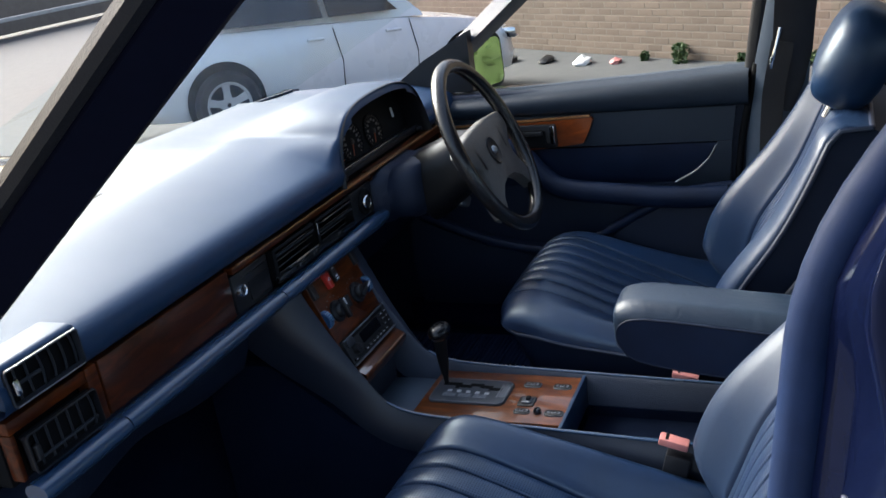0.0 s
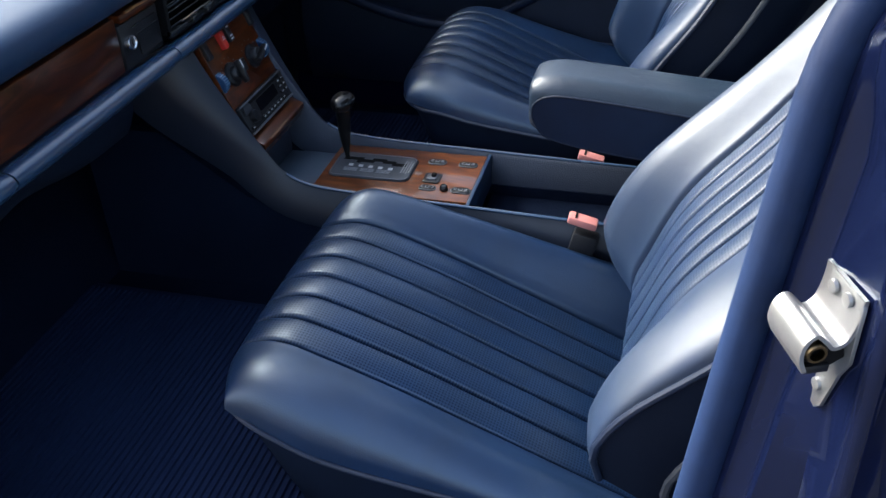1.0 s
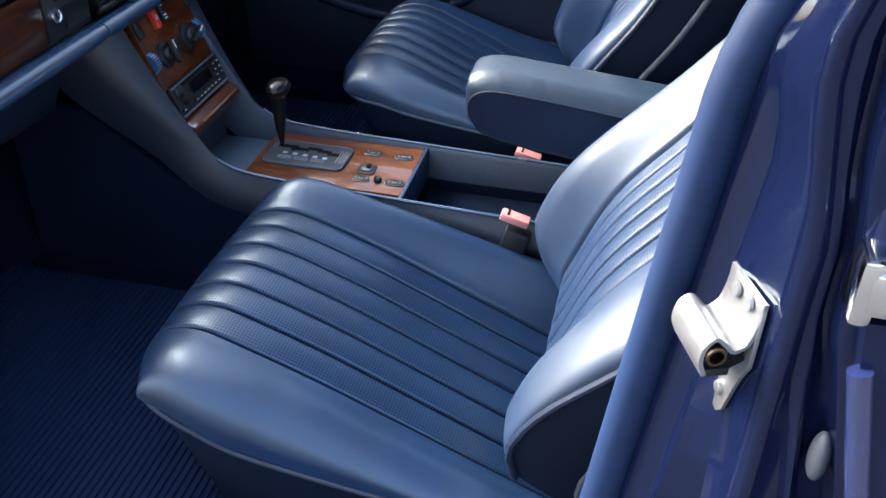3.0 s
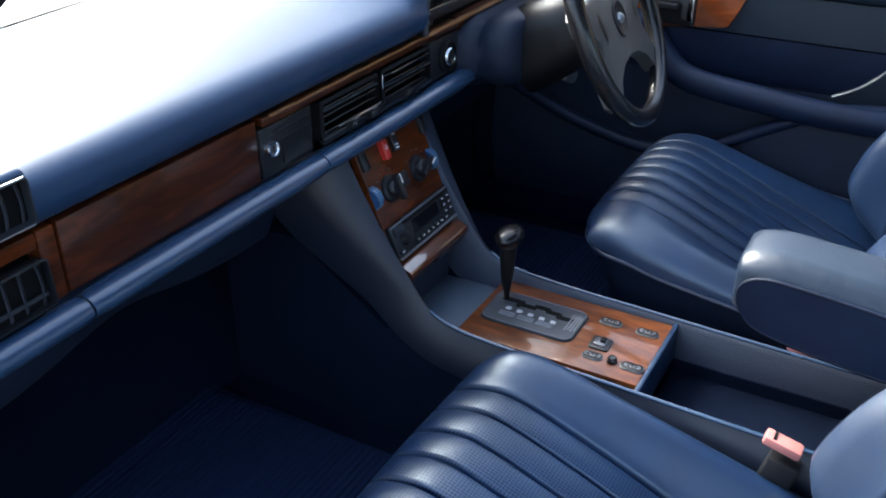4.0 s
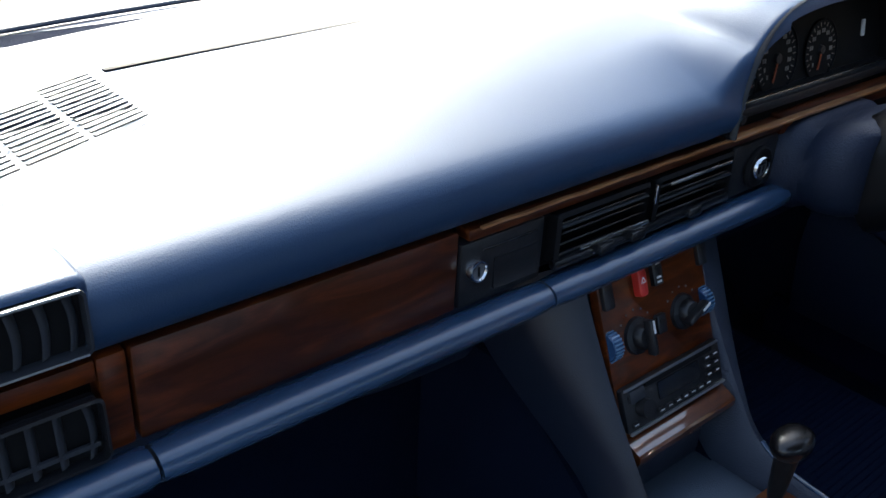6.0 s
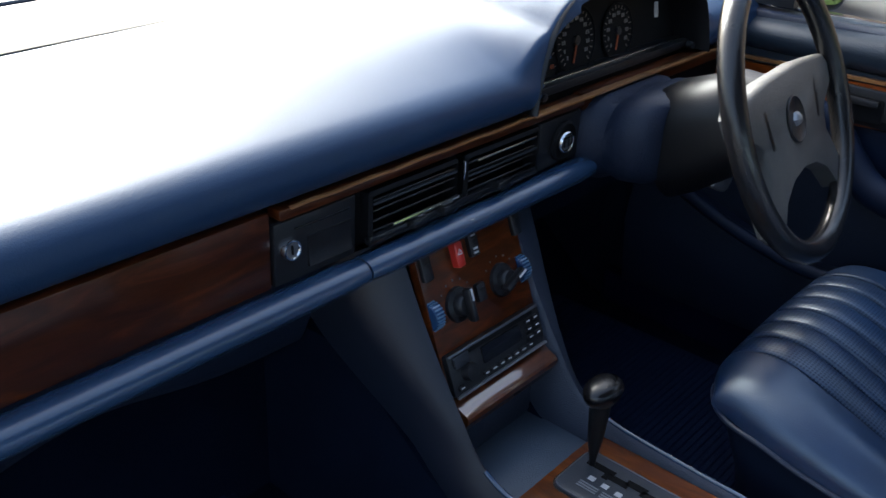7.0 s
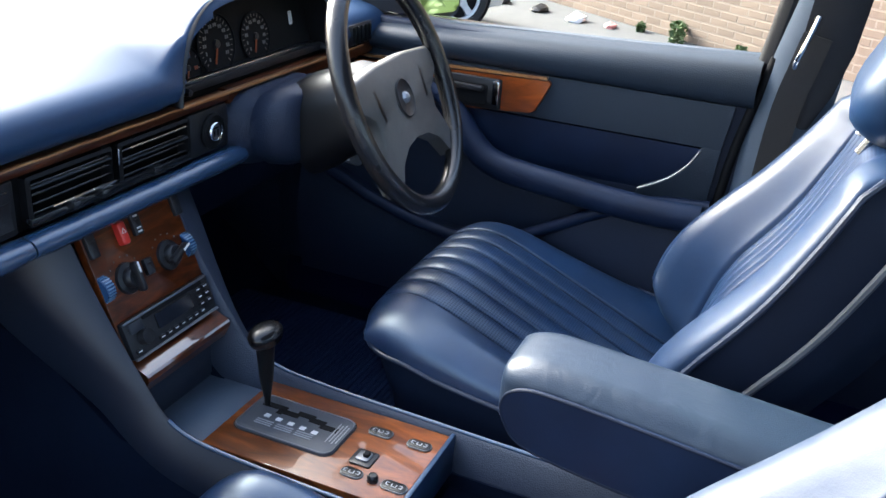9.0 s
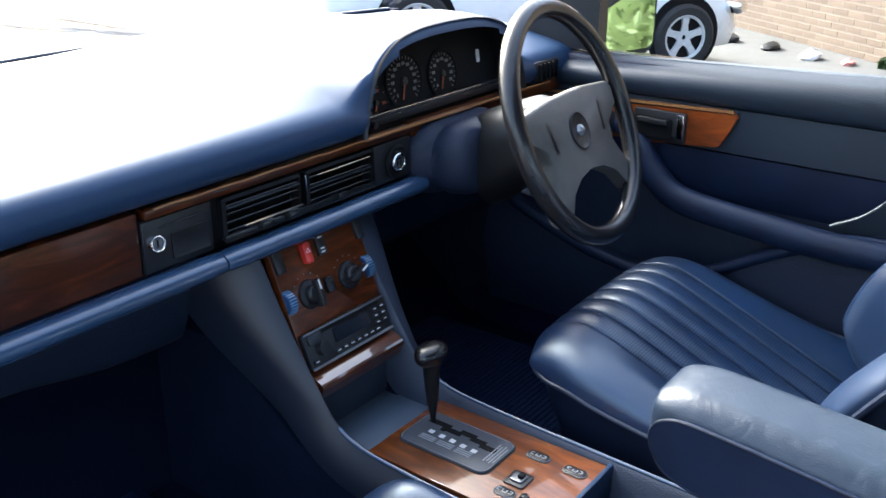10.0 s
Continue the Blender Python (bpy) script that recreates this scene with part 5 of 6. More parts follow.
    bm = mesh()
    plate(bm, rounded(0.024, 0.014, 0.002), 0.004, on(-0.066, -0.054, 0.008), 0.001)
    part("release_key", bm, slat_grey, rd, "dark grey key block")
    bm = mesh()
    plate(bm, rounded(0.168, 0.003, 0.001), 0.003, on(0, -0.0935, 0.008))
    part("bright_edge", bm, steel, rd, "bright lower radio edge")
    # walnut ledge (ashtray lid)
    bm = mesh()
    pts = [Vector((CX - 0.086, 0, 0)), Vector((CX + 0.086, 0, 0))]
    sec = [(-0.108, 0.596), (-0.116, 0.5945), (-0.137, 0.5855), (-0.1395, 0.583), (-0.1395, 0.576), (-0.130, 0.558), (-0.116, 0.545), (-0.10, 0.545)]
    loft(bm, [[Vector((x, y, z)) for y, z in sec] for x in [CX - 0.0865 + 0.173 * k / 8 for k in range(9)]])
    part("ashtray_lid", bm, wood_lid, console, "glossy walnut ashtray lid", smooth=18)
    # dark recess below the ledge and the oddments tray
    bm = mesh()
    box(bm, (CX, -0.095, 0.515), (0.176, 0.02, 0.075), 0.002)
    part("recess_back", bm, vinyl_grey, console)
    bm = mesh()
    box(bm, (CX, -0.155, 0.482), (0.176, 0.11, 0.006), 0.002, pose(0, 0, 0, 0))
    part("tray", bm, lit_trim_mat, console, "blue oddments tray")
    # walnut deck
    bm = mesh()
    box(bm, (CX + 0.006, -0.345, 0.499), (0.165, 0.275, 0.012), 0.002)
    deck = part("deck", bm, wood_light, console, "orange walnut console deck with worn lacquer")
    # gate plate
    bm = mesh()
    plate(bm, rounded(0.084, 0.146, 0.014, 5), 0.004, pose(0.032, -0.293, 0.5045), 0.0015)
    gp = part("gate_plate", bm, gate_plate_mat, console, "dark grey gear gate plate")
    bm = mesh()
    plate(bm, rounded(0.088, 0.150, 0.016, 5), 0.002, pose(0.032, -0.293, 0.5035))
    part("gate_rim", bm, black, gp)
    bm = mesh()
    edge = [Vector((0.032 + x, -0.293 + y, 0.5085)) for x, y in rounded(0.081, 0.143, 0.013, 5)]
    tube(bm, edge + edge[:1], 0.0009, 6)
    part("gate_edge", bm, satin_grey, gp, "thin bright edge of the gate plate")
    bm = mesh()
    for k, (x, y, h) in enumerate(((0.052, -0.250, 0.036), (0.046, -0.275, 0.030), (0.052, -0.298, 0.026), (0.047, -0.318, 0.024), (0.041, -0.338, 0.026))):
        box(bm, (x, y, 0.5086), (0.010, h, 0.001))
    box(bm, (0.045, -0.262, 0.5084), (0.014, 0.008, 0.001))
    part("gate_slot", bm, black_matte, gp, "stepped black gear slot")
    for k in range(5):
        part("legend_bar", box(mesh(), (0.0285 - 0.001 * k, -0.252 - 0.0185 * k, 0.5088), (0.0070, 0.0080, 0.001)), legend, gp)
    # rows of fine writing beside and behind the slot, too small to read
    fine = [((0.0175 - 0.0042 * r, -0.256 - 0.030 * k), (0.0016, 0.025)) for k in range(3) for r in range(3)] + [((0.036, -0.3475 - 0.0045 * r), (0.044 - 0.006 * (r % 2), 0.0016)) for r in range(4)]
    for (x, y), (w, h) in fine:
        part("legend_bar", box(mesh(), (x, y, 0.5088), (w, h, 0.001)), legend_grey, gp)
    # deck switches
    for x, y, w, h in ((0.070, -0.400, 0.019, 0.034), (0.069, -0.456, 0.019, 0.034), (-0.022, -0.406, 0.018, 0.030), (-0.022, -0.464, 0.019, 0.034)):
        bm = mesh()
        plate(bm, rounded(w, h, 0.008, 6), 0.0022, pose(x, y, 0.505), 0.0008)
        sw = part("window_switch", bm, gate_grey, console, "flush window switch with a grey surround")
        bm = mesh()
        plate(bm, rounded(w - 0.0028, h - 0.0028, 0.007, 6), 0.0012, pose(x, y, 0.5070), 0.0005)
        part("rocker", bm, shroud_mat, sw, "black concave rocker")
        bm = mesh()
        for px, d, a, c in ((0, -0.0105, 0.0044, 0.0016), (0, 0.0105, 0.0044, 0.0016), (-0.0026, -0.0085, 0.0012, 0.004), (0.0026, -0.0085, 0.0012, 0.004), (-0.0026, 0.0085, 0.0012, 0.004), (0.0026, 0.0085, 0.0012, 0.004), (0.0, -0.003, 0.0046, 0.0013), (0.0, 0.003, 0.0046, 0.0013), (-0.003, 0.0, 0.0013, 0.007)):
            box(bm, (x + px, y + d, 0.5086), (a, c, 0.0006))
        part("symbol", bm, legend_grey, sw, "pale grey switch symbol")
    bm = mesh()
    plate(bm, rounded(0.032, 0.030, 0.004), 0.0025, pose(0.011, -0.406, 0.505), 0.001)
    ms = part("mirror_switch", bm, black, console, "black mirror switch")
    bm = mesh()
    plate(bm, rounded(0.019, 0.018, 0.003), 0.003, pose(0.011, -0.406, 0.5073), 0.001)
    part("toggle", bm, satin_grey, ms, "satin grey toggle")
    bm = mesh()
    box(bm, (0.013, -0.409, 0.5122), (0.010, 0.008, 0.005), 0.0015)
    part("toggle_arm", bm, black_matte, ms)
    bm = mesh()
    revolve(bm, [(0, 0), (0.0075, 0), (0.007, 0.006), (0.005, 0.009), (0, 0.0095)], pose(-0.022, -0.435, 0.505), 16)
    part("push_button", bm, slat_gloss, console, "small round black push button")
    # rear tray
    bm = mesh()
    box(bm, (CX, -0.66, 0.425), (0.18, 0.34, 0.01), 0.002)
    part("rear_tray_floor", bm, carpet, console, "navy carpeted tray floor")
    bm = mesh()
    box(bm, (CX, -0.4865, 0.478), (0.186, 0.007, 0.06), 0.002)
    part("tray_lip", bm, vinyl, console, "blue lip between deck and tray")
    bm = mesh()
    box(bm, (CX, -0.845, 0.41), (0.215, 0.03, 0.22), 0.01)
    part("rear_end", bm, vinyl, console)
    # gear lever
    gl = thing("gear_lever", "black gear lever with a glossy T-shaped knob", "gear lever", (0.05, -0.245, 0.505))
    bm = mesh()
    sweep(bm, spline([(0.050, -0.238, 0.506), (0.048, -0.238, 0.545), (0.044, -0.240, 0.575), (0.038, -0.243, 0.605), (0.035, -0.244, 0.622)], 12), ellipse(0.010, 0.012, 14), up=(0, 1, 0), scales=[0.34, 0.40, 0.62, 0.78, 0.86, 0.92, 0.97, 1.02, 1.08, 1.14, 1.2, 1.26])
    part("shaft", bm, shroud_mat, gl)
    bm = mesh()
    rings = []
    kc = Vector((0.035, -0.246, 0.628))
    for k in range(15):
        a = -math.pi / 2 + math.pi * k / 14
        rings.append([kc + Vector((0.029 * max(math.cos(a), 0.03) ** 0.7 * math.cos(q), 0.020 * max(math.cos(a), 0.03) ** 0.7 * math.sin(q), (0.013 if a > 0 else 0.018) * math.sin(a))) for q in [2 * math.pi * j / 24 for j in range(24)]])
    loft(bm, rings)
    part("knob", bm, knob_mat, gl, "glossy black knob", smooth=60)


build_console()

# ---- steering wheel ----
def build_steering():
    st = thing("steering_wheel", "black four-spoke steering wheel on its column", "steering wheel", (0.373, -0.23, 0.85))
    a = radians(24)
    yaw = radians(4.7)
    nrm = Vector((math.sin(yaw) * math.cos(a), -math.cos(yaw) * math.cos(a), math.sin(a)))
    hub = Vector((0.376, -0.262, 0.881))
    m = facing(hub, nrm)
    bm = mesh()
    ring(bm, 0.1765, 0.0150, m, 96, 14)
    rim = part("rim", bm, rim_mat, st, "glossy worn black rim", smooth=80)
    bm = mesh()
    out = [(-0.150, 0.052), (-0.06, 0.060), (0.06, 0.060), (0.150, 0.052), (0.163, 0.040), (0.160, 0.016), (0.115, -0.010), (0.108, -0.040), (0.135, -0.085), (0.130, -0.110), (0.112, -0.122), (0.082, -0.088), (0.045, -0.070), (0, -0.064)]
    out = out + [(-x, y) for x, y in out[-2:8:-1]] + [(-0.130, -0.110), (-0.135, -0.085), (-0.108, -0.040), (-0.115, -0.010), (-0.160, 0.016), (-0.163, 0.040)]
    plate(bm, out, 0.024, m @ pose(0, -0.012, -0.024), 0.010)
    pad = part("pad", bm, pad_mat, st, "grey-black padded boss", smooth=50)
    for s in (-1, 1):
        bm = mesh()
        box(bm, (0, 0, 0), (0.012, 0.05, 0.004), 0.001)
        bmesh.ops.transform(bm, matrix=m @ pose(s * 0.088, -0.007, -0.002) @ Matrix.Rotation(radians(s * -8), 4, "Z"), verts=bm.verts)
        part("horn_groove", bm, black, pad)
    bm = mesh()
    revolve(bm, [(0, 0), (0.028, 0), (0.030, 0.002), (0.028, 0.003), (0.025, 0.0012), (0, 0.0012)], m @ pose(0, -0.014, 0.0), 28)
    bd = part("badge_recess", bm, black, pad, "round black badge")
    bm = mesh()
    revolve(bm, [(0, 0), (0.010, 0), (0.009, 0.003), (0.004, 0.007), (0, 0.0075)], m @ pose(0, -0.014, 0.001), 6)
    part("badge", bm, steel, bd, "plain silver emblem")
    for u, v, r in ((0.158, 0.026, -8), (0.130, -0.114, -40), (-0.158, 0.026, 8), (-0.130, -0.114, 40)):
        bm = mesh()
        box(bm, (0, 0, 0), (0.030, 0.016, 0.010), 0.004)
        bmesh.ops.transform(bm, matrix=m @ pose(u, v, -0.010) @ Matrix.Rotation(radians(r), 4, "Z"), verts=bm.verts)
        part("spoke_end", bm, pad_mat, pad, "grey metal spoke end")
    # column shroud
    bm = mesh()
    axis = -nrm
    rings = []
    for d, rx, rz, dz in ((0.030, 0.045, 0.045, 0), (0.055, 0.062, 0.060, -0.004), (0.09, 0.066, 0.066, -0.008), (0.13, 0.066, 0.072, -0.012), (0.165, 0.064, 0.070, -0.018)):
        c = hub + axis * d + Vector((0, 0, dz))
        rings.append([c + m.to_3x3() @ Vector((x, y, 0)) for x, y in rounded(2 * rx, 2 * rz, min(rx, rz) * 0.75, 5)])
    loft(bm, rings)
    part("column_shroud", bm, shroud_mat, st, "black column shroud", smooth=60)
    bm = mesh()
    rings = []
    for y, z, rx, rz in ((-0.135, 0.814, 0.078, 0.058), (-0.115, 0.813, 0.096, 0.061), (-0.085, 0.809, 0.100, 0.060), (-0.070, 0.806, 0.097, 0.055), (-0.060, 0.805, 0.108, 0.058), (-0.01, 0.799, 0.122, 0.060)):
        rings.append([Vector((0.362 + px, y, z + pz)) for px, pz in rounded(2 * rx, 2 * rz, 0.05, 5)])
    loft(bm, rings)
    part("column_cover", bm, vinyl_dark, st, "blue moulded column cover", smooth=60)
    # stalk below with a pale end
    bm = mesh()
    tube(bm, [(0.362, -0.160, 0.790), (0.350, -0.175, 0.778), (0.335, -0.185, 0.768)], 0.007, 10)
    sk = part("stalk", bm, black, st)
    bm = mesh()
    box(bm, (0, 0, 0), (0.050, 0.02, 0.026), 0.008)
    bmesh.ops.transform(bm, matrix=pose(0.364, -0.192, 0.766, 10, 25, 0), verts=bm.verts)
    part("stalk_end", bm, satin_grey, sk, "pale grey lever end")


build_steering()

# ---- driver's door and the right-hand side ----
def build_driver_door():
    dr = thing("driver_door", "closed driver's door with blue trim and walnut", "car door", (0.74, -0.3, 0.4))
    x0 = 0.715
    # skin core
    bm = mesh()
    box(bm, (0.80, -0.31, 0.62), (0.07, 0.98, 0.58), 0.02)
    part("door_skin", bm, paint, dr, "navy painted outer panel")
    bm = mesh()
    box(bm, (0.748, -0.30, 0.64), (0.040, 0.95, 0.54), 0.006)
    part("door_card", bm, vinyl_dark, dr, "dark blue door card")
    # padded waist roll
    def along(y0, y1, z0, z1, n=20):
        return [Vector((0, y0 + (y1 - y0) * k / n, z0 + (z1 - z0) * k / n)) for k in range(n + 1)]
    bm = mesh()
    sec = spline([(0.785, 0, 0.910), (0.745, 0, 0.908), (0.714, 0, 0.902), (0.700, 0, 0.888), (0.700, 0, 0.870), (0.709, 0, 0.856), (0.73, 0, 0.850)], 18)
    loft(bm, [[Vector((p.x, y - 0.02 * (p.z - 0.88) * smoothstep(-0.5, -0.74, y), p.z + 0.024 * (-(y + 0.2) / 0.55) * smoothstep(0.845, 0.905, p.z))) for p in sec] for y in [0.14 - 0.872 * k / 24 for k in range(25)] + [-0.737]], False)
    part("waist_pad", bm, door_grey, dr, "grey-blue padded waist roll", smooth=60)
    # mid panel band
    bm = mesh()
    sec = [(0.73, 0.856), (0.714, 0.853), (0.711, 0.82), (0.713, 0.776), (0.73, 0.771)]
    loft(bm, [[Vector((x, y - 0.13 * (z - 0.78) * smoothstep(-0.5, -0.70, y), z)) for x, z in sec] for y in [0.10 - 0.80 * k / 16 for k in range(17)]], True)
    part("mid_panel", bm, door_grey, dr, "grey-blue door band", smooth=60)
    # the band turns down behind the blue insert
    bm = mesh()
    turn = Matrix(((0, 0, -1, 0.7155), (-1, 0, 0, 0), (0, 1, 0, 0), (0, 0, 0, 1)))
    plate(bm, [(0.668, 0.776), (0.650, 0.742), (0.618, 0.712), (0.575, 0.688), (0.56, 0.655), (0.690, 0.655), (0.7, 0.776)], 0.004, turn, 0.001)
    part("rear_panel", bm, door_grey, dr, "grey-blue panel behind the insert")
    bm = mesh()
    tube(bm, spline([(0.724, -0.706, 0.55), (0.724, -0.708, 0.67), (0.724, -0.722, 0.79), (0.722, -0.742, 0.88), (0.720, -0.755, 0.94)], 16), 0.008, 10, up=(1, 0, 0))
    part("rear_seal", bm, black_matte, dr, "black rubber door seal", smooth=60)
    # walnut with a slanted tail
    bm = mesh()
    m = facing((0.7095, 0, 0), (-1, 0, 0))
    out = [(-y, z) for y, z in ((0.06, 0.828), (-0.10, 0.834), (-0.25, 0.841), (-0.392, 0.847), (-0.397, 0.842), (-0.385, 0.815), (-0.372, 0.789), (-0.364, 0.785), (-0.25, 0.775), (0.06, 0.766))]
    mm = Matrix(((0, 0, -1, 0.7095), (-1, 0, 0, 0), (0, 1, 0, 0), (0, 0, 0, 1)))
    plate(bm, out, 0.008, mm, 0.002)
    wd = part("walnut_trim", bm, wood_door, dr, "orange walnut door trim")
    bm = mesh()
    pts = [Vector((0.703, y, 0.8445 + 0.0155 * (-(y + 0.18) / 0.2) * 0.4)) for y in (0.05, -0.1, -0.2, -0.3, -0.39)]
    sweep(bm, pts, [(-0.004, -0.0025), (0.004, -0.0025), (0.004, 0.0025), (-0.004, 0.0025)])
    part("trim_edge", bm, wood_bare, wd, "pale upper edge of the walnut")
    # release handle in a black box
    bm = mesh()
    plate(bm, rounded(0.100, 0.056, 0.005), 0.006, mm @ pose(0.258, 0.808, 0.008), 0.002)
    hb = part("handle_box", bm, black, dr, "black handle recess with chrome edge")
    bm = mesh()
    plate(bm, rounded(0.070, 0.036, 0.006), 0.003, mm @ pose(0.248, 0.806, 0.0145))
    part("recess", bm, black_matte, hb)
    bm = mesh()
    plate(bm, rounded(0.012, 0.044, 0.003), 0.006, mm @ pose(0.300, 0.812, 0.014), 0.002)
    part("handle", bm, chrome, hb, "bright door handle edge")
    bm = mesh()
    plate(bm, rounded(0.060, 0.010, 0.004), 0.010, mm @ pose(0.247, 0.817, 0.0145), 0.003)
    part("lever", bm, black, hb)
    bm = mesh()
    plate(bm, rounded(0.040, 0.040, 0.004), 0.005, mm @ pose(0.170, 0.800, 0.008), 0.0015)
    part("memory_switch", bm, black, dr, "black seat switch panel")
    # armrest roll, dropping at the front
    bm = mesh()
    pts = spline([(0.70, -0.17, 0.800), (0.695, -0.225, 0.768), (0.688, -0.262, 0.720), (0.682, -0.318, 0.684), (0.680, -0.45, 0.668), (0.680, -0.58, 0.658), (0.684, -0.69, 0.658)], 34)
    sweep(bm, pts, ellipse(0.026, 0.020, 14), up=(1, 0, 0), scales=[0.55 + 0.45 * smoothstep(0, 12, k) for k in range(34)])
    part("armrest_roll", bm, leather_dark, dr, "blue padded armrest roll", smooth=60)
    bm = mesh()
    loft(bm, [[Vector((x, y, z)) for x, z in ((0.735, 0.775), (0.716, 0.772), (0.714, 0.70), (0.735, 0.67))] for y in (-0.15, -0.3, -0.5, -0.69)])
    part("insert", bm, leather_dark, dr, "blue leather door insert")
    bm = mesh()
    pts = spline([(0.704, -0.668, 0.772), (0.700, -0.650, 0.742), (0.698, -0.618, 0.712), (0.698, -0.575, 0.688)], 14)
    sweep(bm, pts, ellipse(0.0022, 0.0026, 10), up=(1, 0, 0))
    part("pull_trim", bm, satin_grey, dr, "slim satin pull trim")
    # map pocket with a rolled lip
    bm = mesh()
    lip = spline([(0.700, 0.10, 0.63), (0.690, 0.012, 0.594), (0.685, -0.104, 0.553), (0.680, -0.227, 0.530), (0.682, -0.31, 0.535), (0.686, -0.385, 0.559), (0.690, -0.501, 0.624), (0.70, -0.60, 0.665), (0.705, -0.70, 0.675)], 44)
    sweep(bm, lip, ellipse(0.012, 0.012, 12), up=(1, 0, 0))
    pk = part("pocket_lip", bm, leather_dark, dr, "blue rolled lip of the door pocket", smooth=60)
    bm = mesh()
    loft(bm, [[Vector((p.x, p.y, p.z)), Vector((0.675, p.y, (p.z + 0.38) / 2)), Vector((0.70, p.y, 0.37)), Vector((0.73, p.y, 0.37)), Vector((0.73, p.y, p.z))] for p in lip])
    part("pocket", bm, vinyl_dark, dr, "dark blue door pocket", smooth=50)
    # window glass with rubber
    bm = mesh()
    loft(bm, [[Vector((0.755 - 0.05 * f - 0.05 * f * f, y, 0.90 + 0.48 * f + 0.02 * (-(y + 0.2) / 0.55) * (1 - f))) for y in ((0.02 - 0.52 * f), -0.35 - 0.15 * f, -0.73 - 0.03 * f)] for f in (0, 0.35, 0.7, 1.0)], False)
    g = part("window_glass", bm, glass, dr, "clear side window glass")
    g.visible_shadow = False
    bm = mesh()
    tube(bm, [(0.775, 0.10, 0.893), (0.775, -0.30, 0.909), (0.775, -0.75, 0.925)], 0.009, 8)
    part("waist_strip", bm, satin_grey, dr, "bright outer waist strip")
    bm = mesh()
    sweep(bm, [(0.750, -0.742, 0.90), (0.735, -0.765, 1.05), (0.70, -0.79, 1.2), (0.665, -0.81, 1.36)], ellipse(0.022, 0.020, 10), up=(0, 1, 0))
    part("window_frame", bm, black, dr, "dark window frame upright")
    # outside mirror
    mr = thing("door_mirror", "navy door mirror with mirror glass facing back", "mirror", (1.0, 0.02, 0.88))
    fm = facing((0.973, -0.046, 0.943), (-0.36, -0.93, 0.02))
    bm = mesh()
    out = rounded(0.155, 0.145, 0.03, 5)
    rings = [[fm @ Vector((x * k, y * k, z)) for x, y in out] for z, k in ((0.004, 0.97), (0.006, 1.0), (-0.02, 1.03), (-0.05, 0.95), (-0.08, 0.72), (-0.095, 0.4))]
    loft(bm, rings)
    part("housing", bm, black, mr, "dark mirror housing")
    bm = mesh()
    plate(bm, rounded(0.132, 0.122, 0.020, 5), 0.003, fm @ pose(0.004, 0, 0.0065))
    part("mirror_glass", bm, mirror_mat, mr, "mirror glass")
    bm = mesh()
    tube(bm, [(0.80, 0.06, 0.90), (0.90, 0.03, 0.895), (0.965, 0.0, 0.91)], 0.022, 10)
    part("arm", bm, black, mr)
    bm = mesh()
    loft(bm, [[Vector((x, y, z)) for y, z in ((-0.10, 0.918), (0.14, 0.912), (0.12, 0.935), (0.02, 1.0), (-0.10, 1.06))] for x in (0.742, 0.775)])
    part("sail_panel", bm, black, mr, "black corner panel")


build_driver_door()


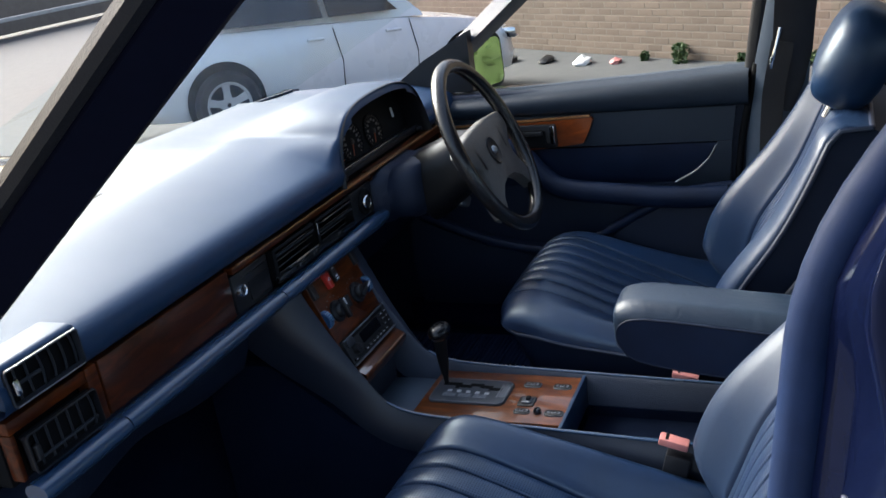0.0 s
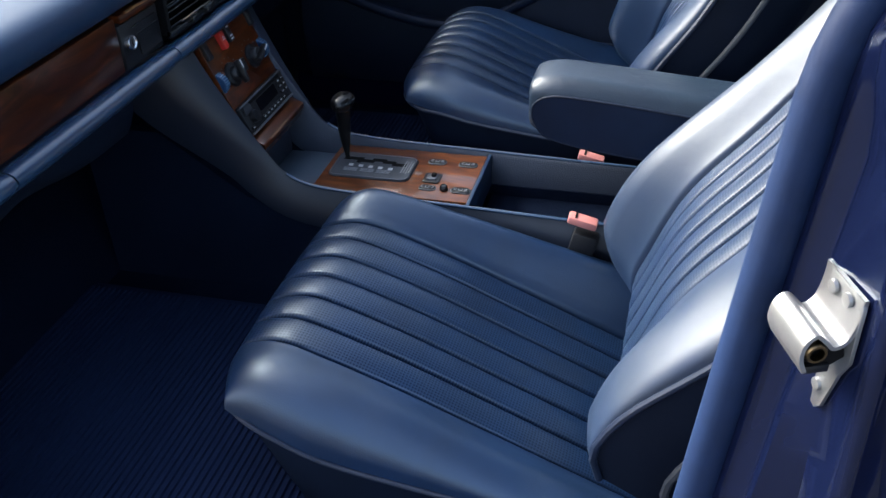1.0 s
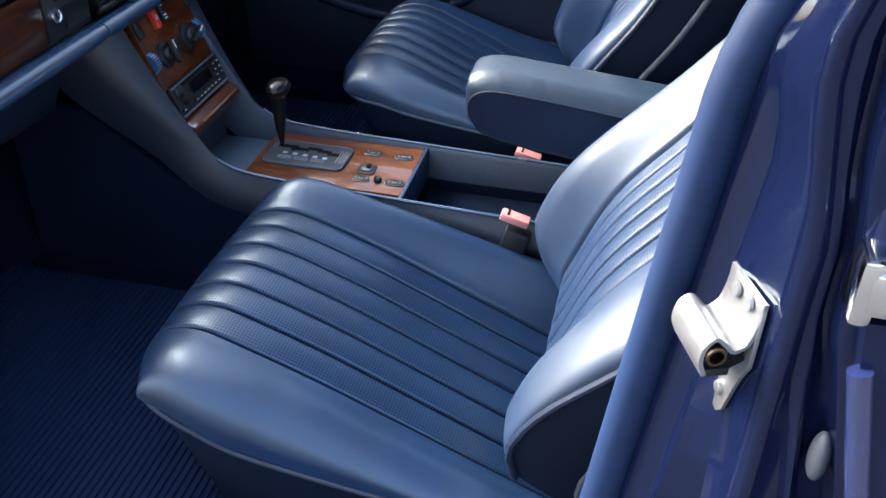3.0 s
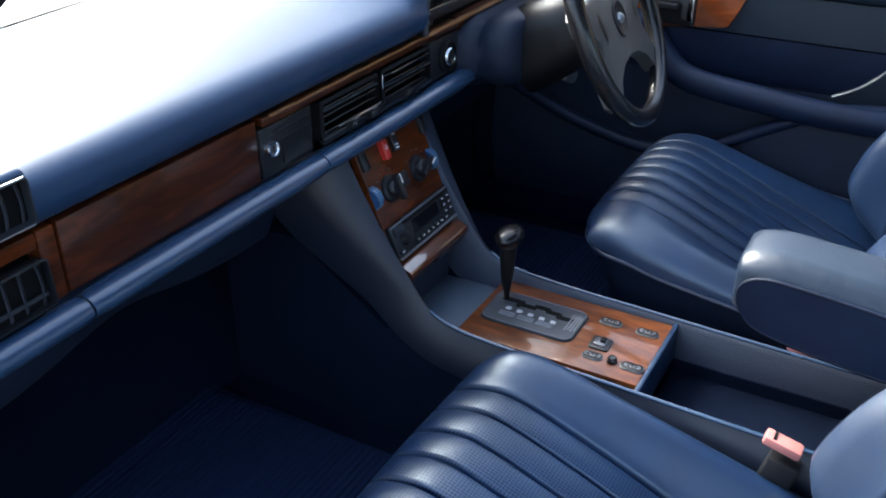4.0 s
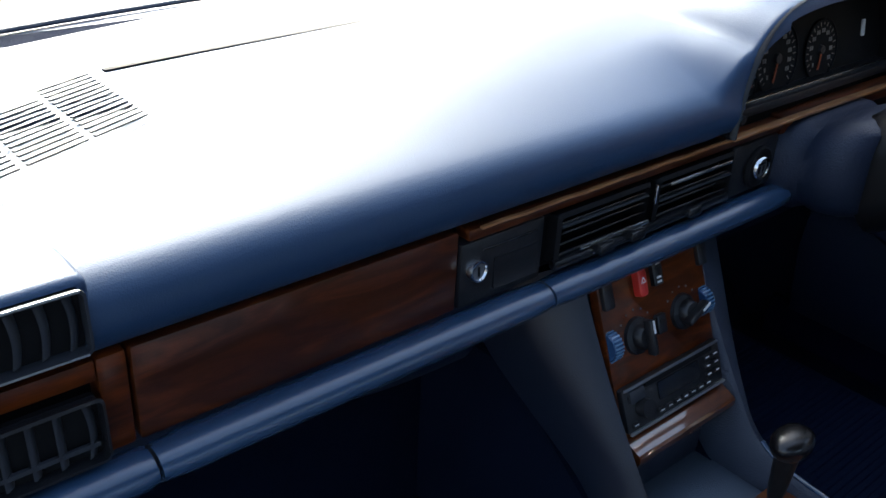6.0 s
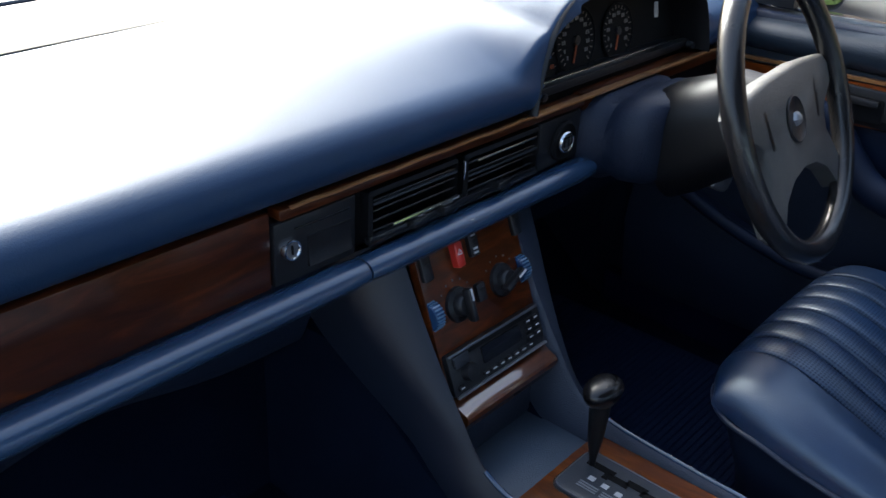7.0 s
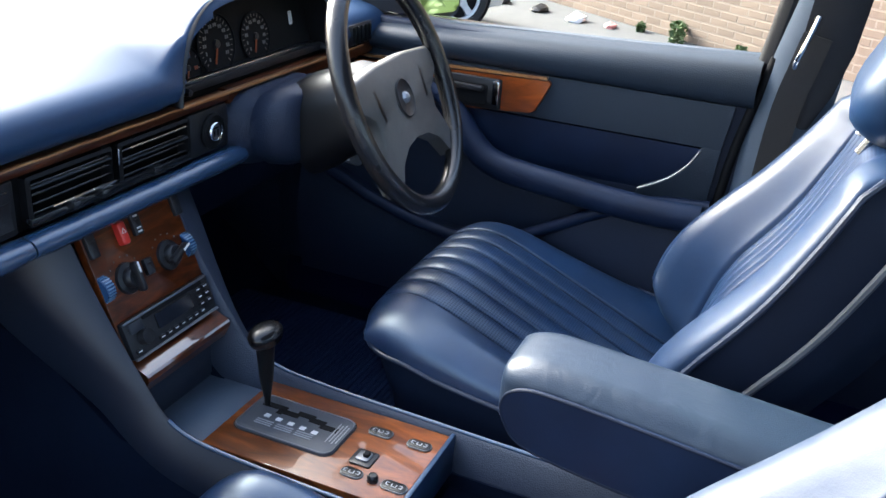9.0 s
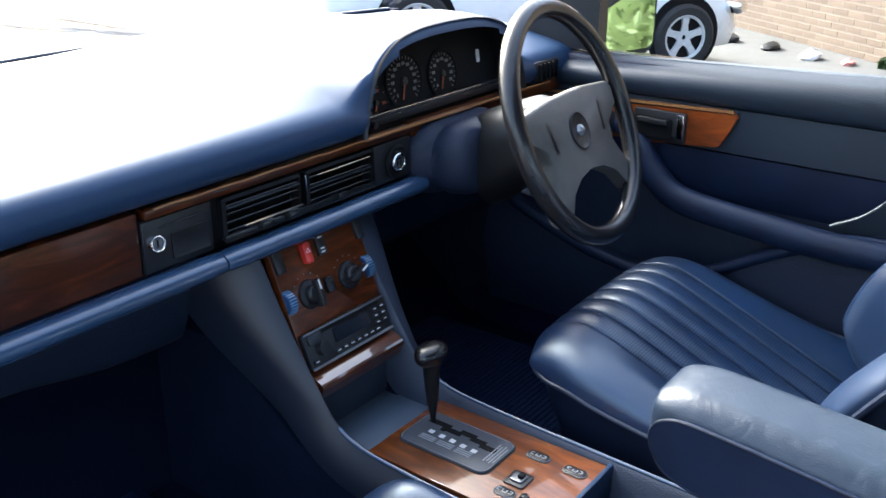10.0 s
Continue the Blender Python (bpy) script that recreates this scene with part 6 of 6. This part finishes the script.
def build_right_pillar():
    bm = mesh()
    rings = []
    for z, yf, yr, x in ((0.36, -0.70, -0.86, 0.735), (0.60, -0.71, -0.85, 0.735), (0.80, -0.728, -0.85, 0.730), (0.95, -0.752, -0.86, 0.715), (1.10, -0.785, -0.88, 0.695), (1.25, -0.81, -0.90, 0.672), (1.38, -0.83, -0.91, 0.65)):
        rings.append([Vector((x, yf, z)), Vector((x - 0.018, yf - 0.022, z)), Vector((x - 0.02, yr + 0.02, z)), Vector((x, yr, z)), Vector((x + 0.06, yr, z)), Vector((x + 0.06, yf, z))])
    loft(bm, rings)
    p = whole("pillar_b_right", bm, lit_trim_mat, "grey-blue trimmed middle pillar", "pillar", "structure", smooth=50)
    # belt, its guide and the chrome ring
    sb = thing("seat_belt", "black seat belt hanging from its pillar guide", "seat belt", (0.68, -0.84, 0.5))
    bm = mesh()
    sweep(bm, spline([(0.668, -0.81, 0.99), (0.672, -0.80, 0.94), (0.690, -0.785, 0.85), (0.696, -0.775, 0.65), (0.696, -0.77, 0.42)], 16), [(-0.022, -0.001), (0.022, -0.001), (0.022, 0.001), (-0.022, 0.001)], up=(1, 0, 0))
    part("webbing", bm, strap, sb, "black belt webbing")
    bm = mesh()
    loft(bm, [[Vector((x - 0.012, y0 + 0.004, z)), Vector((x - 0.018, (y0 + y1) / 2, z)), Vector((x - 0.012, y1 - 0.004, z)), Vector((x + 0.02, y1, z)), Vector((x + 0.02, y0, z))] for z, y0, y1, x in ((0.84, -0.812, -0.82, 0.708), (0.90, -0.80, -0.845, 0.700), (0.97, -0.792, -0.862, 0.692), (1.08, -0.80, -0.872, 0.677), (1.20, -0.812, -0.882, 0.66))])
    part("guide_cover", bm, black, sb, "black belt guide cover", smooth=50)
    bm = mesh()
    tube(bm, spline([(0.662, -0.806, 1.02), (0.656, -0.798, 0.985), (0.655, -0.789, 0.955), (0.662, -0.787, 0.940)], 10), 0.004, 8, up=(1, 0, 0))
    part("guide_loop", bm, chrome, sb, "bright belt guide loop")
    # rear door on that side
    rd = thing("rear_door", "closed rear door with dark trim", "car door", (0.75, -1.4, 0.4))
    bm = mesh()
    box(bm, (0.77, -1.40, 0.64), (0.10, 1.02, 0.58), 0.015)
    part("door_card", bm, vinyl_dark, rd, "dark blue rear door card")
    bm = mesh()
    loft(bm, [[Vector((0.755 - 0.08 * f, y, 0.93 + 0.44 * f)) for y in (-0.90, -1.4, -1.9)] for f in (0, 0.5, 1.0)], False)
    g = part("window_glass", bm, glass, rd, "clear rear side window")
    g.visible_shadow = False


build_right_pillar()


def build_mat():
    """Ribbed mats in the footwells."""
    for x0, x1 in ((-0.66, -0.14), (0.17, 0.66)):
        bm = mesh()
        box(bm, ((x0 + x1) / 2, -0.06, 0.300), (x1 - x0, 0.66, 0.008), 0.003)
        mt = whole("floor_mat", bm, mat_rubber, "navy ribbed floor mat in the footwell", "floor mat", "", "floor mats", smooth=30)
        bm = mesh()
        n = 58
        for k in range(n):
            y = 0.255 - 0.63 * k / (n - 1)
            sweep(bm, [(x0 + 0.015, y, 0.304), (x1 - 0.015, y, 0.304)], [(-0.0034, 0), (0.0034, 0), (0.0022, 0.0035), (-0.0022, 0.0035)])
        tagged(part("ribs", bm, mat_rubber, mt, smooth=30), kind="stuff")


build_mat()

# ---- the street outside ----
def build_wheel(parent, c, axis, r, name="wheel"):
    m = facing(c, axis)
    bm = mesh()
    revolve(bm, [(r * 0.66, -0.09), (r * 0.90, -0.10), (r, -0.07), (r, 0.07), (r * 0.90, 0.10), (r * 0.70, 0.095), (r * 0.66, 0.07)], m, 40, False)
    w = part(name, bm, tyre_mat, parent, "wheel with black tyre")
    bm = mesh()
    ring(bm, r * 0.66, 0.018, m @ pose(0, 0, 0.07), 40, 8)
    rim = part("rim", bm, alloy, w, "silver five-spoke alloy rim")
    for k in range(5):
        bm = mesh()
        q = m @ Matrix.Rotation(radians(72 * k + 18), 4, "Z")
        loft(bm, [[q @ Vector((x, y, z)) for x, y in ((r0, -wd), (r0, wd))] + [q @ Vector((x, y, z - 0.03)) for x, y in ((r0, wd), (r0, -wd))] for r0, wd, z in ((0.02, 0.045, 0.06), (r * 0.35, 0.028, 0.065), (r * 0.66, 0.036, 0.075))])
        part("spoke", bm, alloy, rim)
    # dark disc paints the shade behind the spokes; no brake is built
    bm = mesh()
    revolve(bm, [(0, 0.0), (r * 0.62, 0.0), (r * 0.62, 0.01), (0, 0.01)], m, 24)
    part("shade_disc", bm, tyre_mat, rim, "dark disc painting the shade behind the spokes")
    return w


def build_white_car():
    rear, front = Vector((5.41, 4.00, ground_height(5.41))), Vector((7.43, 2.48, ground_height(7.43)))
    ahead = (front - rear).normalized()
    out = Vector((ahead.y, -ahead.x, 0)).normalized()
    if out.x > 0:
        out = -out
    across = -out
    base = (rear + front) / 2
    wb = (front - rear).length
    car = thing("white_car", "white saloon car with silver alloy wheels parked opposite", "car", base + across * 0.8)
    W = 1.62
    r = 0.30

    def at(a, c, z):
        """a along the car, c across from the near side, z above the road."""
        return base + ahead * a + across * c + Vector((0, 0, z))
    h = wb / 2
    # lower body: stations along the length with (half width trim, bottom, shoulder height)
    st = [(-h - 0.78, 0.18, 0.30, 0.62), (-h - 0.70, 0.08, 0.22, 0.86), (-h - 0.45, 0.02, 0.20, 0.90), (-h, 0.0, 0.20, 0.90), (-h + 0.6, 0.0, 0.18, 0.89), (0, 0, 0.18, 0.87), (h - 0.55, 0.0, 0.18, 0.85), (h - 0.1, 0.0, 0.20, 0.80), (h + 0.35, 0.04, 0.20, 0.73), (h + 0.62, 0.14, 0.22, 0.64), (h + 0.74, 0.30, 0.28, 0.48)]
    rings = []
    for a, inset, lo, hi in st:
        c0, c1 = inset, W - inset
        rings.append([at(a, c0 + 0.05, lo), at(a, c0, lo + 0.1), at(a, c0 - 0.02, (lo + hi) / 2), at(a, c0 + 0.01, hi - 0.10), at(a, c0 + 0.07, hi), at(a, W / 2, hi + 0.05), at(a, c1 - 0.07, hi), at(a, c1 - 0.01, hi - 0.10), at(a, c1 + 0.02, (lo + hi) / 2), at(a, c1, lo + 0.1), at(a, c1 - 0.05, lo)])
    bm = mesh()
    loft(bm, rings)
    part("body", bm, white_paint, car, "white painted car body", smooth=50)
    # cabin
    cab = [(-h - 0.35, 0.02), (-h + 0.25, 0.42), (-0.2, 0.50), (0.35, 0.47), (h - 0.45, 0.02)]
    rings = []
    for a, z in cab:
        i = 0.06 + 0.28 * z
        rings.append([at(a, i - 0.05, 0.86), at(a, i, 0.88 + z), at(a, i + 0.12, 0.92 + z), at(a, W - i - 0.12, 0.92 + z), at(a, W - i, 0.88 + z), at(a, W - i + 0.05, 0.86)])
    bm = mesh()
    loft(bm, rings)
    part("roof", bm, white_paint, car, smooth=50)
    # side windows, seen on the near side
    for a0, a1, z0, z1 in ((-h + 0.02, -0.22, 0.35, 0.36), (-0.16, 0.55, 0.38, 0.30)):
        bm = mesh()
        pts = [at(a0, 0.035, 0.94), at(a1, 0.035, 0.94), at(a1 - (0.25 if a1 > 0 else 0), 0.155, 0.94 + z1), at(a0 + (0.18 if a0 < -0.5 else 0), 0.155, 0.94 + z0 - 0.05)]
        loft(bm, [[p + out * d for p in pts] for d in (0.0, 0.012)])
        part("side_window", bm, dark_glass, car, "dark tinted side window", smooth=0)
    # wheel arches, lamps, handles, sill line
    for a in (-h, h):
        # black disc on the uncut body paints the shade inside the arch
        bm = mesh()
        m = facing(at(a, -0.012, r + 0.02), out)
        revolve(bm, [(0, 0), (r + 0.055, 0), (r + 0.055, 0.012), (0, 0.012)], m, 36)
        part("arch_shade", bm, black_matte, car, "black disc painting the shade in the wheel arch")
        build_wheel(car, at(a, 0.02, r), out, r)
    for c in (0.12, W - 0.12):
        bm = mesh()
        box(bm, at(-h - 0.74, c, 0.72), (0.16, 0.16, 0.12), 0.03)
        part("tail_light", bm, red_plastic, car, "red tail light")
        bm = mesh()
        box(bm, at(h + 0.60, c, 0.58), (0.18, 0.2, 0.12), 0.04)
        part("headlight", bm, chrome, car, "clear headlight")
    for a in (-0.35, 0.45):
        bm = mesh()
        tube(bm, [at(a - 0.08, -0.03, 0.76), at(a + 0.08, -0.03, 0.76)], 0.014, 8)
        part("door_handle", bm, white_paint, car)
        bm = mesh()
        tube(bm, [at(a + 0.22, -0.008, 0.30), at(a + 0.24, -0.018, 0.55), at(a + 0.2, 0.004, 0.84)], 0.005, 6, up=(1, 0, 0))
        part("shut_line", bm, black_matte, car)
    bm = mesh()
    sweep(bm, [at(-h + 0.4, 0.0, 0.25), at(h - 0.4, 0.0, 0.25)], [(-0.02, -0.04), (0.02, -0.04), (0.02, 0.04), (-0.02, 0.04)])
    part("sill_trim", bm, white_paint, car)


build_white_car()


def brick_material():
    m = material("tan_brick", (0.165, 0.122, 0.093), 0.9, color2=(0.138, 0.10, 0.076), scale=12, bump=0.6, bump_scale=90, big=2)
    n, link = m.node_tree.nodes, m.node_tree.links.new
    info, hsv = n.new("ShaderNodeObjectInfo"), n.new("ShaderNodeHueSaturation")
    mr = n.new("ShaderNodeMapRange")
    mr.inputs["To Min"].default_value, mr.inputs["To Max"].default_value = 0.85, 1.15
    link(info.outputs["Random"], mr.inputs["Value"])
    link(mr.outputs["Result"], hsv.inputs["Value"])
    b = n["Principled BSDF"]
    old = b.inputs["Base Color"].links[0].from_socket
    link(old, hsv.inputs["Color"])
    link(hsv.outputs["Color"], b.inputs["Base Color"])
    return m


brick = brick_material()
leaf_mat = material("hedge_leaf", (0.032, 0.060, 0.014), 0.6, color2=(0.052, 0.088, 0.022), scale=4, big=1)
bark = material("bark", (0.10, 0.07, 0.05), 0.9, color2=(0.06, 0.045, 0.03), scale=20, bump=0.6, bump_scale=60)
concrete = material("concrete_kerb", (0.42, 0.40, 0.37), 0.9, color2=(0.34, 0.32, 0.30), scale=14, bump=0.4, bump_scale=90)


def leaves(bm, centre, size, count, leaf, rng):
    """Loose leaves filling an uneven volume."""
    for _ in range(count):
        p = Vector((rng.uniform(-1, 1), rng.uniform(-1, 1), rng.uniform(-1, 1)))
        q = Vector(centre) + Vector((p.x * size[0], p.y * size[1], p.z * size[2]))
        m = Matrix.Translation(q) @ Euler((rng.uniform(0, 6), rng.uniform(0, 6), rng.uniform(0, 6))).to_matrix().to_4x4()
        k = leaf * rng.uniform(0.6, 1.3)
        bm.faces.new([bm.verts.new(m @ Vector(v)) for v in ((0, -k, 0), (k * 0.45, 0, k * 0.1), (0, k, 0), (-k * 0.45, 0, k * 0.1))])


def build_street():
    rng = random.Random(4)
    # kerb in front of the wall
    w0, wdir = Vector((8.55, -0.20, -0.60)), Vector((0.58, 0.815, 0)).normalized()
    nrm = Vector((-wdir.y, wdir.x, 0))
    bm = mesh()
    a, b = w0 - wdir * 9.0, w0 + wdir * 13.0
    # upper wall is unseen, added to block sky from the cabin's reflections
    loft(bm, [[p + nrm * n + Vector((0, 0, z)) for n, z in ((0.0, -0.1), (0.0, 4.8), (-0.22, 4.8), (-0.22, -0.1))] for p in (a, b)])
    wall = whole("wall_street", bm, mortar, "tan brick wall across the yard", "wall", "structure", smooth=0)
    # clumps of weeds along the foot
    for k, (d, s) in enumerate(((0.95, 0.12), (0.10, 0.08), (-0.7, 0.10), (1.5, 0.05))):
        bm = mesh()
        leaves(bm, w0 + wdir * d + nrm * 0.14 + Vector((0, 0, s * 0.7)), (s, s * 0.6, s), 260, 0.035, rng)
        whole("weed", bm, leaf_mat, "green weed growing at the foot of the wall", "weed", "", "weeds", smooth=0)
    # litter: pale crumpled bags
    for d, n, s, mat_, lab in ((2.15, 0.5, 0.11, legend, "white crumpled plastic bag on the ground"), (2.75, 0.55, 0.10, black, "dark scrap lying by the wall"), (3.3, 0.7, 0.10, black, "dark scrap lying by the wall"), (1.75, 0.35, 0.07, buckle_red, "small reddish scrap by the wall")):
        bm = mesh()
        bmesh.ops.create_icosphere(bm, subdivisions=2, radius=1.0)
        for v in bm.verts:
            v.co = v.co * (1 + 0.35 * noise.noise(v.co * 2.3 + Vector((d, n, s))))
            v.co = Vector((v.co.x * s * 1.6, v.co.y * s, max(v.co.z, -0.4) * s * 0.6)) + w0 + wdir * d + nrm * n + Vector((0, 0, s * 0.22))
        whole("litter", bm, mat_, lab, "litter", "", "litter", smooth=0)
    # hedge behind, seen in the door mirror
    bm = mesh()
    box(bm, (4.0, -5.6, 0.9), (5.0, 0.5, 2.0), 0.1)
    for v in bm.verts:
        v.co += Vector((noise.noise(v.co * 1.3), noise.noise(v.co * 1.7 + Vector((5, 0, 0))), 0)) * 0.15
    hd = whole("hedge", bm, leaf_mat, "dense bright green hedge", "hedge")
    bm = mesh()
    leaves(bm, (4.0, -5.5, 0.95), (2.6, 0.45, 1.15), 7000, 0.06, rng)
    tagged(part("foliage", bm, leaf_mat, hd, "many small green leaves", smooth=0), kind="stuff")
    # far side of the road ahead: low tan wall, kerb, tree
    bm = mesh()
    box(bm, (2.0, 24.0, 0.6), (60, 0.3, 2.2), 0.02)
    whole("wall_far", bm, mortar, "pale far boundary wall along the road", "wall", "structure", smooth=0)
    bm = mesh()
    box(bm, (2.0, 22.6, 0.02), (60, 0.3, 0.12), 0.02)
    whole("kerb", bm, concrete, "pale concrete kerb along the road", "kerb", "structure", smooth=0)
    tr = thing("street_tree", "bare brown trunk of a street tree with sparse leaves", "tree", (6.2, 21.0, 0.0))
    bm = mesh()
    sweep(bm, spline([(6.2, 21.0, -0.6), (6.15, 21.0, 0.8), (6.3, 21.1, 2.2), (6.1, 21.0, 3.6), (6.2, 21.1, 5.0)], 16), ellipse(0.24, 0.24, 12), up=(0, 1, 0), scales=[1.2 - 0.06 * k for k in range(16)])
    tk = part("trunk", bm, bark, tr)
    for k in range(6):
        q = k * 1.05
        bm = mesh()
        sweep(bm, spline([(6.2, 21, 2.4 + 0.3 * k), (6.2 + 0.8 * math.cos(q), 21 + 0.8 * math.sin(q), 3.4 + 0.3 * k), (6.2 + 1.7 * math.cos(q), 21 + 1.7 * math.sin(q), 4.1 + 0.3 * k)], 8), ellipse(0.09, 0.09, 8), up=(0.3, 0.2, 1), scales=[1 - 0.1 * j for j in range(8)])
        part("limb", bm, bark, tk)
    bm = mesh()
    for k in range(40):
        c = Vector((6.2 + rng.gauss(0, 1.1), 21 + rng.gauss(0, 1.1), 4.4 + rng.gauss(0, 0.8)))
        leaves(bm, c, (0.45, 0.45, 0.35), 45, 0.08, rng)
    part("crown", bm, leaf_mat, tr, "loose green crown", smooth=0)
    return wall, w0, wdir, nrm


street_wall, W0, WDIR, WNRM = build_street()


# ---- bricks of the street wall ----
def build_bricks():
    L, H, D = 0.215, 0.068, 0.014
    bm = mesh()
    box(bm, (0, 0, 0), (L, D, H), 0.005, None, 1)
    bmesh.ops.transform(bm, matrix=Matrix.Scale(S, 4), verts=bm.verts)
    me = bpy.data.meshes.new("brick")
    bm.to_mesh(me)
    bm.free()
    me.materials.append(brick)
    rng = random.Random(9)
    turn = Matrix.Rotation(math.atan2(WDIR.y, WDIR.x), 4, "Z")
    made = 0
    rest_v, rest_f = [], []
    src = [v.co.copy() for v in me.vertices]
    faces = [tuple(p.vertices) for p in me.polygons]
    for row in range(60):
        for k in range(-34, 52):
            d = (k + 0.5 * (row % 2)) * (L + 0.011)
            p = W0 + WDIR * d + WNRM * (-0.0055 + rng.uniform(0, 0.002)) + Vector((0, 0, 0.035 + row * (H + 0.011)))
            m = Matrix.Translation(p * S) @ turn @ pose(0, 0, 0, rng.uniform(-0.6, 0.6), rng.uniform(-0.5, 0.5), rng.uniform(-0.6, 0.6))
            if made < 300 and row < 15 and -1.0 <= d < 3.7:
                ob = new("brick", me)
                ob.parent = street_wall
                ob.matrix_basis = m
                made += 1
            else:
                n = len(rest_v)
                rest_v += [m @ v for v in src]
                rest_f += [tuple(i + n for i in f) for f in faces]
    rest = bpy.data.meshes.new("brickwork")
    rest.from_pydata([tuple(v) for v in rest_v], [], rest_f)
    rest.materials.append(brick)
    ob = new("brickwork", rest)
    ob.parent = street_wall
    tagged(ob, "tan brickwork", "", "", "stuff")


build_bricks()
